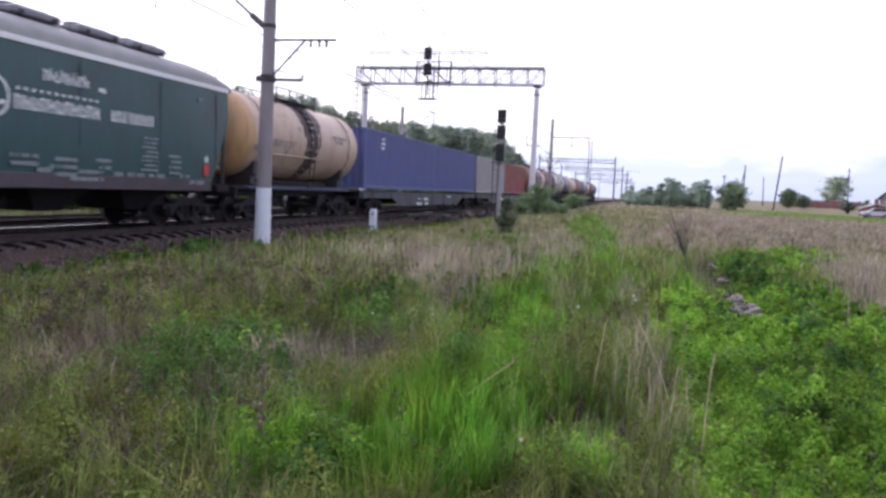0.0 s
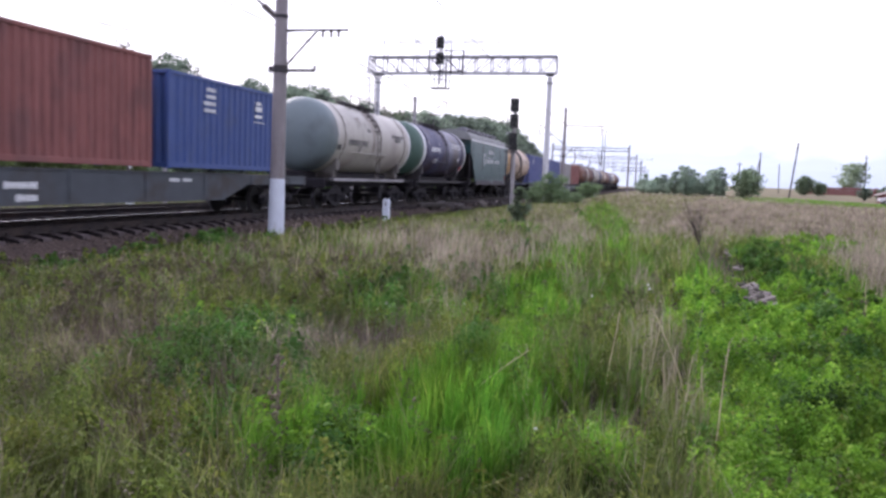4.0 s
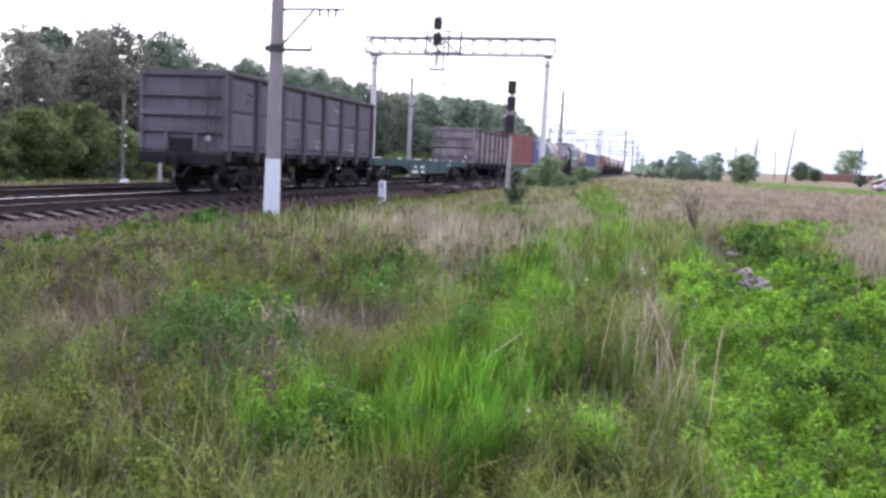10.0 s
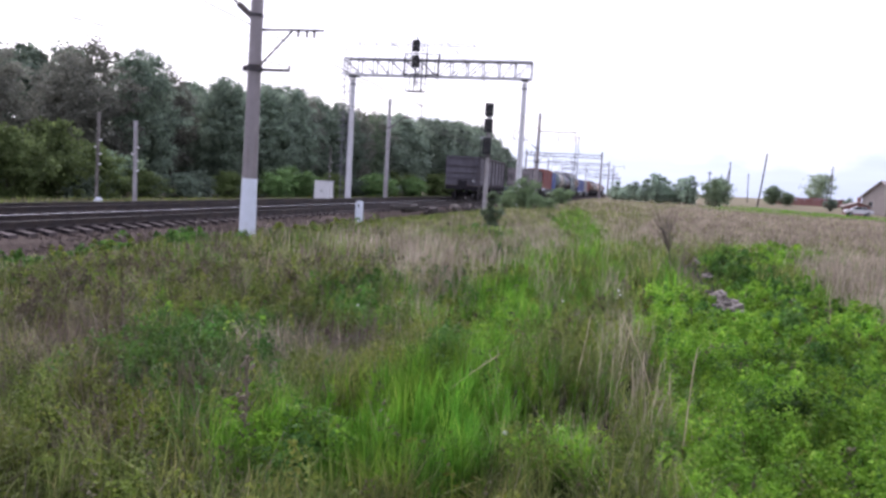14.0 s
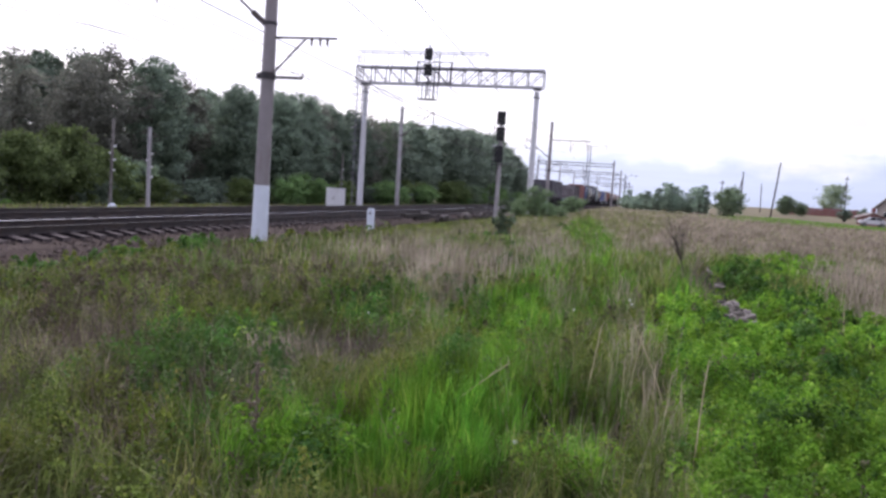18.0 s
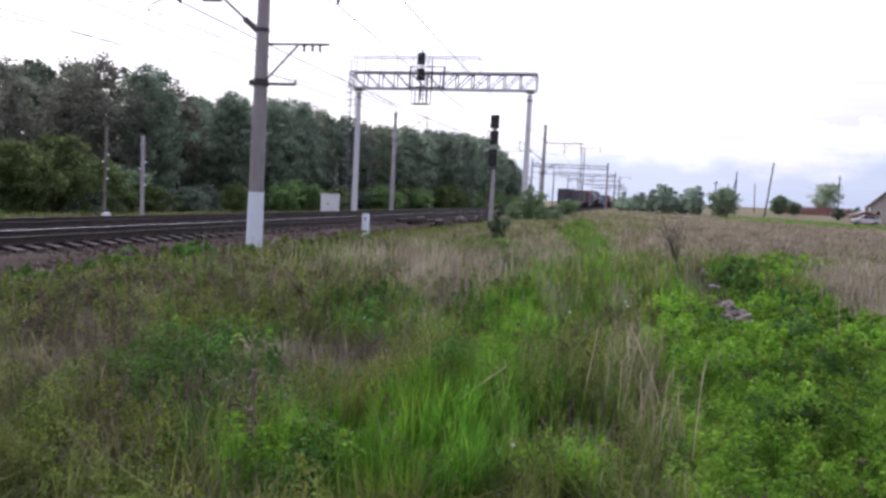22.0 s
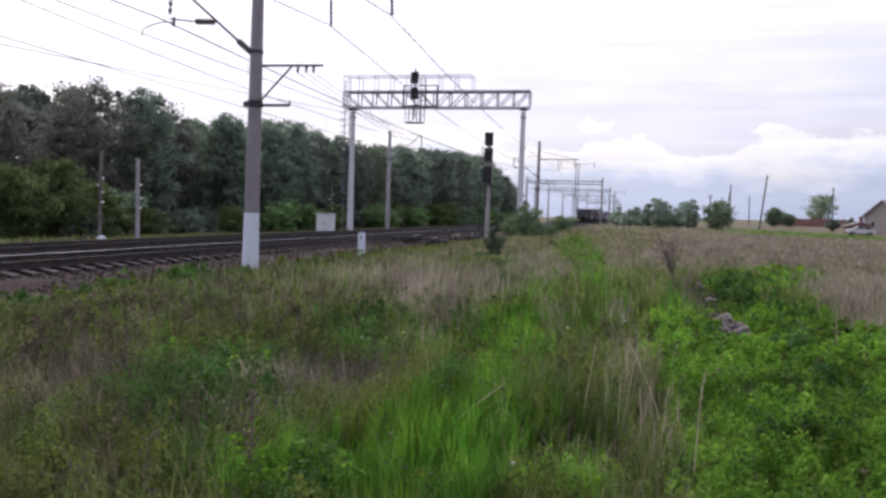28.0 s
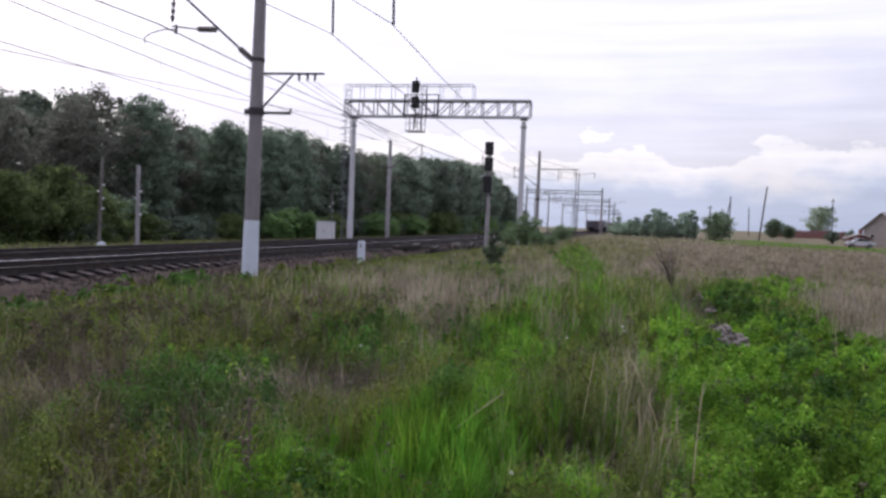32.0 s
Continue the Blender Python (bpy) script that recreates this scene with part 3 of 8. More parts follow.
def build_bed():
    outline = [(-11.6, -0.55), (-12.55, -0.20), (-13.15, -0.07), (-19.7, -0.07), (-20.2, -0.14), (-21.4, -0.6)]
    rng = np.random.default_rng(3)
    ys = np.concatenate([np.arange(Y0, 80, 1.5), np.arange(80, Y1 + 1, 12)])
    fine = []
    for a, b in zip(outline, outline[1:]):
        k = max(1, int(abs(a[0] - b[0]) / 0.35))
        fine += [(a[0] + (b[0] - a[0]) * i / k, a[1] + (b[1] - a[1]) * i / k) for i in range(k)]
    fine.append(outline[-1])
    g = Geo()
    n = len(fine)
    for y in ys:
        g.v += [(x + rng.normal(0, 0.05), y, z + rng.normal(0, 0.018)) for x, z in fine]
    g.f = [(j * n + i, j * n + i + 1, (j + 1) * n + i + 1, (j + 1) * n + i) for j in range(len(ys) - 1) for i in range(n - 1)]
    me = g.mesh("track_bed", [M["ballast"], M["oily_ballast"]], recalc=False)
    for f in me.polygons:
        if -20.0 < f.center.x < -13.15:
            f.material_index = 1
    bed = tagged(new("track_bed", me), "dark oil-stained crushed stone track bed", "track bed", kind="structure")
    # loose stones on the near shoulder
    g = Geo()
    for _ in range(9000):
        y = -6 + 62 * rng.random() ** 1.3
        x = rng.uniform(-13.4, -11.5) if rng.random() < 0.75 else rng.uniform(-20.5, -13.4)
        z = np.interp(-x, [11.5, 11.6, 12.55, 13.15], [-0.58, -0.55, -0.20, -0.07])
        r = rng.uniform(0.02, 0.055)
        d = rng.normal(0, 1, (6, 3)) * 0.25
        base = np.array([(1, 0, 0), (-1, 0, 0), (0, 1, 0), (0, -1, 0), (0, 0, 1), (0, 0, -1)]) + d
        g.add((base * r + (x, y, z + r * 0.4)).tolist(), [(0, 2, 4), (2, 1, 4), (1, 3, 4), (3, 0, 4), (2, 0, 5), (1, 2, 5), (3, 1, 5), (0, 3, 5)])
    st = new("crushed_stone", g.mesh("crushed_stone", M["stone"], recalc=False))
    tagged(st, "loose grey brown crushed stone on the track shoulder", "crushed stone", kind="stuff")


build_bed()


def rail_mesh(name, length):
    o = [(-0.066, 0), (0.066, 0), (0.066, 0.012), (0.012, 0.03), (0.010, 0.13), (0.036, 0.145), (0.036, 0.172), (-0.036, 0.172),
         (-0.036, 0.145), (-0.010, 0.13), (-0.012, 0.03), (-0.066, 0.012)]
    return Geo().prism(o, 1, 0, length).mesh(name, M["rail"])


def build_tracks():
    web = rail_mesh("rail", Y1 - Y0)
    head = box((0, (Y1 - Y0) / 2, 0.176), (0.062, Y1 - Y0, 0.008), 0.003).mesh("running_surface", M["rail_head"])
    dull = box((0, (Y1 - Y0) / 2, 0.176), (0.062, Y1 - Y0, 0.008), 0.003).mesh("running_surface", M["dull_head"])
    sl = Geo().prism([(-1.35, 0), (1.35, 0), (1.35, 0.15), (0.95, 0.21), (0.5, 0.20), (0.2, 0.15), (-0.2, 0.15), (-0.5, 0.20), (-0.95, 0.21), (-1.35, 0.15)], 1, -0.135, 0.135)
    dark_sl = sl.mesh("sleeper", M["oily_sleeper"])
    sl = sl.mesh("sleeper", [M["sleeper"], M["oily_sleeper"]])
    for f in sl.polygons:
        if f.center.x < 0.9:
            f.material_index = 1
    plate = Geo()
    for s in (-1, 1):
        plate.box((s * 0.09, 0, 0.0), (0.08, 0.12, 0.05), 0.01).cyl((s * 0.1, 0, 0), (s * 0.1, 0, 0.08), 0.022, seg=6)
    plate = plate.mesh("rail_clip", M["rail"])
    for axis, word in ((T1, "near"), (T2, "far")):
        tr = thing("railway_track", axis, 0, 0, label="broad gauge railway track on concrete sleepers", category="railway track", group="railway tracks", kind="structure")
        for s in (-1, 1):
            # one head mirrors the sky; on the others the lack of glint is painted
            shiny = word == "near" and s < 0
            r = part("rail", web, None, tr, "rusty steel rail with a shiny head" if shiny else "rusty steel rail, its head coloured dark for want of glint")
            r.matrix_basis = pose(s * 0.796, Y0, RAIL_Z - 0.18)
            part("running_surface", head if shiny else dull, None, r)
        n = 150 if word == "near" else 110
        mesh = sl if word == "near" else dark_sl
        for i in range(n):
            y = -2 + i * 0.625
            sp = part("sleeper", mesh, None, tr)
            sp.matrix_basis = pose(random.uniform(-0.02, 0.02), y + random.uniform(-0.02, 0.02), RAIL_Z - 0.18 - 0.205, 0, 0, random.uniform(-0.6, 0.6))
            if word == "near" and i < 60:
                for s in (-1, 1):
                    c = part("rail_clip", plate, None, sp)
                    c.matrix_basis = pose(s * 0.796, 0, 0.215)
        g = Geo()
        for i in range(700):
            y = -2 + (n + i) * 0.625
            g.box((0, y, RAIL_Z - 0.30), (2.7, 0.27, 0.2))
        for i in range(1, 180):
            g.box((0, -2 - i * 0.625, RAIL_Z - 0.28), (2.7, 0.27, 0.2))
        tagged(part("far_sleepers", g, M["oily_sleeper"], tr), "concrete sleepers", kind="stuff")


# ---- overhead line ----
CONTACT, CARRIER, TIP = CAM_Z + 5.09, CAM_Z + 5.75, CAM_Z + 6.75

HIGH = [(2.35, 5.35), (4.2, 5.6)]


def insulator(p0, p1, n=4, r=0.07):
    p0, p1 = Vector(p0), Vector(p1)
    prof, L = [], (p1 - p0).length
    for i in range(n):
        a = L * i / n
        prof += [(a, 0.025), (a + 0.1 * L / n, r), (a + 0.6 * L / n, r * 0.8), (a + 0.75 * L / n, 0.025)]
    return Geo().lathe(p0, p1 - p0, prof + [(L, 0.025)], 10)


def mast(x, y, top, side, base=-0.25, r0=0.235, r1=0.155, white=1.75, lean=0.0, bracket=False, track=T1, label=""):
    """A conical concrete mast; side +1: its track lies towards -x. Heights above the ground plane."""
    m = thing("catenary_mast", x, y, 0, label=label or "round grey concrete catenary mast with a white painted foot", category="catenary mast", group="catenary masts")
    h = top - base
    g = Geo().lathe((0, 0, base - 0.6), (0, 0, 1), [(0, r0 + 0.01), (0.6 + white, r0 - (r0 - r1) * white / h), (0.6 + h - 0.05, r1), (0.6 + h, r1 - 0.03)], 22)
    part("shaft", g, M["mast_concrete" if side > 0 else "concrete"], m, smooth=True)
    if white:
        k = (r0 - r1) / h
        g = Geo().lathe((0, 0, base - 0.2), (0, 0, 1), [(0, r0 + 0.016), (0.2 + white * 0.5, r0 + 0.010 - k * white * 0.5), (0.2 + white, r0 + 0.006 - k * white)], 22)
        part("painted_foot", g, M["limewash"], m, "flaking white painted foot", smooth=True)

    def rad(z):
        return r0 + (r1 - r0) * (z - base) / h
    # cantilever towards the track
    s = -side
    reach = abs(track - x)
    zh = TIP - 0.05
    root = CAM_Z + 4.6
    rr = rad(root)
    for z in (root, zh + 0.3):
        if z < top - 0.1:
            part("clamp_band", Geo().lathe((0, 0, z - 0.05), (0, 0, 1), [(0, rad(z) + 0.02), (0.1, rad(z) + 0.018)], 20), M["dark_steel"], m)
    a, b = Vector((s * (rr + 0.45), 0, root + 0.36)), Vector((s * (reach - 0.2), 0, TIP + 0.05))
    ins = insulator((s * rr, 0, root), a, 7, 0.10)
    part("cantilever_insulator", ins, M["porcelain"], m, smooth=True)
    part("cantilever_tube", Geo().cyl(a, b, 0.035, seg=10), M["dark_steel"], m, smooth=True)
    if top > zh + 0.2:
        part("tie_rod", Geo().cyl((s * rad(zh + 0.3), 0, min(zh + 0.3, top - 0.1)), b - Vector((s * 0.3, 0, 0.05)), 0.014, seg=6), M["dark_steel"], m)
    # registration arm, hooked to the tube through its own insulator
    zr = CAM_Z + 5.52
    k0 = a.lerp(b, (zr - a.z) / (b.z - a.z))
    c = Vector((k0.x + s * 0.75, 0, zr + 0.02))
    d = Vector((s * (reach - 0.15), 0, zr + 0.12))
    part("carrier_insulator", insulator(b, (s * (reach - 0.15), 0, CARRIER), 5, 0.07), M["porcelain"], m)
    part("registration_insulator", insulator(k0.lerp(c, 0.15), c, 7, 0.10), M["porcelain"], m, smooth=True)
    part("registration_arm", Geo().cyl(c, d, 0.024, seg=8), M["dark_steel"], m)
    part("arm_hinge", Geo().cyl(k0, k0.lerp(c, 0.2), 0.02, seg=6), M["dark_steel"], m)
    part("arm_hook", Geo().path([(s * (reach - 0.3), 0, zr + 0.16), (s * (reach - 0.3), 0, zr - 0.12)], 0.045, 7), M["dark_steel"], m)
    part("steady_arm", Geo().path([(s * (reach - 0.3), 0, zr + 0.02), (s * (reach + 0.1), 0, zr + 0.02), (s * (reach + 0.5), 0, zr - 0.06), (s * (reach + 0.78), 0, zr - 0.2), (s * (reach + 0.8), 0, CONTACT + 0.02)], 0.017), M["dark_steel"], m)
    if bracket:
        # feeder bracket on the field side: arm, strut, insulators, and a lower cross arm
        z1, z2 = CAM_Z + 4.20, CAM_Z + 3.06
        g = Geo().box((side * (rad(z1) + 0.98), 0, z1), (1.96, 0.07, 0.06), 0.01)
        part("bracket_arm", g, M["dark_steel"], m)
        part("bracket_strut", cyl((side * rad(z2 + 0.1), 0, z2 + 0.12), (side * 1.15, 0, z1 - 0.03), 0.03), M["dark_steel"], m)
        part("lower_arm", box((side * (rad(z2) + 0.42), 0, z2 - 0.03), (1.0, 0.07, 0.08), 0.01), M["dark_steel"], m)
        part("lower_arm_pin", cyl((side * 1.12, 0, z2 - 0.03), (side * 1.12, 0, z2 + 0.12), 0.025), M["dark_steel"], m)
        part("collar", Geo().lathe((0, 0, z2 - 0.1), (0, 0, 1), [(0, rad(z2) + 0.04), (0.2, rad(z2) + 0.035)], 20).box((-side * (rad(z2) + 0.09), 0, z2), (0.16, 0.14, 0.16), 0.02), M["dark_steel"], m)
        for dx in (1.35, 1.62, 1.85):
            part("line_insulator", insulator((side * dx, 0, z1 - 0.03), (side * dx, 0, z1 - 0.20), 2, 0.05), M["porcelain"], m)
        # high arm with two hanging insulator strings for the field-side wires
        za = CAM_Z + 6.62
        part("high_arm", Geo().box((side * 2.3, 0, za), (4.6, 0.08, 0.1), 0.01).cyl((side * rad(za), 0, za + 1.0), (side * 4.2, 0, za + 0.05), 0.02, seg=6), M["dark_steel"], m)
        for dx, zz in HIGH:
            part("insulator_string", insulator((side * (dx - 0.04), 0, za - 0.05), (side * dx, 0, CAM_Z + zz), 9, 0.05), M["dark_steel"], m)
    if lean:
        m.matrix_basis = pose(x, y, 0, 0, lean, 0)
    return m


def lattice_mast(x, y, top, w=0.55, label="lattice steel catenary mast, pale weathered grey"):
    m = thing("lattice_mast", x, y, 0, label=label, category="catenary mast", group="catenary masts")
    for sx in (-1, 1):
        for sy in (-1, 1):
            part("leg", box((sx * w / 2, sy * w / 2, top / 2 - 0.2), (0.09, 0.09, top + 0.4)), M["dark_steel"], m)
    n = int(top / 0.7)
    for i in range(n):
        z0, z1 = top * i / n, top * (i + 1) / n
        k = (-1) ** i
        part("lacing", Geo().cyl((-k * w / 2, -w / 2, z0), (k * w / 2, -w / 2, z1), 0.025, seg=4).cyl((w / 2, -k * w / 2, z0), (w / 2, k * w / 2, z1), 0.025, seg=4), M["galvanised"], m)
    for z, sgn in ((top - 0.3, -1), (top - 0.5, 1), (CONTACT + 0.3, -1)):
        part("arm", Geo().cyl((0, 0, z), (sgn * 3.2, 0, z + 0.5), 0.035, seg=6), M["dark_steel"], m)
        part("line_insulator", insulator((sgn * 3.2, 0, z + 0.5), (sgn * 3.2, 0, z - 0.5), 5, 0.08), M["porcelain"], m)
    return m


def portal(y, x0, x1, top, n):
    """A rigid cross span: two masts and a light truss over all tracks."""
    p = thing("catenary_portal", 0, y, 0, label="grey steel catenary portal on concrete masts over the tracks", category="catenary portal", group="catenary portals")
    for x in (x0, x1):
        part("column", Geo().lathe((x, 0, -0.6), (0, 0, 1), [(0, 0.24), (top + 1.4, 0.17)], 12), M["mast_concrete"], p)
    for dz in (0, 0.7):
        part("chord", box(((x0 + x1) / 2, 0, top - dz), (x1 - x0, 0.15, 0.15)), M["dark_steel"], p)
    for i in range(n):
        a, b = x0 + (x1 - x0) * i / n, x0 + (x1 - x0) * (i + 1) / n
        part("diagonal", cyl((a, 0, top - 0.7 * (i % 2)), (b, 0, top - 0.7 * ((i + 1) % 2)), 0.045, seg=5), M["dark_steel"], p)
    for x in (T1, T2):
        part("hanger", Geo().cyl((x + 0.6, 0, top - 0.7), (x + 0.6, 0, CONTACT + 0.2), 0.04, seg=6).cyl((x + 0.6, 0, CONTACT + 0.3), (x - 0.5, 0, CONTACT + 0.15), 0.025, seg=5), M["dark_steel"], p)
        part("line_insulator", insulator((x, 0, top - 0.7), (x, 0, CARRIER), 5, 0.08), M["porcelain"], p)


FAR_MASTS = [14.0, 67.0]


def build_masts():
    mast(-11.25, 21.6, 9.9, 1, base=-0.30, bracket=True, lean=0.45)
    mast(-11.25, 92.0, 10.35, 1, base=0.0, white=1.2, bracket=True)
    mast(-11.25, -48.0, 9.6, 1, bracket=True)
    for y in FAR_MASTS:
        mast(-21.55, y, 8.75 if y > 20 else 9.6, -1, base=-0.3, white=0, track=T2, r0=0.2, r1=0.15, label="round grey concrete catenary mast beyond the second track")
    lattice_mast(-11.25, 154, 12.2)
    for y, x0, x1, t in ((182, -24.8, -7.6, 9.9), (236, -25.5, -7.6, 9.9), (300, -27, -8, 10.2), (372, -27, -8, 10.2), (450, -27, -8, 10.2)):
        portal(y, x0, x1, t, 14)
    for y in (205, 262, 330):
        lattice_mast(-6.8 if y == 262 else -25.5, y, 10.5)


def build_wires():
    """Contact and carrier wire with droppers over each track, and the feeders on the masts' field side."""
    for axis, low, high, spans in ((T1, CONTACT, CARRIER, [-48.0, 21.6, 92.0, 154, 236, 300, 372, 450, 560, 700]), (T2, CONTACT - 0.38, CARRIER + 0.45, [-95.0, -45.0, 14.0, 67.0, 137, 182, 236, 300, 372, 450, 560, 700])):
        w = thing("overhead_line", axis, 0, 0, label="thin dark overhead contact line with droppers over the track", category="overhead line", group="overhead lines")
        sway = [0.3 * (-1) ** i for i in range(len(spans))]
        for i, (a, b) in enumerate(zip(spans, spans[1:])):
            sa, sb = sway[i], sway[i + 1]
            part("contact_wire", cyl((sa, a, low), (sb, b, low), 0.013, seg=5), M["wire"], w)
            pts = []
            for k in range(13):
                u = k / 12
                pts.append((sa * (1 - u) + sb * u, a + (b - a) * u, high - 4 * 0.6 * u * (1 - u)))
            part("carrier_cable", Geo().path(pts, 0.021 if axis == T1 else 0.016, 5), M["wire"], w)
            for k in range(1, 12, 2):
                p = pts[k]
                if a < 120:
                    part("dropper", Geo().cyl(p, (p[0], p[1], low), 0.006, seg=4), M["wire"], w)
    for dx, dz in ((1.35, 4.0), (1.62, 4.0), (1.85, 4.0)):
        w = thing("feeder_wire", -11.25 + dx, 0, 0, label="thin dark feeder wire sagging from mast to mast", category="wire", group="feeder wires")
        for a, b in ((21.6, 92.0), (92.0, 154.0)):
            g = Geo().path([(0, a + (b - a) * k / 12, CAM_Z + dz - 4 * 1.9 * (k / 12) * (1 - k / 12)) for k in range(13)], 0.008, 5)
            part("conductor", g, M["wire"], w)
    # a slack cable that climbs along the second track to the gantry's top
    w = thing("feeder_wire", -21.0, 0, 0, label="thin dark cable sagging beyond the second track", category="wire", group="feeder wires")
    part("conductor", Geo().path([(0, -45, 8.2), (0, -25, 7.0), (0, -10, 6.4), (0, 5, 6.2), (0, 14, 6.4), (0, 22, 6.8), (0, 30, 7.25), (0, 38, 7.75), (0, 47, 8.3), (0, 56.4, 8.9)], 0.014, 5), M["wire"], w)
    for dx, dz in HIGH:
        w = thing("feeder_wire", -11.25 + dx, 0, 0, label="thin dark wire hung from insulator strings along the line", category="wire", group="feeder wires")
        for a, b in ((-48.0, 21.6), (21.6, 92.0), (92.0, 154.0)):
            g = Geo().path([(0, a + (b - a) * k / 12, CAM_Z + dz - 4 * 1.3 * (k / 12) * (1 - k / 12)) for k in range(13)], 0.013, 5)
            part("conductor", g, M["wire"], w)


# ---- signals ----
def signal_head(parent, c, w=0.42, h=0.62, lamps=2):
    b = part("signal_head", Geo().box(c, (w, 0.26, h), 0.03).box((c[0], c[1] - 0.14, c[2]), (w * 1.25, 0.02, h * 1.12)), M["black_paint"], parent, "black signal lamp housing")
    for i in range(lamps):
        z = c[2] + h * (i - (lamps - 1) / 2) / lamps
        arc = [math.pi * k / 8 for k in range(9)]
        g = Geo()
        for a in arc:
            for r in (0.1, 0.112):
                for yy in (-0.15, -0.36):
                    g.v.append((c[0] + r * math.cos(a), c[1] + yy, z + r * math.sin(a)))
        for k in range(8):
            p, q = 4 * k, 4 * k + 4
            g.f += [(p, p + 1, q + 1, q), (p + 2, q + 2, q + 3, p + 3), (p + 1, p + 3, q + 3, q + 1), (p, q, q + 2, p + 2)]
        g.f += [(0, 2, 3, 1), (32, 33, 35, 34)]
        part("hood", g, M["black_paint"], b)
        part("lens", cyl((c[0], c[1] - 0.15, z), (c[0], c[1] - 0.162, z), 0.085, seg=14), M["glass"], b)
    return b


def ladder(parent, x, y, z0, z1, w=0.4, mat="galvanised"):
    l = part("ladder", Geo().box((x - w / 2, y, (z0 + z1) / 2), (0.05, 0.04, z1 - z0)).box((x + w / 2, y, (z0 + z1) / 2), (0.05, 0.04, z1 - z0)), M[mat], parent)
    n = int((z1 - z0) / 0.35)
    for i in range(n):
        z = z0 + (i + 0.5) * (z1 - z0) / n
        part("rung", cyl((x - w / 2, y, z), (x + w / 2, y, z), 0.014, seg=6), M[mat], l)


def build_gantry():
    y, x0, x1 = 56.5, -21.8, -7.7
    zb, zt = CAM_Z + 7.72, CAM_Z + 8.88
    g = thing("signal_gantry", 0, y, 0, label="pale grey steel truss signal gantry over both tracks", category="signal gantry")
    for x, base in ((-21.15, -0.4), (-8.15, -0.1)):
        c = part("column", Geo().lathe((x, 0, base - 0.5), (0, 0, 1), [(0, 0.23), (zb - base + 0.2, 0.17)], 18), M["light_paint"], g, "pale round column", smooth=True)
        part("column_head", box((x, 0, zb - 0.12), (0.5, 0.7, 0.14), 0.02), M["galvanised"], c)
        part("column_collar", box((x, 0, zb - 0.7), (0.42, 0.42, 0.1), 0.02), M["galvanised"], c)
    for dy in (-0.42, 0.42):
        for z in (zb, zt):
            part("chord", box(((x0 + x1) / 2, dy, z), (x1 - x0, 0.11, 0.11), 0.01), M["light_paint"], g)
        n = 12
        for i in range(n + 1):
            x = x0 + (x1 - x0) * i / n
            part("upright", box((x, dy, (zb + zt) / 2), (0.07, 0.06, zt - zb - 0.1)), M["galvanised"], g)
            if i < n:
                xa, xb = x, x0 + (x1 - x0) * (i + 1) / n
                if i >= n // 2:
                    xa, xb = xb, xa
                part("diagonal", cyl((xa, dy, zt), (xb, dy, zb), 0.035, seg=6), M["galvanised"], g)
    part("walkway", box(((x0 + x1) / 2, 0, zt + 0.07), (x1 - x0, 0.8, 0.03)), M["galvanised"], g)
    rx1 = -11.9
    for dy in (-0.45, 0.45):
        part("hand_rail", Geo().cyl((x0, dy, zt + 1.15), (rx1, dy, zt + 1.15), 0.028, seg=6), M["galvanised"], g)
        for i in range(9):
            x = x0 + (rx1 - x0) * i / 8
            part("rail_post", cyl((x, dy, zt), (x, dy, zt + 1.15), 0.022, seg=6), M["galvanised"], g)
    ladder(g, -21.75, 0.35, -0.2, zt + 1.0, 0.42)
    for k in range(16):
        z = 2.0 + k * 0.5
        part("ladder_hoop", Geo().path([(-21.96 - 0.0, 0.35, z), (-22.2, -0.05, z), (-21.75, -0.3, z), (-21.4, -0.05, z), (-21.54, 0.35, z)], 0.018, 5), M["galvanised"], g)
    # signal in front of the truss, with its service cage below
    sx = -16.1
    part("signal_pole", cyl((sx, -0.75, zb - 0.9), (sx, -0.75, CAM_Z + 10.5), 0.05), M["dark_steel"], g)
    signal_head(g, (sx, -0.8, CAM_Z + 9.78), 0.46, 0.78, 2)
    signal_head(g, (sx, -0.8, CAM_Z + 8.66), 0.46, 0.78, 2)
    part("route_indicator", box((sx, -0.8, CAM_Z + 7.75), (0.6, 0.2, 0.12), 0.02), M["black_paint"], g)
    cg = part("service_cage", Geo().box((sx + 0.05, -0.8, zb - 1.2), (1.3, 0.9, 0.05)), M["galvanised"], g)
    for dx in (-0.6, -0.3, 0.0, 0.3, 0.6):
        for dy in (-1.25, -0.35):
            part("cage_bar", cyl((sx + 0.05 + dx, dy, zb - 1.2), (sx + 0.05 + dx, dy, zb + 0.05), 0.022, seg=6), M["galvanised"], cg)
    part("cage_rail", Geo().path([(sx - 0.58, -1.25, zb - 0.6), (sx + 0.68, -1.25, zb - 0.6), (sx + 0.68, -0.35, zb - 0.6)], 0.018, 5), M["galvanised"], cg)
    for sx2 in (-0.8, 0.85, 1.75):
        part("balcony_post", box((sx + sx2, -0.9, (zb + zt) / 2 + 0.1), (0.09, 0.09, zt - zb + 0.5)), M["dark_steel"], g)
    for z, hh in ((zt + 0.33, 0.06), (zb, 0.08)):
        part("balcony_rail", box((sx + 0.5, -0.9, z), (2.6, 0.06, hh)), M["dark_steel"], g)
    ladder(g, sx + 0.55, -0.6, zb - 1.2, zt + 0.9, 0.36)
    part("ladder_hoop", Geo().path([(sx + 0.3, -0.6, zt + 0.9), (sx + 0.42, -0.6, zt + 1.12), (sx + 0.62, -0.6, zt + 1.15), (sx + 0.78, -0.6, zt + 1.0)], 0.02, 5), M["galvanised"], g)


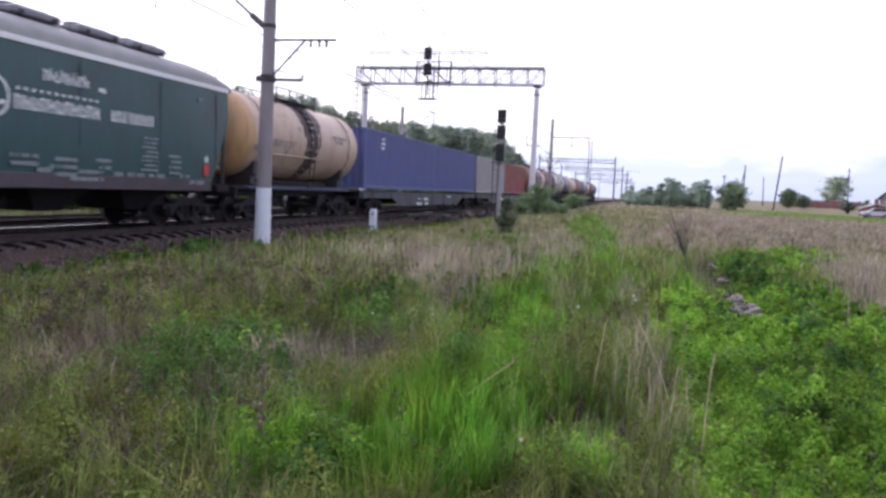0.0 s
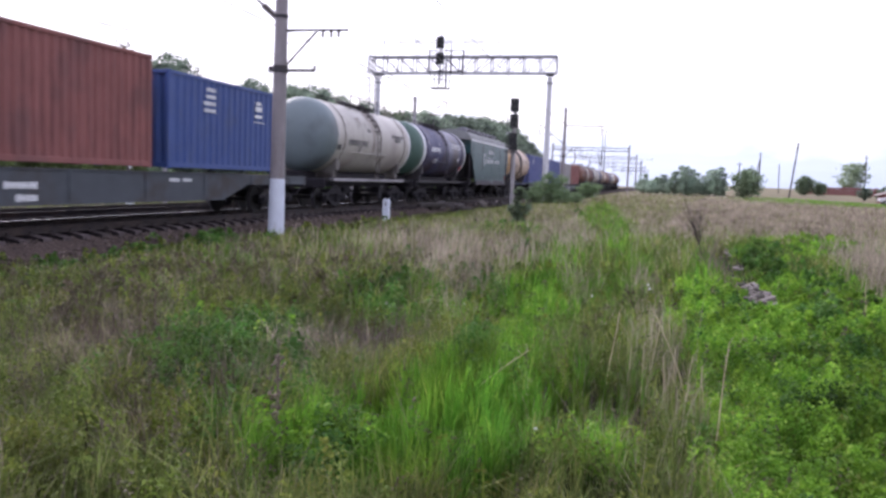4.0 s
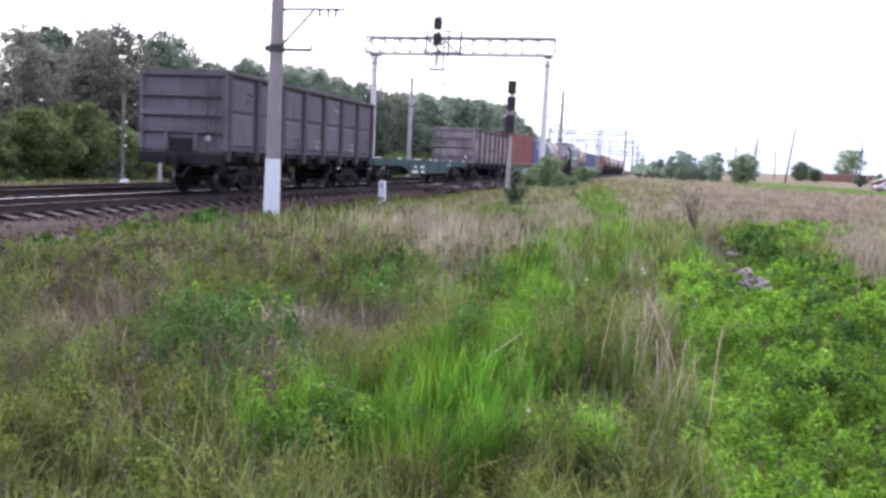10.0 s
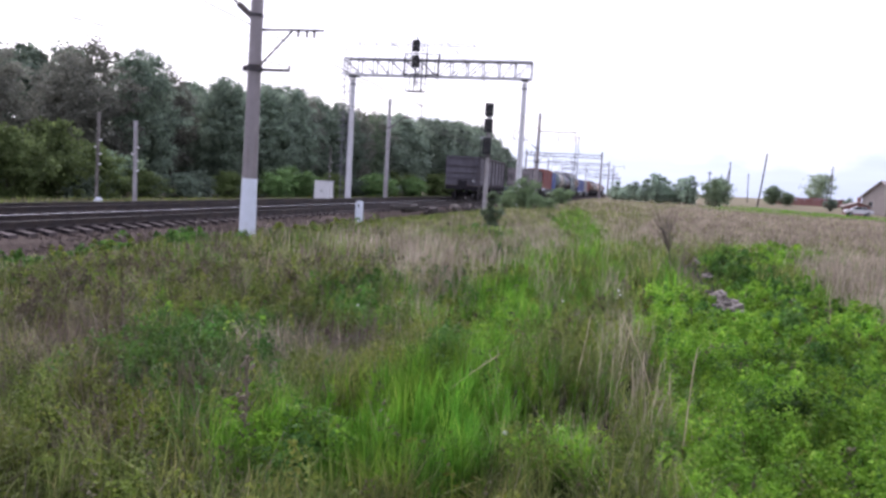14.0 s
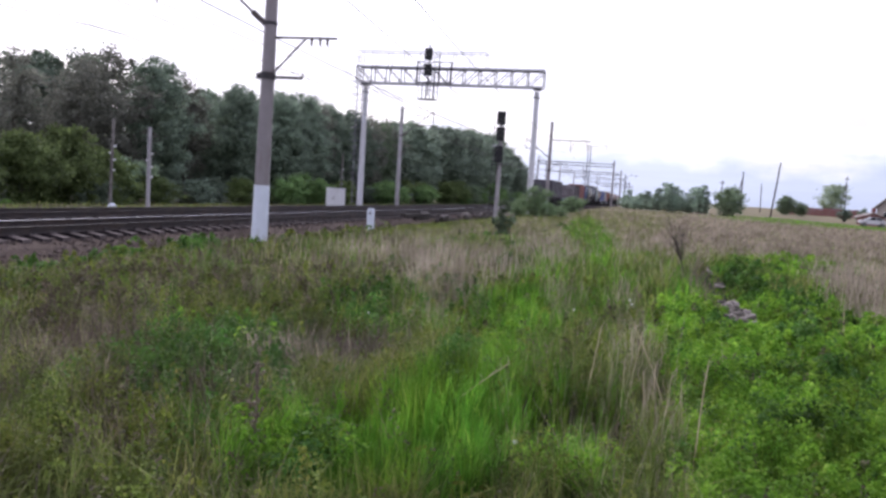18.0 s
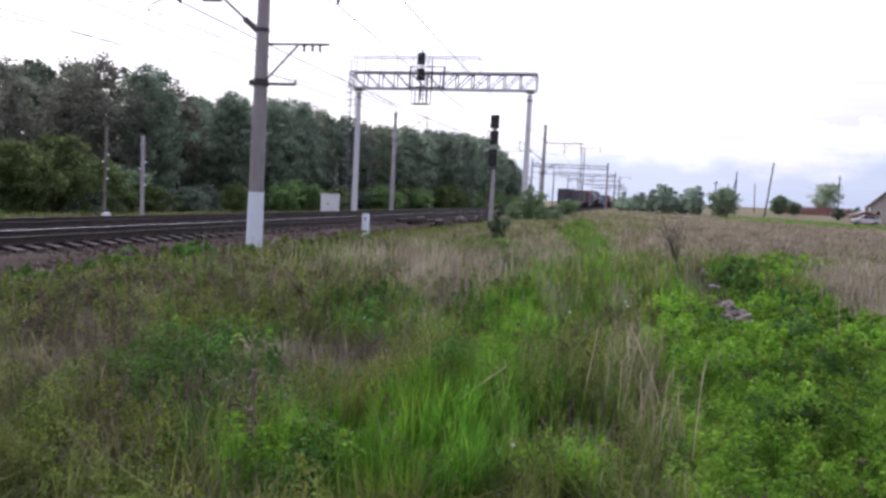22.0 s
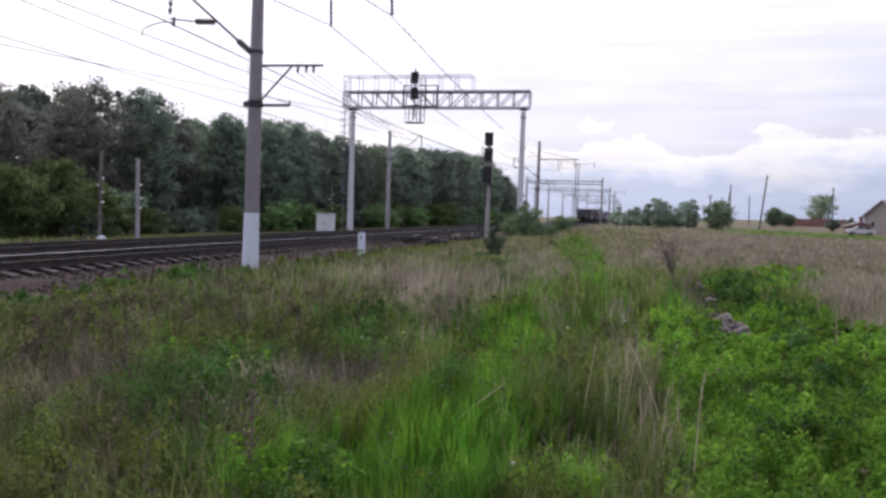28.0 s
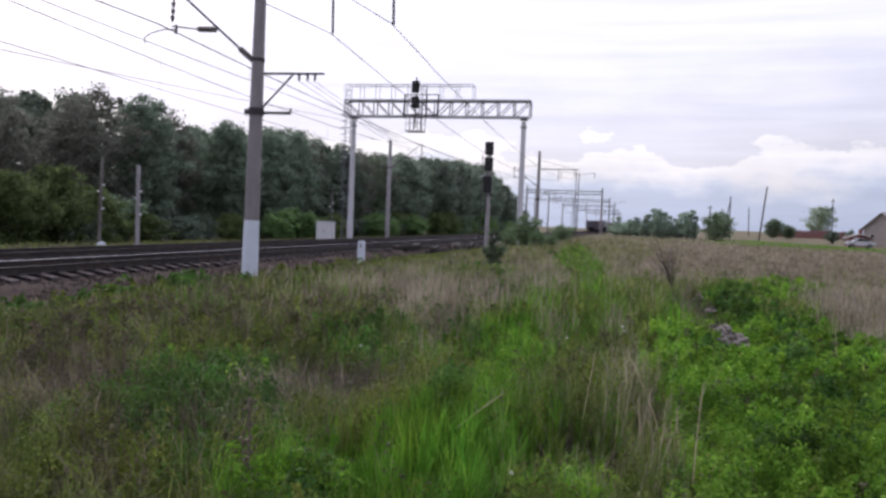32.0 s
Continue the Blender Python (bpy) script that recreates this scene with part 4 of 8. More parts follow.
def build_signal():
    x, y = -9.5, 51.0
    s = thing("signal_post", x, y, 0, label="three black signal heads on a slim pale concrete post", category="railway signal")
    part("post", Geo().lathe((0, 0, -0.4), (0, 0, 1), [(0, 0.16), (7.0, 0.11)], 16), M["concrete"], s, smooth=True)
    for i, z in enumerate((6.55, 5.5, 4.2)):
        signal_head(s, (0.02 if i < 2 else -0.02, -0.3, z), 0.46, 0.78 if i < 2 else 1.0, 2)
        part("head_bracket", box((0, -0.13, z), (0.2, 0.2, 0.12), 0.02), M["dark_steel"], s)
    part("sight_board", box((-0.32, -0.2, 4.75), (0.34, 0.05, 0.12)), M["cabinet"], s)
    ladder(s, -0.38, 0.25, 0.0, 6.2, 0.34, "dark_steel")
    part("platform", box((-0.2, 0.1, 3.55), (0.8, 0.6, 0.05)), M["dark_steel"], s)


def build_lineside():
    # white concrete marker post
    k = thing("marker_post", -11.0, 30.8, 0.0, label="small white concrete marker post beside the track", category="marker post")
    part("stone", Geo().prism([(-0.13, -0.3), (0.13, -0.3), (0.13, 0.62), (0.09, 0.71), (-0.09, 0.71), (-0.13, 0.62)], 1, -0.1, 0.1), M["limewash"], k)
    part("faded_mark", box((0, -0.103, 0.5), (0.06, 0.004, 0.14)), M["black_mark"], k)
    # relay cabinet
    c = thing("relay_cabinet", -22.6, 55.2, -0.45, label="white enamelled relay cabinet on a grey concrete plinth", category="relay cabinet")
    part("plinth", box((0, 0, 0.12), (1.3, 0.85, 0.5), 0.03), M["concrete"], c)
    part("body", box((0, 0, 1.03), (1.22, 0.78, 1.32), 0.03), M["cabinet"], c)
    part("roof", box((0, 0, 1.72), (1.32, 0.9, 0.06), 0.02), M["light_paint"], c)
    for s in (-1, 1):
        d = part("door", box((s * 0.305, -0.395, 1.03), (0.58, 0.02, 1.22), 0.006), M["cabinet"], c)
        part("door_handle", box((s * 0.06, -0.41, 1.0), (0.03, 0.03, 0.16), 0.006), M["dark_steel"], d)
    # posts before the trees
    for x, y, h, tilt, slim in ((-23.0, 32.8, 3.9, -0.6, 0.095), (-24.2, 31.6, 3.95, 1.0, 0.075), (-27, 67, 4.6, 0.8, 0.07)):
        p = thing("lineside_post", x, y, float(ground_z(x, y)) - 0.3, label="thin grey concrete post with small white insulators", category="post", group="lineside posts")
        part("shaft", box((0, 0, h / 2 + 0.2), (slim * 1.6, slim * 1.6, h + 0.4), 0.02), M["concrete" if slim > 0.08 else "saddle_paint"], p)
        for z, s in ((h * 0.78, 1), (h * 0.62, 1), (h * 0.5, 1), (h * 0.7, -1)):
            part("line_insulator", insulator((s * slim, 0, z), (s * (slim + 0.13), 0, z + 0.02), 2, 0.05), M["cabinet"], p)
        part("foot", Geo().lathe((0.2, -0.1, 0.05), (0, 0, 1), [(0, 0.25), (0.25, 0.22), (0.4, 0.1)], 9), M["limewash"], p)
        p.matrix_basis = pose(x, y, float(ground_z(x, y)) - 0.3, 0, tilt, 0)
    # a low stack of old sleepers and rubble by the signal
    rng = random.Random(5)
    st = thing("sleeper_stack", -10.9, 40.0, -0.1, label="low heap of old tarred timber sleepers on gravel", category="sleeper stack")
    for i in range(9):
        part("old_sleeper", box((rng.uniform(-0.3, 0.3), rng.uniform(-3.6, 3.6), 0.1 + 0.17 * (i % 3)), (0.24, 2.6, 0.17), 0.015, pose(0, 0, 0, 0, 0, rng.uniform(-9, 9)).to_3x3()), M["old_wood"], st)
    st = thing("rubble_heap", -11.2, 53.0, -0.1, label="low heap of dark rubble and old timber near the signal", category="rubble")
    for i in range(26):
        r = rng.uniform(0.12, 0.3)
        part("rubble_piece", box((rng.uniform(-0.8, 1.4), rng.uniform(-4, 5), r * 0.4), (r * 2, r * 1.5, r), 0.05, pose(0, 0, 0, rng.uniform(0, 40), rng.uniform(0, 40), rng.uniform(0, 180)).to_3x3()), M["old_wood"] if i % 3 else M["path_stone"], st)
    # concrete rubble in the old path
    st = thing("stone_heap", 1.48, 12.7, float(ground_z(1.48, 12.7)) + 0.03, label="broken pale concrete pieces lying in the grass", category="rubble")
    for i in range(110):
        r = rng.uniform(0.018, 0.050) * (1.5 if i % 9 == 0 else 1.0)
        part("rubble_piece", box((rng.gauss(0, 0.085), rng.uniform(-1.25, 1.0), 0.0 + rng.uniform(0, 0.10)), (r * 2.2, r * 1.5, r * 0.9), 0.006, pose(0, 0, 0, rng.uniform(-25, 25), rng.uniform(-25, 25), rng.uniform(0, 180)).to_3x3()), M["path_stone"], st)
    st = thing("stone_heap", 1.52, 18.4, float(ground_z(1.52, 18.4)), label="few pale stones along an overgrown brown path", category="rubble")
    for i in range(16):
        r = rng.uniform(0.025, 0.06)
        part("rubble_piece", box((rng.gauss(0, 0.09), rng.uniform(-3.2, 6), rng.uniform(0.02, 0.07)), (r * 2, r * 1.6, r), 0.006, pose(0, 0, 0, rng.uniform(-25, 25), 0, rng.uniform(0, 180)).to_3x3()), M["path_stone"], st)


build_masts()
build_wires()
build_gantry()
build_signal()
build_lineside()


# ---- the train: wagons in their own space, y ahead, z from the rail top, origin at the middle of the wagon ----
MOVERS, WHEELS = [], []


def wheelset_mesh():
    g = Geo().cyl((-1.0, 0, 0), (1.0, 0, 0), 0.085, seg=10)
    for s in (-1, 1):
        g.lathe((s * 0.70, 0, 0), (s, 0, 0), [(0, 0.10), (0.0, 0.505), (0.035, 0.505), (0.045, 0.475), (0.13, 0.468), (0.13, 0.40), (0.09, 0.38), (0.09, 0.16), (0.14, 0.14), (0.14, 0.09)], 22)
    me = g.mesh("wheelset", [M["wheel"], M["tread"]], True)
    for f in me.polygons:
        if math.hypot(f.center.y, f.center.z) > 0.45 and abs(f.normal.x) < 0.6:
            f.material_index = 1
    return me


def bogie_mesh():
    """Cast three-piece bogie: two side frames with spring nests, a bolster between them, axle boxes."""
    g = Geo()
    for s in (-1, 1):
        top = [(-1.28, 0.52), (-1.22, 0.64), (-0.75, 0.66), (-0.45, 0.83), (0.45, 0.83), (0.75, 0.66), (1.22, 0.64), (1.28, 0.52), (0.70, 0.50), (0.42, 0.60), (-0.42, 0.60), (-0.70, 0.50)]
        g.prism(top, 0, s * 0.95, s * 1.13)
        g.prism([(-0.72, 0.50), (-0.36, 0.16), (0.36, 0.16), (0.72, 0.50), (0.60, 0.52), (0.30, 0.27), (-0.30, 0.27), (-0.60, 0.52)], 0, s * 0.95, s * 1.13)
        for y in (-0.33, 0.33):
            g.box((s * 1.04, y, 0.44), (0.16, 0.12, 0.4), 0.02)
        for y in (-0.925, 0.925):
            g.box((s * 1.04, y, 0.46), (0.24, 0.32, 0.34), 0.05).cyl((s * 1.14, y, 0.47), (s * 1.2, y, 0.47), 0.12, seg=12)
        for y in (-0.14, 0.0, 0.14):
            for k in range(4):
                g.lathe((s * 1.0, y, 0.28 + 0.07 * k), (0, 0, 1), [(0, 0.05), (0.02, 0.075), (0.05, 0.075), (0.07, 0.05)], 8)
    g.box((0, 0, 0.66), (2.1, 0.44, 0.26), 0.05)
    g.box((0, -0.55, 0.42), (1.8, 0.07, 0.09)).box((0, 0.55, 0.42), (1.8, 0.07, 0.09))
    g.cyl((0, 0, 0.7), (0, 0, 0.9), 0.2, seg=14)
    return g.mesh("bogie", M["bogie"])


WHEELSET, BOGIE = wheelset_mesh(), bogie_mesh()
COUPLER = Geo().box((0, -0.35, 1.04), (0.16, 0.9, 0.2), 0.03).box((0.05, 0.12, 1.04), (0.34, 0.22, 0.32), 0.05).box((-0.13, 0.24, 1.04), (0.1, 0.2, 0.3), 0.03).box((0.2, 0.26, 1.04), (0.12, 0.16, 0.34), 0.03)
COUPLER.path([(-0.35, -0.3, 0.95), (-0.36, 0.05, 0.72), (-0.33, 0.25, 0.55), (-0.25, 0.4, 0.6)], 0.035, 7)
COUPLER = COUPLER.mesh("coupler", M["bogie"])


def wagon(name, rear, length, label, pivot, category="wagon", spin=False):
    """rear: the place of its rear coupling face on the train's own line; length over couplings."""
    w = thing(name, label=label, category=category, group="wagons of the freight train")
    MOVERS.append((w, rear + length / 2))
    for s in (-1, 1):
        b = part("bogie", BOGIE, None, w, "oily black cast bogie")
        b.matrix_basis = pose(0, s * pivot, 0)
        for y in (-0.925, 0.925):
            ax = part("wheelset", WHEELSET, None, b)
            ax.matrix_parent_inverse = Matrix.Translation((0, y, 0.475))
            if spin:
                WHEELS.append(ax)
        c = part("coupler", COUPLER, None, w)
        c.matrix_basis = pose(0, s * (length / 2 - 0.28), 0, 0, 0, 0 if s > 0 else 180)
    return w


def bars(parent, x, y, z, w, h, mat="white_mark", n=1, name="faded_lettering", gap=0.0, rows=1, seed=0, tall=None):
    """Lettering that cannot be read, as plain bars on a side that faces +x: n words in some rows."""
    rng = random.Random(seed)
    g = Geo()
    for r in range(rows):
        yy = y
        zz = z - r * h * 1.7
        for i in range(n):
            ww = w / n * rng.uniform(0.55, 0.9)
            k = max(1, int(ww / (h * 0.75)))
            for j in range(k):
                if rng.random() < 0.9:
                    g.box((x + 0.004, yy - (j + 0.5) * ww / k, zz), (0.008, ww / k * 0.72, h * rng.uniform(0.75, 1.0)))
            yy -= w / n
    return tagged(part(name, g, M[mat], parent, "faded painted marks"), kind="stuff")


def underframe_gear(w, y0=-1.8, y1=1.8):
    """Brake cylinder, air tank, levers and pipes below the frame."""
    part("brake_cylinder", Geo().cyl((0.35, y0 + 0.2, 0.72), (0.35, y0 + 0.8, 0.72), 0.18, seg=14).cyl((0.35, y0 + 0.8, 0.72), (0.35, y0 + 1.5, 0.72), 0.03, seg=6), M["bogie"], w)
    part("air_tank", Geo().lathe((-0.5, y1 - 1.3, 0.72), (0, 1, 0), [(0, 0.1), (0.05, 0.2), (1.05, 0.2), (1.1, 0.1)], 14), M["bogie"], w)
    part("brake_rod", Geo().path([(0, -3.2, 0.62), (0, 3.2, 0.62)], 0.02, 6).box((0.1, 0, 0.68), (0.9, 0.06, 0.04)), M["bogie"], w)
    part("brake_pipe", Geo().path([(0.55, -4.8, 0.9), (0.55, 4.8, 0.9)], 0.02, 6), M["bogie"], w)


def gondola(rear, mat, label, seed, ledges=True):
    L, hw = 13.92, 1.56
    w = wagon("gondola_wagon", rear, L, label, 4.325, spin=True)
    y0, y1 = -6.35, 6.35
    zf, zt = 1.36, 3.80
    part("centre_sill", box((0, 0, 1.06), (0.45, 13.1, 0.34), 0.02), M["bogie"], w)
    part("floor", box((0, 0, zf - 0.06), (2.95, 12.7, 0.1)), M["deck"], w)
    mm = M[mat]
    for s in (-1, 1):
        sd = part("side_wall", Geo().box((s * (hw - 0.13), 0, (zf + zt) / 2), (0.05, 12.7, zt - zf - 0.1)), mm, w)
        # pressed panels between the posts, upper and lower
        ys = np.linspace(y0 + 0.12, y1 - 0.12, 8)
        for i in range(7):
            ya, yb = ys[i] + 0.2, ys[i + 1] - 0.2
            for z0, z1 in (((zf + 0.14, zf + 0.86), (zf + 0.92, zf + 1.60), (zf + 1.66, zt - 0.18)) if ledges else ((zf + 0.16, zf + 1.16), (zf + 1.24, zt - 0.2))):
                k = 0.05
                g = Geo()
                vs = [(s * (hw - 0.105), ya, z0), (s * (hw - 0.105), yb, z0), (s * (hw - 0.105), yb, z1), (s * (hw - 0.105), ya, z1),
                      (s * (hw - 0.06), ya + k * 3, z0 + k), (s * (hw - 0.06), yb - k * 3, z0 + k), (s * (hw - 0.06), yb - k * 3, z1 - k), (s * (hw - 0.06), ya + k * 3, z1 - k)]
                g.add(vs, [(0, 1, 5, 4), (1, 2, 6, 5), (2, 3, 7, 6), (3, 0, 4, 7), (4, 5, 6, 7), (3, 2, 1, 0)])
                part("pressed_panel", g, mm, sd)
        for i, y in enumerate(ys):
            # posts darker than the wall: their shadow lines are put into the colour
            part("side_post", Geo().prism([(s * (hw - 0.1), y - 0.11), (s * hw, y - 0.075), (s * hw, y + 0.075), (s * (hw - 0.1), y + 0.11)], 2, zf - 0.30, zt - 0.08), M["gon_post"], w, "worn side post, dark colour stands for its shadow line")
        part("top_rail", box((s * (hw - 0.07), 0, zt - 0.05), (0.16, 12.78, 0.14), 0.03), M["gon_post"], w)
        part("side_sill", box((s * (hw - 0.14), 0, zf - 0.06), (0.12, 12.7, 0.16), 0.02), M["bogie"], w)
        for i in range(14):
            y = y0 + 0.5 + i * 0.9
            part("hatch_latch", Geo().box((s * (hw - 0.06), y, zf - 0.16), (0.08, 0.12, 0.34), 0.02).box((s * (hw - 0.05), y + 0.16, zf - 0.3), (0.1, 0.05, 0.14), 0.01), M["bogie"], w)
    for s in (-1, 1):
        ye = s * 6.36
        e = part("end_wall", Geo().box((0, ye, (zf + zt) / 2), (2.86, 0.06, zt - zf)), mm, w)
        ribs = ((zt - 0.07, 0.16), (zt - 0.66, 0.12), (zt - 1.30, 0.12), (zf + 0.46, 0.12), (zf + 0.05, 0.16)) if ledges else ((zt - 0.07, 0.16), (zt - 0.72, 0.14), (zt - 1.30, 0.14), (zf + 0.62, 0.14))
        for z, hh in ribs:
            part("end_rib", Geo().prism([(-1.5, z - hh / 2), (1.5, z - hh / 2), (1.5, z + hh / 2), (-1.5, z + hh / 2)], 1, ye, ye + s * 0.13), mm, e)
            # dark strip below each rib, drawn in as its shadow line
            part("rib_foot", box((0, ye + s * 0.055, z - hh / 2 - 0.03), (2.8, 0.05, 0.05)), M["gon_post"], e)
        for x in (-1.46, 1.46):
            part("corner_post", box((x, ye, (zf + zt) / 2), (0.16, 0.2, zt - zf), 0.03), mm, e)
        if ledges:
            # two banks of three recesses between the ribs, parted by short studs
            for z, hh in ((zt - 0.98, 0.52), (zf + 0.255, 0.30)):
                for x in (-0.61, 0.52):
                    part("end_stud", box((x, ye + s * 0.075, z), (0.13, 0.13, hh), 0.02), mm, e)
                for x, wd in ((-1.02, 0.62), (-0.045, 0.90), (0.99, 0.74)):
                    part("recess_panel", box((x, ye + s * 0.035, z - 0.01), (wd, 0.03, hh - 0.09), 0.015), mm, e)
        else:
            for x in (-0.55, 0.5):
                part("end_stud", box((x, ye + s * 0.06, zf + 0.3), (0.14, 0.12, 0.62), 0.02), mm, e)
            # no hollow is built: a black plate gives the shade of a recess
            part("dark_recess", box((-0.05, ye + s * 0.035, zf + 0.12), (0.8, 0.03, 0.5)), M["bogie"], e)
        xa, xb = (-1.40, -0.92) if ledges else (0.95, 1.28)
        lad = part("ladder", Geo().box((xb, ye + s * 0.2, 2.45), (0.04, 0.03, 2.4)).box((xa, ye + s * 0.2, 2.45), (0.04, 0.03, 2.4)), M["gon_post"], w)
        for k in range(5):
            part("rung", cyl((xa, ye + s * 0.2, 1.5 + k * 0.42), (xb, ye + s * 0.2, 1.5 + k * 0.42), 0.013, seg=6), M["gon_post"], lad)
        part("end_beam", box((0, s * 6.5, 1.1), (2.9, 0.26, 0.36), 0.03), M["bogie"], w)
        part("hand_brake_step", box((-1.1, s * 6.7, 0.7), (0.5, 0.2, 0.04)), M["bogie"], w)
        part("end_lamp_disc", Geo().cyl((0.95, ye + s * 0.13, 1.75), (0.95, ye + s * 0.16, 1.75), 0.09, seg=14), M["white_mark"], w)
    underframe_gear(w)
    rng = random.Random(seed)
    for i in range(7):
        if rng.random() < 0.75:
            y = y0 + 0.3 + i * 1.78 + 1.3
            bars(w, hw - 0.06, y, rng.choice((1.9, 2.1, 3.2)), rng.uniform(0.5, 1.0), 0.13, "chalk" if rng.random() < 0.6 else "black_mark", 1, rows=rng.choice((1, 2)), seed=seed + i)
    return w


def container(y0, length, mat, label, z, height=2.6, name="shipping_container", corr=0.33):
    """A corrugated container whose rear lower edge stands at y0 on the train's own line, z above the rail."""
    c = thing(name, label=label, category="container", group="shipping containers")
    MOVERS.append((c, y0 + length / 2))
    hw, L = 1.219, length
    mm = M[mat]

    def wave(a, b, inner, outer):
        pts, n = [], max(4, int((b - a) / corr))
        p = (b - a) / n
        for i in range(n):
            t = a + i * p
            pts += [(t, outer), (t + p * 0.32, outer), (t + p * 0.5, inner), (t + p * 0.82, inner)]
        return pts + [(b, outer)]
    for s in (-1, 1):
        g = Geo()
        pts = wave(-L / 2 + 0.16, L / 2 - 0.16, hw - 0.065, hw - 0.012)
        vs = [(s * x, y, zz) for y, x in pts for zz in (z + 0.14, z + height - 0.1)]
        g.add(vs, [(2 * i, 2 * i + 2, 2 * i + 3, 2 * i + 1) for i in range(len(pts) - 1)])
        part("side_panel", g, mm, c, "corrugated side")
        for zz, hh in ((z + 0.09, 0.14), (z + height - 0.06, 0.1)):
            part("side_rail", box((s * (hw - 0.05), 0, zz), (0.09, L - 0.3, hh), 0.01), mm, c)
        # end walls
        g = Geo()
        pts = wave(-hw + 0.14, hw - 0.14, L / 2 - 0.11, L / 2 - 0.02)
        vs = [(x, s * y, zz) for x, y in pts for zz in (z + 0.15, z + height - 0.1)]
        g.add(vs, [(2 * i, 2 * i + 2, 2 * i + 3, 2 * i + 1) for i in range(len(pts) - 1)])
        e = part("end_panel", g, mm, c, "corrugated end")
        for zz, hh in ((z + 0.09, 0.14), (z + height - 0.06, 0.1)):
            part("end_rail", box((0, s * (L / 2 - 0.05), zz), (2.2, 0.1, hh), 0.01), mm, c)
        for t in (-1, 1):
            part("corner_post", box((t * (hw - 0.07), s * (L / 2 - 0.08), z + height / 2), (0.14, 0.16, height - 0.24), 0.02), mm, c)
            for zz in (z + 0.06, z + height - 0.06):
                part("corner_casting", box((t * (hw - 0.085), s * (L / 2 - 0.09), zz), (0.17, 0.18, 0.12), 0.012), mm, c)
    part("roof", box((0, 0, z + height - 0.045), (2.3, L - 0.1, 0.03)), mm, c)
    part("floor", box((0, 0, z + 0.1), (2.3, L - 0.1, 0.06)), M["deck"], c)
    return c


def flat_wagon(rear, L, mat, label, belly=0.45, stops=True, deck=1.36, deep=0.72):
    w = wagon("container_flat_wagon", rear, L, label, L / 2 - 2.45, spin=True)
    hw, hl = 1.30, L / 2 - 0.62
    mm = M[mat]
    for s in (-1, 1):
        o = [(-hl, deck - 0.02), (-hl, deck - 0.30), (-hl + 4.2, deck - 0.32), (-hl + 5.6, deck - deep), (hl - 5.6, deck - deep), (hl - 4.2, deck - 0.32), (hl, deck - 0.30), (hl, deck - 0.02)]
        part("side_beam", Geo().prism(o, 0, s * hw, s * (hw - 0.03)), mm, w)
        for zz, ll in ((deck - 0.01, 2 * hl), (deck - deep, 2 * hl - 11.2)):
            part("beam_flange", box((s * (hw - 0.07), 0, zz), (0.2, ll, 0.03)), mm, w)
        for i in range(9):
            y = -hl + 1.2 + i * (2 * hl - 2.4) / 8
            d = 0.28 if abs(y) > hl - 4.4 else deep - 0.06
            part("stake_pocket", box((s * (hw + 0.015), y, deck - d / 2 - 0.02), (0.03, 0.14, d), 0.01), mm, w)
    for i in range(int(L / 1.5)):
        y = -hl + 0.4 + i * (2 * hl - 0.8) / (int(L / 1.5) - 1)
        part("cross_beam", box((0, y, deck - 0.12), (2 * hw - 0.1, 0.16, 0.2)), M["deck"], w)
    part("centre_sill", box((0, 0, deck - 0.3), (0.5, 2 * hl, 0.5), 0.02), M["bogie"], w)
    part("deck_plate", box((0, 0, deck - 0.01), (1.1, 2 * hl, 0.03)), M["deck"], w)
    for s in (-1, 1):
        part("end_beam", box((0, s * (hl + 0.06), deck - 0.18), (2.6, 0.16, 0.34), 0.02), mm, w)
        part("hand_rail", Geo().path([(-1.2, s * (hl + 0.15), deck - 0.3), (-1.2, s * (hl + 0.25), deck + 0.4), (-0.8, s * (hl + 0.25), deck + 0.4), (-0.8, s * (hl + 0.15), deck - 0.3)], 0.016, 6), M["dark_steel"], w)
    if stops:
        for i in range(6):
            y = -hl + 0.5 + i * (2 * hl - 1.0) / 5
            for dy in (-0.16, 0.16):
                for s in (-1, 1):
                    part("container_stop", Geo().box((s * (hw - 0.12), y + dy, deck + 0.06), (0.09, 0.07, 0.085), 0.02), M["cabinet"], w, "pale hinged container stop")
    underframe_gear(w)
    bars(w, hw, -1.0, deck - 0.36, 2.6, 0.16, "white_mark", 2, rows=2, seed=11)
    bars(w, hw, 4.8, deck - 0.2, 1.2, 0.1, "white_mark", 2, rows=1, seed=12)
    return w


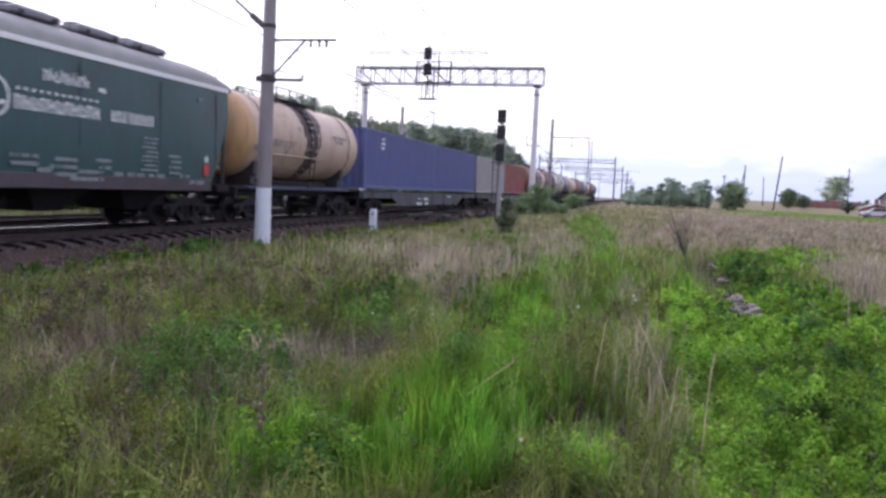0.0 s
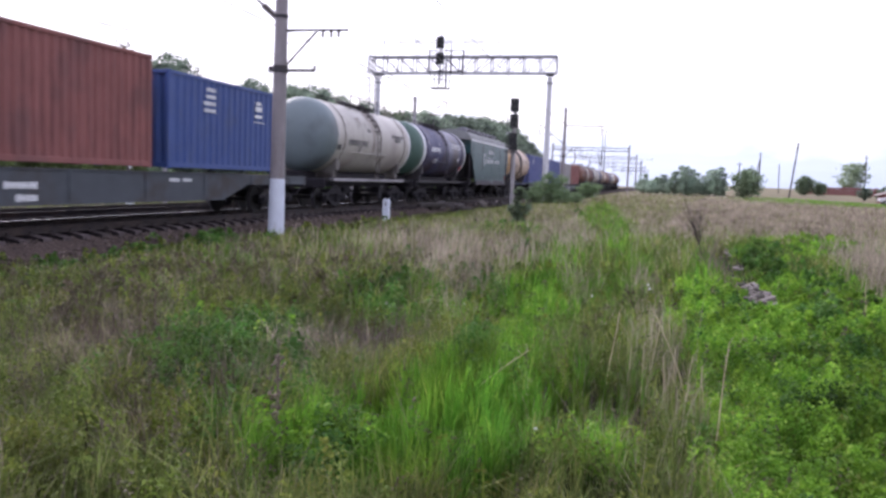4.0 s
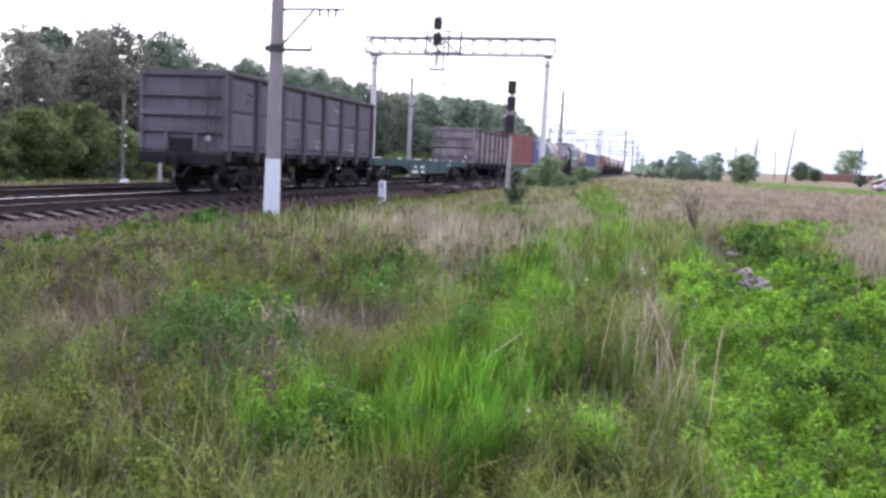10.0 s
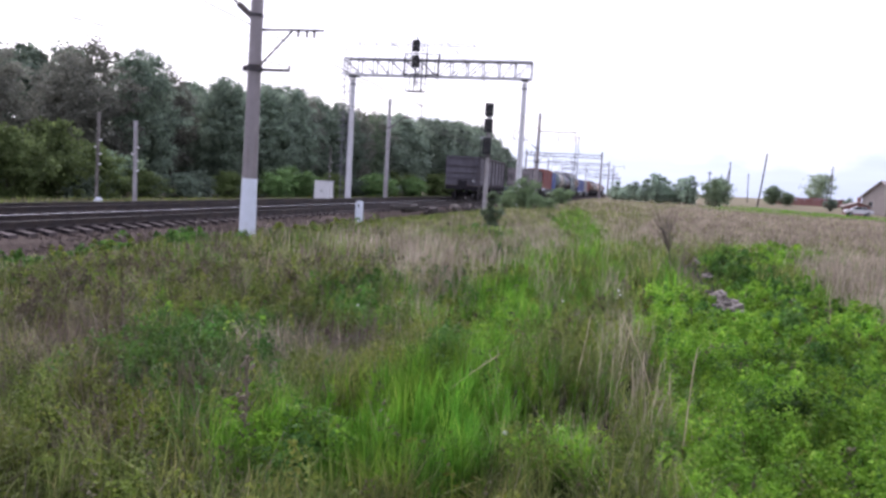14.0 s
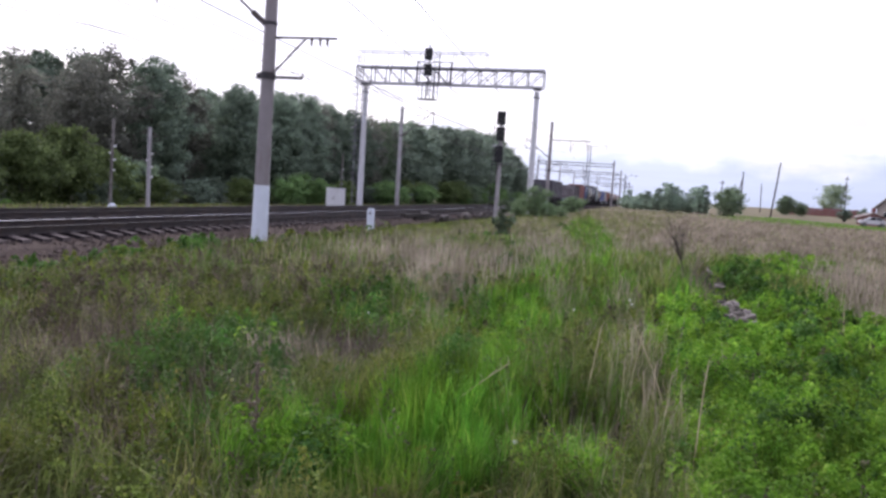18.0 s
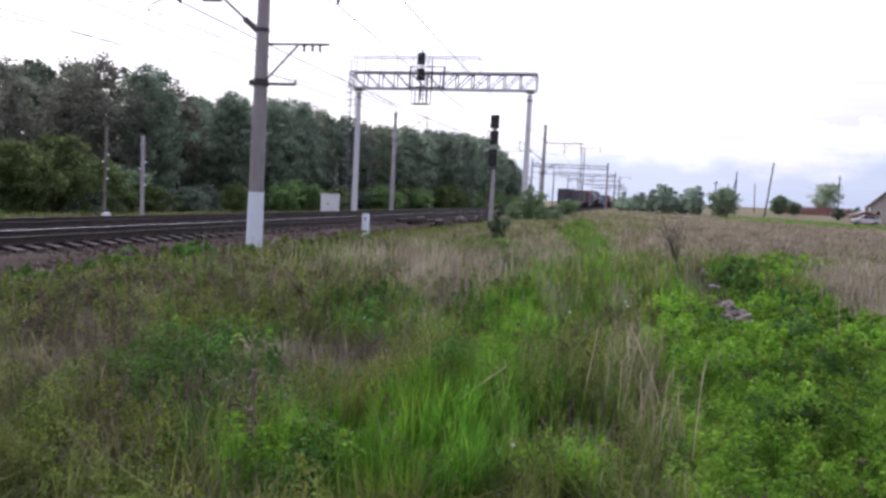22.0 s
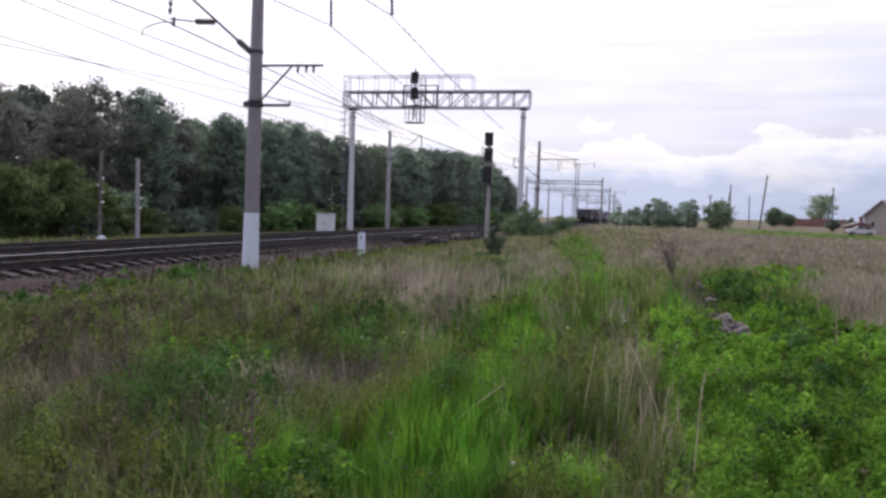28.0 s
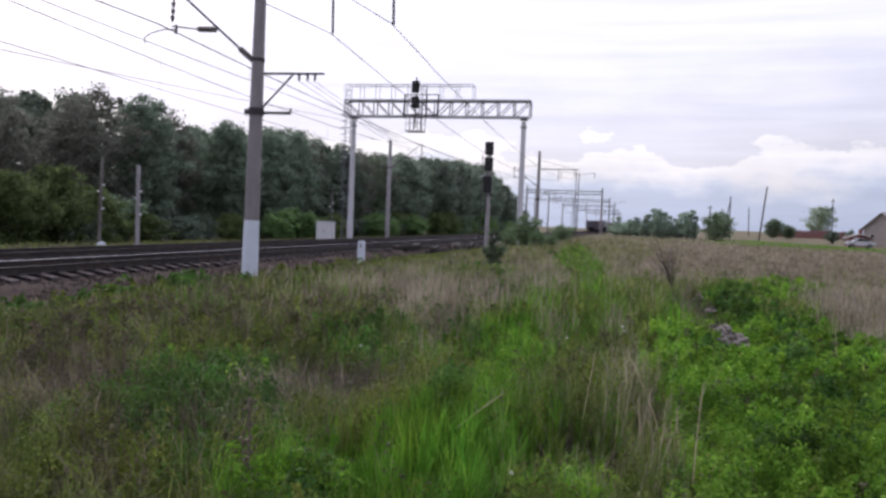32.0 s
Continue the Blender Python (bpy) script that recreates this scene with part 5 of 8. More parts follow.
def tank_wagon(rear, body, rear_cap, label, seed=1, ring=None, front_ring=None, band=None, marks="black_mark", sill_paint="flat_grey", spin=False, detail=True, sign=None, weeps=False):
    """Rail tank: barrel of 3.1 m, dished ends, saddle, frame, dome, ladders, top walkway."""
    L, R, zc = 12.02, 1.51, 3.02
    w = wagon("tank_wagon", rear, L, label, 3.9, spin=spin)
    hl = 5.6
    cap = [(0.0, 0.02), (0.02, 0.45), (0.10, 0.85), (0.23, 1.18), (0.40, 1.40), (0.58, 1.49), (0.66, R)]
    seg = 32 if detail else 20
    prof = [(-hl + 0.66, R - 0.01), (-hl + 1.15, R), (-1.9, R), (-1.88, R + 0.012), (1.88, R + 0.012), (1.9, R), (hl - 1.15, R), (hl - 0.66, R - 0.01)]
    part("barrel", Geo().lathe((0, 0, zc), (0, 1, 0), prof, seg), M[body], w, smooth=True)
    for s, m in ((-1, rear_cap), (1, body)):
        extra = 0.40 if (s < 0 and rear_cap != body) else 0.0
        part("dished_end", Geo().lathe((0, s * hl, zc), (0, -s, 0), cap + ([(0.66 + extra, R + 0.006)] if extra else [(0.662, R)]), seg), M[m], w, smooth=True)
    for y, m, wide in ((-hl + 1.22, ring, 0.36), (hl - 0.75, front_ring, 0.16)):
        if m:
            part("painted_ring", Geo().lathe((0, y - wide / 2, zc), (0, 1, 0), [(0, R + 0.004), (0.005, R + 0.009), (wide, R + 0.009), (wide + 0.005, R + 0.004)], seg), M[m], w, "pale painted ring", smooth=True)
    for y in (-3.9, 3.9):
        part("tank_strap", Geo().lathe((0, y - 0.05, zc), (0, 1, 0), [(0, R + 0.004), (0.003, R + 0.022), (0.1, R + 0.022), (0.103, R + 0.004)], seg), M[body], w)
    if band:
        # crust runs down from the dome in tongues of uneven width
        rng = random.Random(77)
        for k in range(9):
            y0, wd, low = band - 0.85 + k * 0.2, rng.uniform(0.16, 0.30), (5, -25, -58, -70, -74, -66, -40, -8, 20)[k]
            g = Geo()
            ang = [radians(a) for a in np.linspace(92, low, 14)]
            for j, a in enumerate(ang):
                e = wd * (1.0 - 0.35 * j / 13) * (0.85 + 0.3 * rng.random()) if j < 13 else 0.04
                m = y0 + 0.03 * math.sin(j * 1.3 + k)
                for dy, dr in ((-e, 0.004), (0, 0.022), (e, 0.004)):
                    g.v.append(((R + dr + 0.002 * (k % 3)) * math.cos(a), m + dy * 0.9, zc + (R + dr + 0.002 * (k % 3)) * math.sin(a)))
            g.f += [q for j in range(13) for q in ((3 * j, 3 * j + 3, 3 * j + 4, 3 * j + 1), (3 * j + 1, 3 * j + 4, 3 * j + 5, 3 * j + 2))]
            part("spill_stain", g, M["tar"], w, "dark crust of spilt oil below the dome")
    if weeps:
        # thin grey runs from the hatch beside the ladder, and a dark patch at its foot
        rng = random.Random(31)
        for y0, a0, a1, wd in ((-0.55, 70, -22, 0.10), (-0.38, 74, -30, 0.16), (0.42, 74, -34, 0.18), (0.62, 70, 2, 0.07), (-0.8, 50, 8, 0.05), (-1.9, 38, 22, 0.08), (-2.2, 36, 18, 0.10), (-1.3, 30, 18, 0.06), (1.0, -22, -40, 0.34)):
            g = Geo()
            ang = [radians(a) for a in np.linspace(a0, a1, 12)]
            for j, a in enumerate(ang):
                e = wd * (0.5 + 0.5 * math.sin(math.pi * min(1, (j + 1) / 9))) * rng.uniform(0.7, 1.2)
                for dy in (-e, e):
                    g.v.append(((R + 0.016) * math.cos(a), y0 + dy + 0.02 * math.sin(j), zc + (R + 0.016) * math.sin(a)))
            g.f += [(2 * j, 2 * j + 2, 2 * j + 3, 2 * j + 1) for j in range(11)]
            part("grime_run", g, M["grime_run"], w, "grey brown run of grime below the hatch")
    for s in (-1, 1):
        sad = Geo().prism([(-1.1, 1.3), (1.1, 1.3), (1.12, 1.98), (0.7, 1.68), (0, 1.52), (-0.7, 1.68), (-1.12, 1.98)], 1, s * 3.9 - 0.16, s * 3.9 + 0.16)
        part("saddle", sad, M["saddle_paint" if body == "tank_white" else "dark_steel"], w)
        part("end_platform", Geo().box((0, s * 5.1, 1.2), (2.7, 1.1, 0.1), 0.01).box((0, s * 5.62, 1.05), (2.9, 0.1, 0.36), 0.02), M["bogie"], w)
        part("end_hand_rail", Geo().path([(-1.3, s * 5.6, 1.2), (-1.3, s * 5.6, 2.1), (-0.7, s * 5.6, 2.1), (-0.7, s * 5.6, 1.2)], 0.016, 6), M["dark_steel"], w)
        part("side_sill", box((s * 1.28, 0, 1.2), (0.1, 9.6, 0.13), 0.02), M[sill_paint], w, "worn pale side beam")
    # raised sill and added black beams stand for shade and fittings below the barrel
    part("centre_sill", box((0, 0, 1.22), (0.6, 11.2, 0.62), 0.02), M["bogie"], w)
    part("cradle", Geo().box((0.62, 0, 1.36), (0.3, 6.4, 0.24), 0.02).box((-0.62, 0, 1.36), (0.3, 6.4, 0.24), 0.02), M["bogie"], w)
    part("dome", Geo().lathe((0, 0, zc + R - 0.06), (0, 0, 1), [(0, 0.34), (0.14, 0.34), (0.17, 0.39), (0.21, 0.39), (0.25, 0.2)], 18), M[body], w)
    if detail:
        part("walkway", Geo().box((0.55, 0, zc + R + 0.02), (0.4, 3.4, 0.04)).box((-0.55, 0, zc + R + 0.02), (0.4, 3.4, 0.04)), M["dark_steel"], w)
        for x in (-0.8, 0.8):
            for y in (-1.7, -0.6, 0.6, 1.7):
                part("rail_post", cyl((x, y, zc + R - 0.2), (x, y, zc + R + 0.42), 0.026, seg=6), M["dark_steel"], w)
            part("walkway_rail", cyl((x, -1.7, zc + R + 0.42), (x, 1.7, zc + R + 0.42), 0.022, seg=6), M["dark_steel"], w)
        for y, wd, ht in ((-1.25, 0.5, 0.2), (0.75, 0.36, 0.26), (1.3, 0.6, 0.16)):
            part("valve_box", box((0.3, y, zc + R + ht / 2 - 0.05), (0.34, wd, ht), 0.03), M["dark_steel"], w)
        for s in (-1, 1):
            # dark treads down the shoulder of the barrel, then a straight pale ladder to the frame
            rail = M["saddle_paint" if body == "tank_white" else "dark_steel"]
            for a in (76, 66, 56, 46, 36, 26, 16):
                th = radians(a)
                part("tread", Geo().box((s * (R + 0.07) * math.cos(th), 0, zc + (R + 0.07) * math.sin(th)), (0.16, 0.46, 0.05), 0.01), M["dark_steel"], w)
            lad = part("ladder", Geo().path([(s * (R + 0.10) * math.cos(radians(a)), -0.2, zc + (R + 0.10) * math.sin(radians(a))) for a in (60, 40, 20, 4)] + [(s * 1.61, -0.2, 2.4), (s * 1.50, -0.2, 1.2)], 0.022, 6), rail, w)
            part("stile", Geo().path([(s * (R + 0.10) * math.cos(radians(a)), 0.2, zc + (R + 0.10) * math.sin(radians(a))) for a in (60, 40, 20, 4)] + [(s * 1.61, 0.2, 2.4), (s * 1.50, 0.2, 1.2)], 0.022, 6), rail, lad)
            for k in range(6):
                z = 2.95 - 0.32 * k
                x = 1.61 if z > 2.4 else 1.61 - 0.11 * (2.4 - z) / 1.2
                part("rung", Geo().cyl((s * x, -0.2, z), (s * x, 0.2, z), 0.024, seg=6), rail, lad)
            # ledge pipe along the lower side, and a dark weep line of each strap
            part("ledge_pipe", Geo().cyl((s * 1.43, -3.0, zc - 0.62), (s * 1.43, 1.5, zc - 0.62), 0.028, seg=6), M[body], w)
            for y in (-3.9, 3.9):
                part("strap_rod", Geo().path([(s * (R + 0.03) * math.cos(radians(a)), y + 0.07, zc + (R + 0.03) * math.sin(radians(a))) for a in range(60, -46, -15)], 0.02, 5), M["tar"], w)
                part("strap_foot", box((s * 1.16, y, zc - 1.16), (0.16, 0.34, 0.5), 0.03), M["saddle_paint" if body == "tank_white" else "dark_steel"], w)
        for k in range(3):
            part("valve_fitting", cyl((0.25 - 0.25 * k, 0.8 + 0.3 * k, zc + R - 0.05), (0.25 - 0.25 * k, 0.8 + 0.3 * k, zc + R + 0.24), 0.06, seg=10), M["dark_steel"], w)
        # stencils follow the barrel: thin plates tilted to its side
        rng = random.Random(seed)
        for y, a, n, hgt in ((-1.3, -8, 3, 0.30), (-2.2, -8, 5, 0.30), (-2.0, -19, 1, 0.26), (3.7, 13, 11, 0.17), (3.2, 6, 6, 0.15), (-4.2, -18, 2, 0.24), (-0.9, 16, 2, 0.2)) if not sign else ((-1.3, 2, 8, 0.26), (-1.4, -20, 8, 0.11), (-1.6, -25, 9, 0.11), (-3.6, 14, 1, 0.14), (-1.4, 14, 1, 0.16), (3.2, -14, 2, 0.2)):
            g = Geo()
            for j in range(n):
                th = radians(a)
                c = Vector(((R + 0.005) * math.cos(th), y - j * hgt * 0.9, zc + (R + 0.005) * math.sin(th)))
                g.box(c, (0.008, hgt * rng.uniform(0.5, 0.7), hgt * rng.uniform(0.8, 1.0)), 0, Matrix.Rotation(-th, 3, "Y"))
            tagged(part("stencil", g, M[marks], w, "painted marks that cannot be read"), kind="stuff")
        if sign:
            # a row of broad strokes in place of the owner's mark, high on the barrel
            g = Geo()
            for j in range(9):
                for k, (dy, dz, wy, hz) in enumerate(((0.06, 0, 0.045, 0.34), (-0.07, 0.0, 0.045, 0.30), (0, 0.13 - 0.13 * (j % 3), 0.15, 0.05))):
                    th = radians(17 + math.degrees(dz / R))
                    c = Vector(((R + 0.005 + 0.001 * k) * math.cos(th), 3.95 - j * 0.29 + dy, zc + (R + 0.005 + 0.001 * k) * math.sin(th)))
                    g.box(c, (0.008, wy, hz), 0, Matrix.Rotation(-th, 3, "Y"))
            part("owner_mark", g, M[sign], w, "white strokes of a painted owner's mark")
            th = radians(-36)
            part("warning_diamond", Geo().box(((R + 0.006) * math.cos(th), 4.5, zc + (R + 0.006) * math.sin(th)), (0.01, 0.36, 0.36), 0, Matrix.Rotation(-th, 3, "Y") @ Matrix.Rotation(radians(45), 3, "X")), M["red_mark"], w, "small red warning diamond")
            part("drain_box", box((0.9, 3.2, 1.35), (0.5, 0.5, 0.35), 0.04), M["bogie"], w)
    underframe_gear(w, -1.6, 1.6)
    return w


def hopper(rear):
    L = 14.72
    w = wagon("hopper_wagon", rear, L, "teal green covered grain hopper wagon with white markings", 5.2, spin=True)
    hy = 6.95
    mm = M["hopper"]
    zb, ze, zr = 1.2, 4.14, 4.86
    # sides: upright sheets, cut back towards the bottom at both ends, slightly bowed
    for s in (-1, 1):
        zs = np.linspace(zb, ze, 12)
        ys = np.linspace(0, 1, 13)
        g = Geo()
        for z in zs:
            k = (ze - z) / (ze - zb)
            y0, y1 = -hy + 0.25 + 1.7 * max(0, (k - 0.28) / 0.72) ** 1.1, hy - 0.25 - 0.9 * max(0, (k - 0.28) / 0.72) ** 1.1
            bow = 0.05 * math.sin(math.pi * (z - zb) / (ze - zb))
            g.v += [(s * (1.46 + bow), y0 + (y1 - y0) * u, z) for u in ys]
        n = len(ys)
        g.f += [(j * n + i, j * n + i + 1, (j + 1) * n + i + 1, (j + 1) * n + i) for j in range(11) for i in range(n - 1)]
        sd = part("side_sheet", g, mm, w, "teal green side", smooth=True)
        part("side_stripe", Geo().box((s * 1.475, 0, ze + 0.02), (0.03, 2 * hy - 0.5, 0.13), 0.008), M["white_mark"], w, "white stripe under the eaves")
        part("bottom_rail", box((s * 1.46, 0.45, zb + 0.02), (0.112, 2 * hy - 3.2, 0.34), 0.02), M["gon_post"], w, "grimy brown lower rail")
        for y in (-6.1, -3.0, 0.1, 3.2, 6.0):
            part("seam_strip", box((s * 1.512, y, (zb + ze) / 2 + 0.35), (0.012, 0.05, 1.9)), mm, sd)
    # roof: rounded, with end slopes
    prof = [(1.47 * math.cos(radians(a)), ze + 0.02 + (zr - ze) * math.sin(radians(a)) ** 0.8) for a in range(0, 181, 12)]
    g = Geo()
    for y in (-hy, -hy + 0.5, 0, hy - 1.5, hy - 0.6, hy):
        q = 0.0 if y < hy - 1 else (0.10 if y < hy - 0.3 else 0.42)
        g.v += [(x, y, ze + (z - ze) * (1 - q)) for x, z in prof]
    n = len(prof)
    g.f += [(j * n + i, j * n + i + 1, (j + 1) * n + i + 1, (j + 1) * n + i) for j in range(5) for i in range(n - 1)]
    g.f += [tuple(range(n))[::-1], tuple(range(5 * n, 6 * n))]
    part("roof", g, M["hopper_roof"], w, "dusty pale roof", smooth=True)
    for i, y in enumerate((-5.0, -2.9, -0.6, 1.5, 3.5)):
        h = part("roof_hatch", Geo().box((0.5, y, zr + 0.04), (0.9, 1.45, 0.18), 0.04).box((0.5, y, zr + 0.17), (0.34, 1.3, 0.10), 0.03).box((0.8, y - 0.95, zr - 0.02), (0.3, 0.3, 0.12), 0.02), M["galvanised"], w, "weathered grey loading hatch")
        for dy in (-0.5, 0.5):
            part("hatch_clamp", box((0.97, y + dy, zr - 0.02), (0.08, 0.08, 0.14), 0.01), M["dark_steel"], h)
    part("roof_walk", box((-0.35, 0, zr + 0.05), (0.5, 12.2, 0.04)), M["dark_steel"], w)
    # ends: a short upright sheet above, the slope sheet below it running inwards
    for s in (-1, 1):
        part("end_sheet", Geo().box((0, s * (hy - 0.27), ze - 0.42), (2.9, 0.04, 0.95), 0.01), mm, w)
        # dark steel here paints the shade of the end recess into sheet and posts
        part("slope_sheet", Geo().prism([(s * (hy - 0.3), ze - 0.85), (s * (hy - 0.36), ze - 0.9), (s * (hy - 2.9), 1.5), (s * (hy - 2.85), 1.5)], 0, -1.42, 1.42), M["dark_steel"], w)
        for x in (-1.38, 1.38):
            part("end_post", Geo().cyl((x, s * (hy - 0.3), 1.2), (x, s * (hy - 0.3), ze - 0.8), 0.05, seg=8), M["dark_steel"], w)
        part("end_frame", Geo().box((0, s * (hy - 0.35), 1.14), (2.9, 0.7, 0.2), 0.02).box((0, s * (hy - 1.4), 1.9), (0.3, 0.2, 1.4)), M["bogie"], w)
        lad = part("ladder", Geo().cyl((1.0, s * (hy - 0.15), 1.2), (1.0, s * (hy - 0.15), zr), 0.018, seg=6).cyl((0.62, s * (hy - 0.15), 1.2), (0.62, s * (hy - 0.15), zr), 0.018, seg=6), M["dark_steel"], w)
        for k in range(9):
            part("rung", cyl((0.62, s * (hy - 0.15), 1.4 + k * 0.38), (1.0, s * (hy - 0.15), 1.4 + k * 0.38), 0.013, seg=6), M["dark_steel"], lad)
    for y in (-3.2, 0.0, 3.2):
        part("discharge_hopper", Geo().add([(-1.2, y - 1.2, 1.2), (1.2, y - 1.2, 1.2), (1.2, y + 1.2, 1.2), (-1.2, y + 1.2, 1.2), (-0.7, y - 0.4, 0.5), (0.7, y - 0.4, 0.5), (0.7, y + 0.4, 0.5), (-0.7, y + 0.4, 0.5)],
                                          [(0, 1, 5, 4), (1, 2, 6, 5), (2, 3, 7, 6), (3, 0, 4, 7), (4, 5, 6, 7), (3, 2, 1, 0)]), M["bogie"], w)
    part("centre_sill", box((0, 0, 1.05), (0.5, 13.6, 0.3), 0.02), M["bogie"], w)
    # markings: ring emblem, a broad word in strokes, rows of small print
    x = 1.512
    g = Geo()
    for k in range(28):
        a = 2 * math.pi * k / 28
        g.box((x + 0.006, -2.43 + 0.40 * math.cos(a), 2.92 + 0.40 * math.sin(a)), (0.008, 0.055, 0.098), 0, Matrix.Rotation(a, 3, "X"))
    g.box((x + 0.008, -2.57, 2.97), (0.008, 0.45, 0.07), 0, Matrix.Rotation(radians(-40), 3, "X")).box((x + 0.008, -2.33, 2.76), (0.008, 0.4, 0.08), 0, Matrix.Rotation(radians(20), 3, "X"))
    part("emblem", g, M["white_mark"], w, "white ring emblem")
    g = Geo()
    for k in range(11):
        yy = -1.78 + k * 0.243
        g.box((x + 0.006, yy - 0.07, 2.86), (0.008, 0.045, 0.30)).box((x + 0.006, yy + 0.06, 2.84), (0.008, 0.045, 0.26)).box((x + 0.007, yy, 2.98 - 0.12 * (k % 3)), (0.008, 0.14, 0.045))
    for k in range(12):
        g.box((x + 0.006, -1.78 + k * 0.22, 3.14), (0.008, 0.07, 0.07))
    part("owner_mark", g, M["white_mark"], w, "white strokes of a painted owner's mark")
    g = Geo()
    for k in range(8):
        yy = -1.0 + k * 0.18
        g.box((x + 0.006, yy - 0.045, 3.52 + 0.04 * (k % 2)), (0.008, 0.035, 0.26)).box((x + 0.006, yy + 0.03, 3.60 - 0.09 * (k % 3)), (0.008, 0.09, 0.04)).box((x + 0.007, yy + 0.055, 3.49), (0.008, 0.035, 0.18))
    for k in range(8):
        yy = 1.25 + k * 0.21 + (0.05 if k > 2 else 0)
        g.box((x + 0.006, yy - 0.05, 2.86), (0.008, 0.04, 0.27)).box((x + 0.006, yy + 0.05, 2.86), (0.008, 0.04, 0.27)).box((x + 0.007, yy, 2.975 if k % 2 else 2.75), (0.008, 0.13, 0.04))
    tagged(part("faded_lettering", g, M["white_mark"], w, "faded painted marks"), kind="stuff")
    bars(w, x, 0.95, 3.42, 0.3, 0.14, n=1, seed=6)
    for (y, z, ww, hh, n, rows) in ((3.1, 2.42, 0.9, 0.07, 1, 8), (4.2, 2.0, 0.8, 0.09, 1, 4), (0.0, 1.72, 1.0, 0.1, 1, 3), (-1.2, 1.75, 2.2, 0.1, 2, 2), (-3.0, 1.75, 0.6, 0.1, 1, 2), (1.2, 1.75, 0.7, 0.1, 1, 2),
                                (-0.8, 1.46, 0.6, 0.12, 1, 1), (0.9, 1.46, 1.3, 0.10, 1, 2), (3.4, 1.44, 2.2, 0.12, 5, 1), (4.6, 1.46, 0.9, 0.1, 1, 1), (5.4, 1.30, 1.0, 0.12, 2, 1), (-4.0, 1.5, 0.9, 0.1, 2, 1), (-3.6, 3.4, 0.4, 0.12, 1, 1), (6.2, 2.0, 0.25, 0.12, 1, 2), (5.2, 3.72, 0.4, 0.1, 1, 1)):
        bars(w, x, y, z, ww, hh, "faint_mark", n=n, rows=rows, seed=int(y * 10) + rows + 60)
    part("star_mark", Geo().prism([(5.48 + 0.13 * (1 if k % 2 == 0 else 0.45) * math.sin(math.pi * k / 5), 2.0 + 0.13 * (1 if k % 2 == 0 else 0.45) * math.cos(math.pi * k / 5)) for k in range(10)], 0, x - 0.01, x + 0.008), M["white_mark"], w)
    part("warning_mark", box((x + 0.004, 5.48, 1.68), (0.01, 0.26, 0.36), 0.003), M["red_mark"], w, "red warning patch")
    underframe_gear(w)
    return w


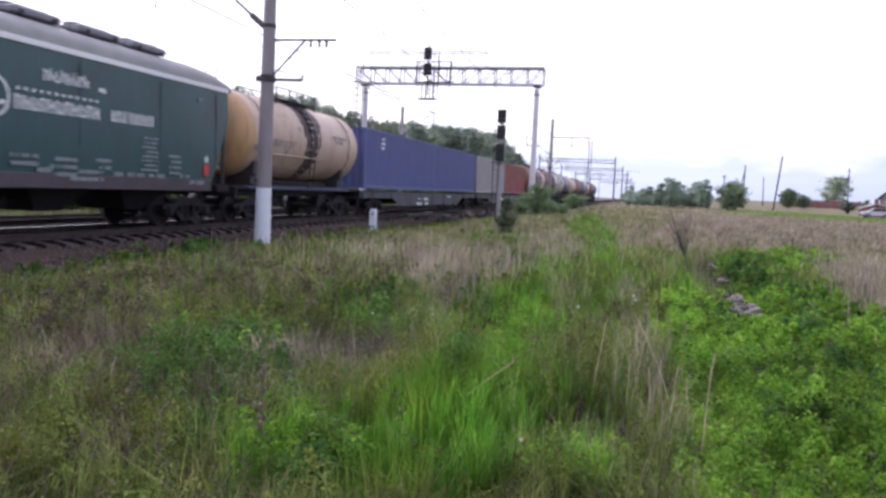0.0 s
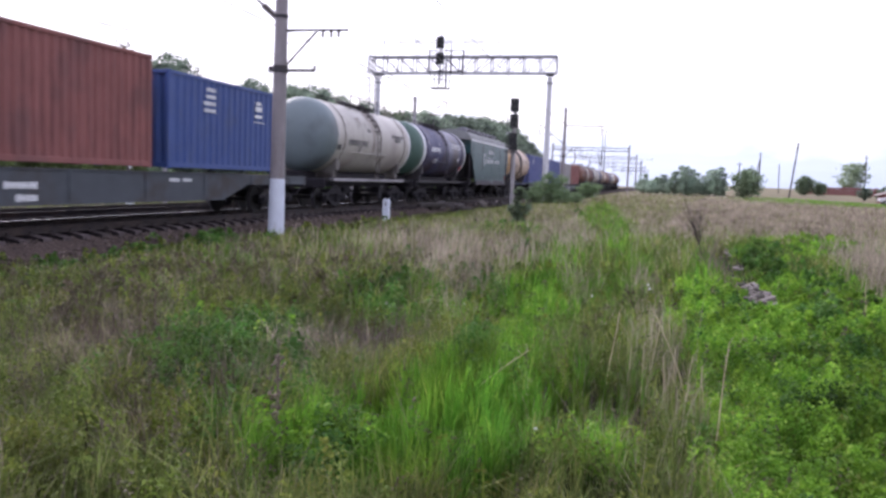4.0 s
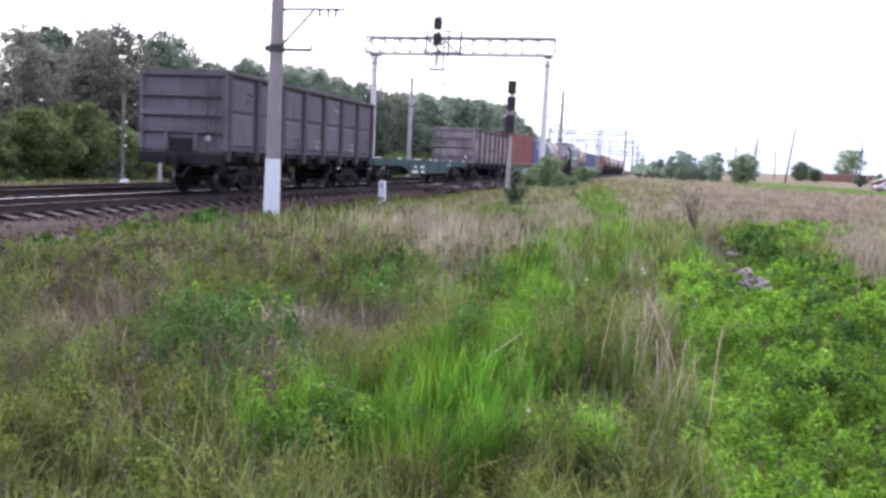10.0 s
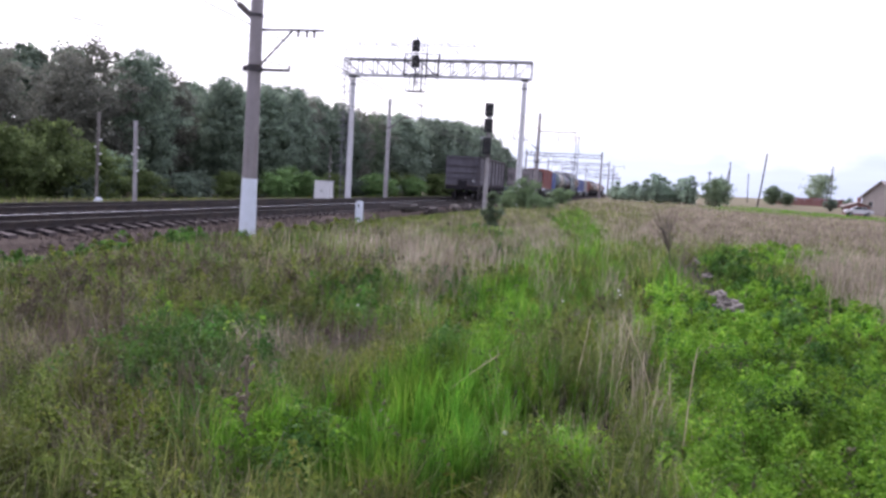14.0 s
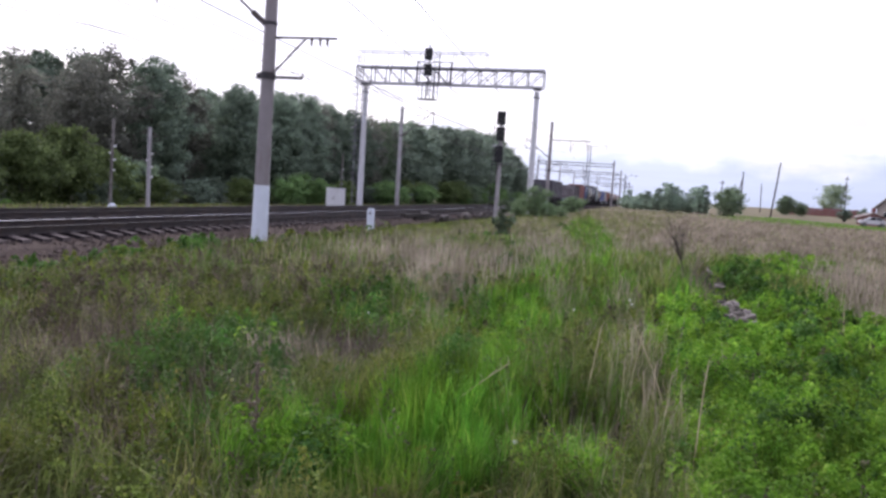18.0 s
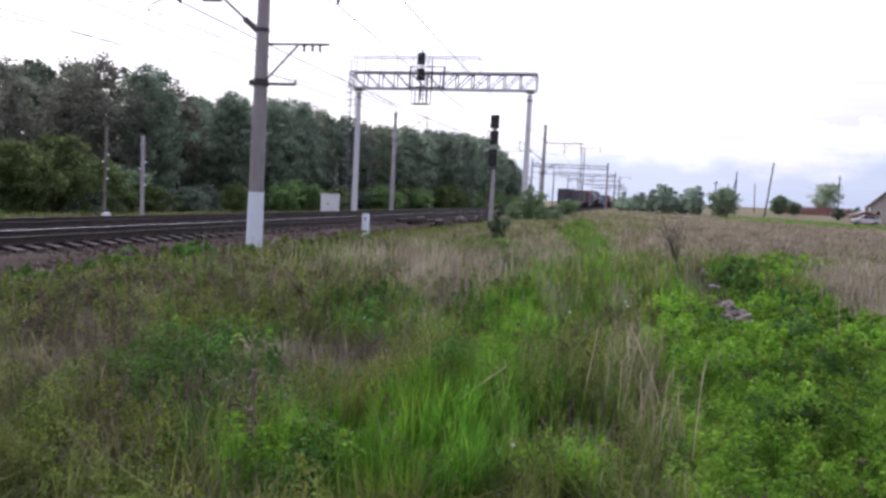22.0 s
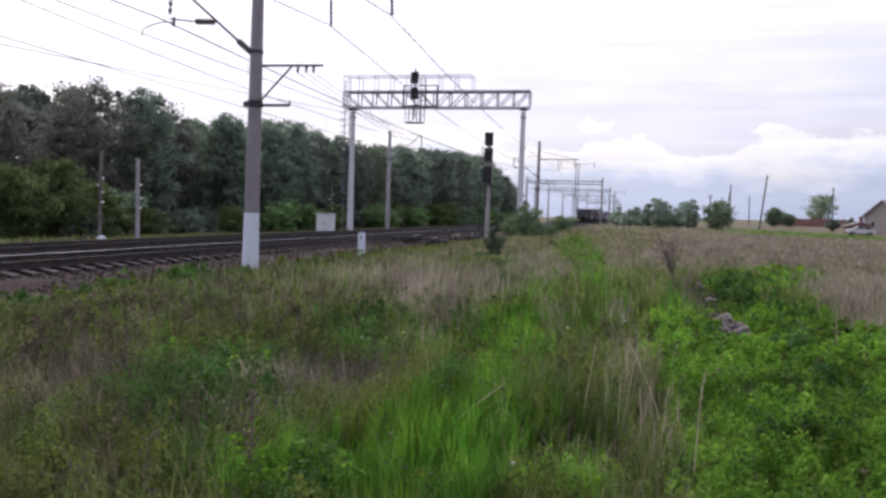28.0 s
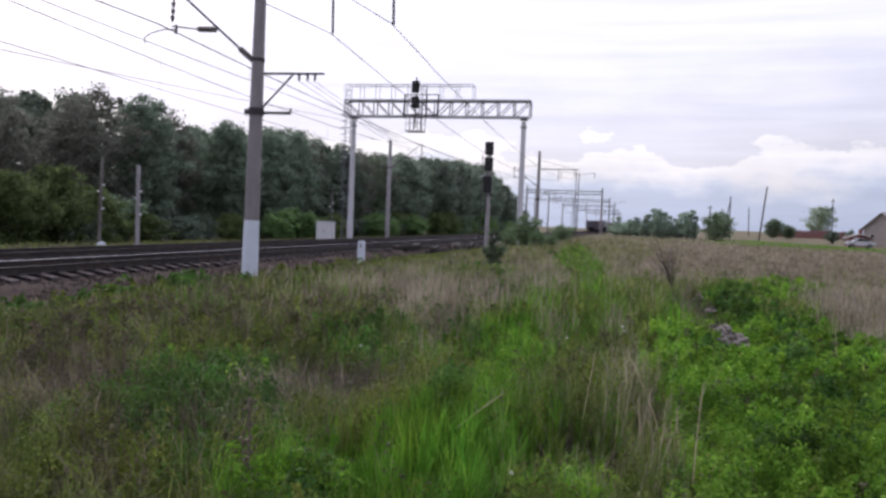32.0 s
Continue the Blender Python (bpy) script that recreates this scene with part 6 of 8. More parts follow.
def build_train():
    gondola(20.82, "gon_b", "dark grey open gondola wagon, last of the train, dusty and worn", 3, ledges=False)
    flat_wagon(34.65, 19.62, "flat_green", "empty teal green container flat wagon with pale stops")
    gondola(54.29, "gon_a", "faded lilac grey open gondola wagon with rust streaks", 7)
    flat_wagon(68.25, 25.6, "flat_grey", "long grey container flat wagon carrying two containers", stops=False, deck=1.30, deep=0.78)
    z = 1.42
    container(71.95, 12.19, "red_box", "rust red forty foot shipping container, corrugated", z, 2.95, corr=0.27)
    b = container(84.85, 6.06, "blue_box", "blue twenty foot shipping container with a small pale emblem", z, 2.70)
    part("emblem", Geo().box((1.235, 1.9, z + 2.06), (0.012, 0.42, 0.16)).box((1.235, 1.9, z + 1.81), (0.012, 0.46, 0.1)).box((1.235, 1.9, z + 2.24), (0.012, 0.34, 0.1)), M["white_mark"], b, "pale emblem")
    bars(b, 1.225, -1.6 + 0.9, z + 2.36, 0.8, 0.12, n=1, rows=4, seed=4)
    bars(b, 1.225, 2.3, z + 1.62, 0.9, 0.05, n=1, seed=5)
    # raised supports below the containers, part of the flat wagon's load gear
    tank_wagon(94.44, "tank_white", "tank_cap", "dirty white rail tank wagon with grey green ends", 1, spin=True, marks="black_mark", sill_paint="grey_box", front_ring="white_mark", weeps=True)
    tank_wagon(106.45, "tank_dark", "tank_green", "dark blue grey rail tank wagon with green end and white rings", 2, ring="white_mark", front_ring="white_mark", spin=True, marks="white_mark", sign="white_mark", sill_paint="dark_steel")
    hopper(118.40)
    tank_wagon(132.75, "tank_tan", "tank_orange", "pale tan rail tank wagon with dark spilt oil below the dome", 3, band=0.3, spin=True, marks="grime_run", sill_paint="flat_blue", front_ring="tank_tan")
    flat_wagon(144.85, 25.6, "flat_grey", "long grey container flat wagon under two blue containers", stops=False, deck=1.16)
    z = 1.30
    c = container(145.55, 12.19, "blue_box_2", "dull blue forty foot shipping container", z, 2.9)
    bars(c, 1.225, -4.0 + 0.8, z + 2.5, 0.9, 0.13, n=1, rows=3, seed=8)
    container(157.85, 12.19, "blue_box_2", "dull blue forty foot shipping container", z, 2.9)
    flat_wagon(170.45, 25.6, "flat_grey", "long grey container flat wagon under a grey and a red container", stops=False, deck=1.16)
    container(170.85, 12.19, "grey_box", "grey forty foot shipping container with faint marks", z, 2.9)
    container(183.25, 12.19, "red_box", "rust red forty foot shipping container", z, 2.9)
    y = 196.45
    for i, (body, cap, ring) in enumerate((("tank_brown", "tank_brown", None), ("tank_brown", "tank_white", "white_mark"), ("tank_white", "tank_dark", None), ("tank_dark", "tank_white", "white_mark"), ("tank_tan", "tank_tan", None),
                                           ("tank_brown", "tank_dark", None), ("tank_dark", "tank_dark", None), ("tank_white", "tank_white", None), ("tank_brown", "tank_brown", None), ("tank_dark", "tank_dark", None))):
        tank_wagon(y, body, cap, "rail tank wagon, %s" % {"tank_brown": "red brown and dusty", "tank_white": "dirty white", "tank_dark": "dark blue grey", "tank_tan": "tan and stained"}[body], 20 + i, ring=ring, detail=i < 3)
        y += 12.02


build_train()


# ---- plants ----
def leaf_mesh(name, centres, size, mat, rng, flat=0.35, long=1.5):
    """One diamond-shaped, slightly folded leaf at every centre."""
    n = len(centres)
    a = rng.normal(0, 1, (n, 3)) * (1, 1, flat + 0.25)
    a /= np.linalg.norm(a, axis=1, keepdims=True)
    b = np.cross(a, rng.normal(0, 1, (n, 3)))
    b /= np.linalg.norm(b, axis=1, keepdims=True)
    s = (size * rng.uniform(0.6, 1.3, n))[:, None]
    nrm = np.cross(a, b)
    v = np.stack([centres - a * s * long / 2, centres + b * s / 2 + nrm * s * 0.12, centres + a * s * long / 2, centres - b * s / 2 + nrm * s * 0.12], 1).reshape(-1, 3)
    i = np.arange(n)[:, None] * 4
    f = np.concatenate([i + [0, 1, 2], i + [0, 2, 3]], 1).reshape(-1, 3)
    return tri_mesh(name, v, f, mat)


def tri_mesh(name, v, f, mat):
    me = bpy.data.meshes.new(name)
    me.vertices.add(len(v))
    me.vertices.foreach_set("co", np.asarray(v, np.float32).ravel())
    me.loops.add(f.size)
    me.loops.foreach_set("vertex_index", f.astype(np.int32).ravel())
    me.polygons.add(len(f))
    me.polygons.foreach_set("loop_start", np.arange(0, f.size, 3, dtype=np.int32))
    me.update(calc_edges=True)
    me.materials.append(mat)
    return me


def tree(name, h, spread, mat, seed, label, clumps=120, leaves=60, size=0.24, bare=0.22, category="tree", group="trees of the wood", stems=1, squeeze=1.0):
    """A tapered trunk that forks into limbs, and a crown of many leaf clumps with gaps and an uneven outline."""
    rng = np.random.default_rng(seed)
    t = thing(name, label=label, category=category, group=group)
    wood, tips = Geo(), []
    for k in range(stems):
        base = np.array([0, 0, -0.3])
        drift = np.append(rng.normal(0, 0.10 * h, 2), 0) if stems > 1 else np.zeros(3)
        p, r = base, 0.017 * h / stems ** 0.5 + 0.02
        steps = 5
        for i in range(steps):
            q = p + (rng.normal(0, 0.05 * h / 5, 2).tolist() + [h * 0.72 / steps])
            q = q + drift / steps
            wood.cyl(p, q, r, r * 0.72, seg=8)
            p, r = q, r * 0.72
            if i >= 1:
                for _ in range(3):
                    az, up = rng.uniform(0, 6.28), rng.uniform(0.35, 1.1)
                    L = spread * rng.uniform(0.55, 1.0) * (1.0 if i < 4 else 0.6)
                    e = p + L * np.array([math.cos(az) * math.cos(up), math.sin(az) * math.cos(up), math.sin(up) * 0.9])
                    m = (p + e) / 2 + [0, 0, 0.08 * L]
                    wood.cyl(p, m, r * 0.5, r * 0.32, seg=6).cyl(m, e, r * 0.32, r * 0.1, seg=5)
                    tips += [m, e, (m + e) / 2]
        tips.append(p)
    part("trunk", wood, M["bark"], t, smooth=True)
    # clump centres: round the limbs' tips and over an uneven dome
    cs = []
    while len(cs) < clumps:
        if rng.random() < 0.3:
            c = np.array(tips[rng.integers(len(tips))]) + rng.normal(0, 0.35, 3) * spread * 0.4
        else:
            u = rng.normal(0, 1, 3)
            u /= np.linalg.norm(u)
            wob = 1 + 0.16 * math.sin(3 * math.atan2(u[1], u[0]) + seed) + 0.10 * math.sin(5 * u[2] + 2 * seed)
            c = np.array([u[0] * spread * wob, u[1] * spread * wob, h * (bare + (1 - bare) * 0.5) + u[2] * h * (1 - bare) * 0.5 * squeeze]) * 1.0
            k = rng.uniform(0.35, 1.0)
            c[:2] *= k
            c[2] = h * 0.5 * (1 + bare) + (c[2] - h * 0.5 * (1 + bare)) * (0.6 + 0.4 * k)
        if h * bare * 0.8 < c[2] < h:
            cs.append(c)
    cs = np.array(cs)
    rad = spread * rng.uniform(0.09, 0.24, clumps) * (120 / max(clumps, 120)) ** 0.15
    d = rng.normal(0, 0.62, (clumps, leaves, 3)) * rad[:, None, None] * (1.15, 1.15, 0.7)
    part("crown", leaf_mesh("crown", (cs[:, None] + d).reshape(-1, 3), size, M[mat], rng), None, t)
    return t


def place(src, x, y, s=1.0, rz=0.0, sz=None, sink=0.0):
    m = pose(x, y, float(ground_z(x, y)) - sink, 0, 0, rz) @ Matrix.Diagonal((s, s, sz or s, 1))
    return m


def build_trees():
    rng = random.Random(9)
    wood = [
        tree("broadleaf_tree", 10, 3.0, "tree_1", 1, "tall dark green broadleaf tree in a dense wood", 420, 62, 0.15, 0.06),
        tree("broadleaf_tree", 10, 2.7, "tree_2", 2, "tall green broadleaf tree in a dense wood", 380, 62, 0.15, 0.08),
        tree("broadleaf_tree", 10, 2.5, "tree_3", 3, "tall dull green poplar with airy crown beside the wood", 205, 56, 0.13, 0.10),
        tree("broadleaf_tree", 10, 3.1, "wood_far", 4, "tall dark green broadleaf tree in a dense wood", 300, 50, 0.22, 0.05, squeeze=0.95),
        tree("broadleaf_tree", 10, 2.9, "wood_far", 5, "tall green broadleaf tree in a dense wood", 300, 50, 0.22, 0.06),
    ]
    used = set()

    def put(k, m):
        if k in used:
            copy_thing(wood[k], m @ Matrix.Diagonal([1 / v for v in wood[k].scale] + [1]))
        else:
            used.add(k)
            wood[k].matrix_basis = m

    def top(y):
        return np.interp(y, [28, 36, 40, 43, 47, 52, 57, 61, 66, 74, 81, 95, 101, 111, 133, 161, 188, 208, 225, 245], [8.0, 8.2, 8.5, 7.6, 9.6, 10.0, 9.9, 8.6, 9.0, 9.9, 10.5, 10.7, 10.1, 10.4, 12.4, 14.4, 14.4, 13.3, 10.0, 5.5])
    y = 27.0
    while y < 245:
        x = -36.5 + rng.uniform(-1.5, 1.5)
        h = (top(y) + 1.1) * rng.uniform(0.99, 1.09)
        if y < 48:
            k = 2
        elif y < 105:
            k = rng.choice([0, 0, 1, 2])
        else:
            k = rng.choice([3, 4])
        wide = rng.uniform(0.95, 1.2) * (1.0 if y < 105 else 1.35)
        put(k, pose(x, y, float(ground_z(x, y)), 0, 0, rng.uniform(0, 360)) @ Matrix.Diagonal((wide, wide, h / 10, 1)))
        y += rng.uniform(3.6, 5.0) * (1.0 if y < 105 else 1.7)
    y = 24.0
    while y < 245:
        x = -42.5 + rng.uniform(-2, 2)
        h = (top(y) * 1.04 + 1.0) * rng.uniform(0.9, 1.05)
        m = pose(x, y, float(ground_z(x, y)), 0, 0, rng.uniform(0, 360)) @ Matrix.Diagonal((1.15, 1.15, h / 10, 1))
        k = rng.choice([3, 4])
        if y > 37:
            put(k if y > 48 else 2, m)
        y += rng.uniform(5, 7) * (1.0 if y < 100 else 1.8)
    # undergrowth along the edge
    bush = [
        tree("shrub", 3, 1.7, "shrub", 11, "fresh yellow green shrub beside the wood", 90, 80, 0.11, 0.03, "shrub", "shrubs along the wood", stems=4),
        tree("shrub", 3, 1.6, "tree_2", 12, "green shrub beside the wood", 60, 55, 0.16, 0.03, "shrub", "shrubs along the wood", stems=4),
        tree("shrub", 3, 1.8, "tree_1", 13, "dark green shrub beside the wood", 60, 55, 0.16, 0.03, "shrub", "shrubs along the wood", stems=4),
        tree("shrub", 3, 1.5, "bright_shrub", 14, "light fresh green shrub at the edge of the wood", 80, 70, 0.12, 0.03, "shrub", "shrubs along the wood", stems=4),
    ]
    seen = set()

    def put_bush(k, m):
        if k in seen:
            copy_thing(bush[k], m @ Matrix.Diagonal([1 / v for v in bush[k].scale] + [1]))
        else:
            seen.add(k)
            bush[k].matrix_basis = m
    for x, y, k, s, sz in ((-31.0, 36.5, 0, 1.25, 1.55), (-30.5, 33.2, 0, 1.2, 1.35), (-31.5, 40.5, 0, 1.1, 1.25), (-31.5, 30.0, 0, 1.1, 1.4), (-33.0, 44.0, 1, 1.2, 1.2), (-30.3, 63.5, 3, 1.0, 0.95), (-30.0, 67.0, 3, 1.15, 1.05), (-30.6, 70.5, 3, 1.1, 0.9), (-30.2, 88.0, 3, 1.2, 0.95), (-30.4, 92.5, 3, 1.3, 1.1), (-30.0, 106.0, 3, 1.3, 1.0)):
        put_bush(k, pose(x, y, float(ground_z(x, y)), 0, 0, rng.uniform(0, 360)) @ Matrix.Diagonal((s, s, sz, 1)))
    y = 34.0
    while y < 240:
        x = -32.5 + rng.uniform(-1.8, 1.2)
        s = rng.uniform(0.7, 1.15) * (1 if y < 100 else 1.5)
        put_bush(rng.choice([1, 2, 0, 0] if 45 < y < 130 else ([3, 1, 3, 2] if y >= 130 else [1, 2, 2, 1])), pose(x, y, float(ground_z(x, y)), 0, 0, rng.uniform(0, 360)) @ Matrix.Diagonal((s, s, s * rng.uniform(0.7, 1.05), 1)))
        y += rng.uniform(2.0, 3.4) * (1 if y < 100 else 2.0)
    # bushes by the near track, in front of the gantry's right column and the next mast
    near = tree("roadside_bush", 2.6, 1.15, "bush_leaf", 21, "leafy green bush in the grass near the track", 110, 34, 0.085, 0.02, "bush", "bushes near the track", stems=5)
    near.matrix_basis = place(near, -7.2, 52.5, 0.95, 40, 0.84)
    for x, y, s, sz, r in ((-8.4, 54.5, 0.85, 0.66, 10), (-6.2, 51.5, 0.65, 0.52, 130), (-5.6, 54.0, 0.6, 0.4, 220), (-7.9, 58.0, 0.9, 0.7, 300), (-9.4, 62.0, 0.9, 0.7, 80), (-6.3, 70.0, 1.1, 0.7, 30)):
        copy_thing(near, place(near, x, y, s, r, sz))
    slim = tree("roadside_bush", 1.45, 0.34, "tree_2", 22, "slim dark green bush standing alone in the meadow", 60, 80, 0.05, 0.02, "bush", "bushes near the track", stems=4)
    slim.matrix_basis = place(slim, -4.75, 27.0)
    # far bushes and young trees ahead
    far = [
        tree("far_bush", 3.8, 2.1, "tree_2", 31, "dense round dark green bush in the field", 170, 36, 0.16, 0.02, "bush", "bushes in the field", stems=4),
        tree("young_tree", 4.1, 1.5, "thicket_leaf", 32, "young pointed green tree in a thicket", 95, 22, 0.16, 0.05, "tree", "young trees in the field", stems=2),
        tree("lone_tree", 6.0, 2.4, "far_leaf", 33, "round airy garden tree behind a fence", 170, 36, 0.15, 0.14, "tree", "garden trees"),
    ]
    far[0].matrix_basis = place(far[0], 10.6, 108.5, 1.0)
    copy_thing(far[0], place(far[0], 30.0, 186.5, 1.1, 60, 1.1))
    copy_thing(far[0], place(far[0], 33.3, 188.0, 0.8, 140, 0.75))
    copy_thing(far[0], place(far[0], -3.0, 150.0, 1.0, 200, 0.6))
    copy_thing(far[0], place(far[0], -0.5, 140.0, 1.1, 250, 0.7))
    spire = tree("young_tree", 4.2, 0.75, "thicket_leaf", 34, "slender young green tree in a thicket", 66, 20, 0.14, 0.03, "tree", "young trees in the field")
    spire.matrix_basis = place(spire, 6.9, 110.0, 1.25, 0, 0.95)
    far[1].matrix_basis = place(far[1], 6.3, 113.0, 0.8, 0, 0.92)
    for x, y, s, sz in ((7.6, 115, 0.7, 0.85), (5.0, 114, 0.8, 0.66), (4.2, 117, 0.8, 0.80), (2.9, 115, 0.9, 0.92), (1.7, 117, 0.9, 0.86), (0.5, 118, 0.9, 0.66), (8.2, 117, 0.7, 0.7), (-0.8, 122, 1.0, 0.60), (-2.0, 124, 1.0, 0.56), (5.8, 112, 0.7, 0.60), (3.6, 112, 0.7, 0.55), (1.0, 113, 0.8, 0.52), (-1.5, 116, 0.8, 0.46), (-3.0, 128, 1.1, 0.52)):
        copy_thing(far[1], place(far[1], x, y, s, rng.uniform(0, 360), sz))
    for x, y, s, sz in ((3.4, 113, 1.0, 1.00), (2.5, 114, 0.8, 1.14), (1.7, 113, 0.8, 0.92), (7.6, 113, 0.8, 1.12), (6.9, 114, 0.8, 1.05), (3.0, 112, 0.7, 1.12), (4.0, 116, 0.7, 1.0), (0.2, 118, 0.9, 0.80), (4.6, 115, 0.8, 0.86), (8.0, 113.5, 0.8, 0.90), (-0.6, 122, 0.9, 0.72), (-2.6, 122, 0.9, 0.80), (5.6, 114, 0.8, 0.78), (6.2, 112, 0.9, 0.98)):
        copy_thing(spire, place(spire, x, y, s, rng.uniform(0, 360), sz))
    far[2].matrix_basis = place(far[2], 43.6, 207.0, 1.65, 0, 1.32)


build_trees()


# ---- grass: blades and leaves in tufts, by patches of the meadow ----
def spot(x, y, cx, cy, rx, ry, deg=0.0, soft=0.5):
    """1 inside an ellipse on the ground, falling to 0 round it."""
    c, s = math.cos(radians(deg)), math.sin(radians(deg))
    u, v = ((x - cx) * c + (y - cy) * s) / rx, (-(x - cx) * s + (y - cy) * c) / ry
    return smoothstep(1 + soft, 1 - soft, np.hypot(u, v))


def patch_noise(x, y, scale, seed):
    """Cheap smooth noise on the plan, 0 to 1."""
    rng = np.random.default_rng(seed)
    out = np.zeros_like(x)
    for k in range(7):
        a, f, p = rng.uniform(0, 6.28), rng.uniform(0.6, 1.9) / scale, rng.uniform(0, 6.28)
        out += np.sin((x * math.cos(a) + y * math.sin(a)) * f * 6.28 + p + 1.5 * np.sin((x * math.sin(a) - y * math.cos(a)) * f * 3 + p))
    return 0.5 + out / 9


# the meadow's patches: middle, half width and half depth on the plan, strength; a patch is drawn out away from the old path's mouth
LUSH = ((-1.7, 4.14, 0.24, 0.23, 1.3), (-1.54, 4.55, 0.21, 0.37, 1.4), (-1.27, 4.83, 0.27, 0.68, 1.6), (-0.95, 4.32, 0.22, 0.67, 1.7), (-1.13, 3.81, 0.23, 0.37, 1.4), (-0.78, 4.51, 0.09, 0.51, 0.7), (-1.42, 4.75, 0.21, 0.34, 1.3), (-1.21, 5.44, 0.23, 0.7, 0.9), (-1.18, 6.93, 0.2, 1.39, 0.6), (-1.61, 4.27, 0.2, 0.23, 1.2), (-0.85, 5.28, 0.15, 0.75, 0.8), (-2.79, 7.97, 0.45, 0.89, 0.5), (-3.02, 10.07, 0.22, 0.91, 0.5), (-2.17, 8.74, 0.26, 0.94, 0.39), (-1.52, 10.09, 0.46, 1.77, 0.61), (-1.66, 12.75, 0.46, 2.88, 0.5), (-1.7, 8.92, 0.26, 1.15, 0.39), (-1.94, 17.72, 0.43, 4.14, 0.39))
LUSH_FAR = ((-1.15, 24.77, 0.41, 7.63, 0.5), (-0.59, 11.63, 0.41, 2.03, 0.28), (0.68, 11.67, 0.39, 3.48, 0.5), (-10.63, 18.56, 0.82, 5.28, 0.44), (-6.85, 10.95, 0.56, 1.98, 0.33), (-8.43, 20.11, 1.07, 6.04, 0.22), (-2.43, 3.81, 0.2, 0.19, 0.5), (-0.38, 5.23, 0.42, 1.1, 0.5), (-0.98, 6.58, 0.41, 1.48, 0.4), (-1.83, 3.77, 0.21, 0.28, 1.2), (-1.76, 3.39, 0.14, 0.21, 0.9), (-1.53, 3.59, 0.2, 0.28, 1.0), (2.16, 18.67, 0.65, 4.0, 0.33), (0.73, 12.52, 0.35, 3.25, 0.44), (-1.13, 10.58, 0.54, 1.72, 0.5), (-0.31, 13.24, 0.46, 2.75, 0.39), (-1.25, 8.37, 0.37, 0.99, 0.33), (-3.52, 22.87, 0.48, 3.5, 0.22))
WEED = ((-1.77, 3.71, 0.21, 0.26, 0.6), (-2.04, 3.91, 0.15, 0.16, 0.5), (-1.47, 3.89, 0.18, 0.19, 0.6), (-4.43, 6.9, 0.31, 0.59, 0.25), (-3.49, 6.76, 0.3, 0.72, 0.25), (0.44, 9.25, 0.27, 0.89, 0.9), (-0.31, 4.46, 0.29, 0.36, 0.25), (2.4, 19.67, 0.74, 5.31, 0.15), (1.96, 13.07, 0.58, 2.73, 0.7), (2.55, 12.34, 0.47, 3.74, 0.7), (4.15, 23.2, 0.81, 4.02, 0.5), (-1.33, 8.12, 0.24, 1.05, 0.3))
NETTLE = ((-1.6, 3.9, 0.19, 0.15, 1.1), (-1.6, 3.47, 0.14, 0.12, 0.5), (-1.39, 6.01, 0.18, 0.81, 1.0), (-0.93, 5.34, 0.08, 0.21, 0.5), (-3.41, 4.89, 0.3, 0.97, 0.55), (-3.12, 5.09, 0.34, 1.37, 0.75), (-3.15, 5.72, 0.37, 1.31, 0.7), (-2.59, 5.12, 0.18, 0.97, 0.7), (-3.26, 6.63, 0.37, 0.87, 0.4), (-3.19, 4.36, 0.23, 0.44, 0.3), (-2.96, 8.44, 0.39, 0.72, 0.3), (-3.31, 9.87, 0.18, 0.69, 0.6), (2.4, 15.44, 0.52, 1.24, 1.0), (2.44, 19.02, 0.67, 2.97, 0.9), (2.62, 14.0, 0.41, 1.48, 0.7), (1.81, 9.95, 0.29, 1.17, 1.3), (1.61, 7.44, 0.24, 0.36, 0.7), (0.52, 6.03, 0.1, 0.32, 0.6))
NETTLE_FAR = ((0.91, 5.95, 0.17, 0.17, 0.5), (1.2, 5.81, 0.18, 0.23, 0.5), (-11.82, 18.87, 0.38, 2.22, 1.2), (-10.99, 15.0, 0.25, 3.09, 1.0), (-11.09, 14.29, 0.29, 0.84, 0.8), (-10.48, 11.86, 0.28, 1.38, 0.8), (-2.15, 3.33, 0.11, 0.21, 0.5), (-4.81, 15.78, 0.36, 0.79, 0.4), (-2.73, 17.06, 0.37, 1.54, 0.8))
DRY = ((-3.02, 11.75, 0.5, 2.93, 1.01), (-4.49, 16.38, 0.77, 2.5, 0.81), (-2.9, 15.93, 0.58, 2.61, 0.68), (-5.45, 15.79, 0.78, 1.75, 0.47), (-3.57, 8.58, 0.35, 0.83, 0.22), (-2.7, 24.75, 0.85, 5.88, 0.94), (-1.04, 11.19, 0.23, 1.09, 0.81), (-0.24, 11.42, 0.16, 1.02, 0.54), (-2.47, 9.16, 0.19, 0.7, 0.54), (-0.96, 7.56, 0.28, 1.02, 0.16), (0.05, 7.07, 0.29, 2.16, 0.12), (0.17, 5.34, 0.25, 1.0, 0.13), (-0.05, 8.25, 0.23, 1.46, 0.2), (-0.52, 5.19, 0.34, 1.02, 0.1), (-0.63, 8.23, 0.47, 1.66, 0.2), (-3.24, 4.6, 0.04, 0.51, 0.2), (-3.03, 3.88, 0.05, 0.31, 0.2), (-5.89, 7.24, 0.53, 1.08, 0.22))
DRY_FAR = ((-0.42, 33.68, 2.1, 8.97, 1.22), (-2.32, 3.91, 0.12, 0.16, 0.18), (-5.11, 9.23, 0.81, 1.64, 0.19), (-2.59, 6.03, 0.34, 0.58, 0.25))
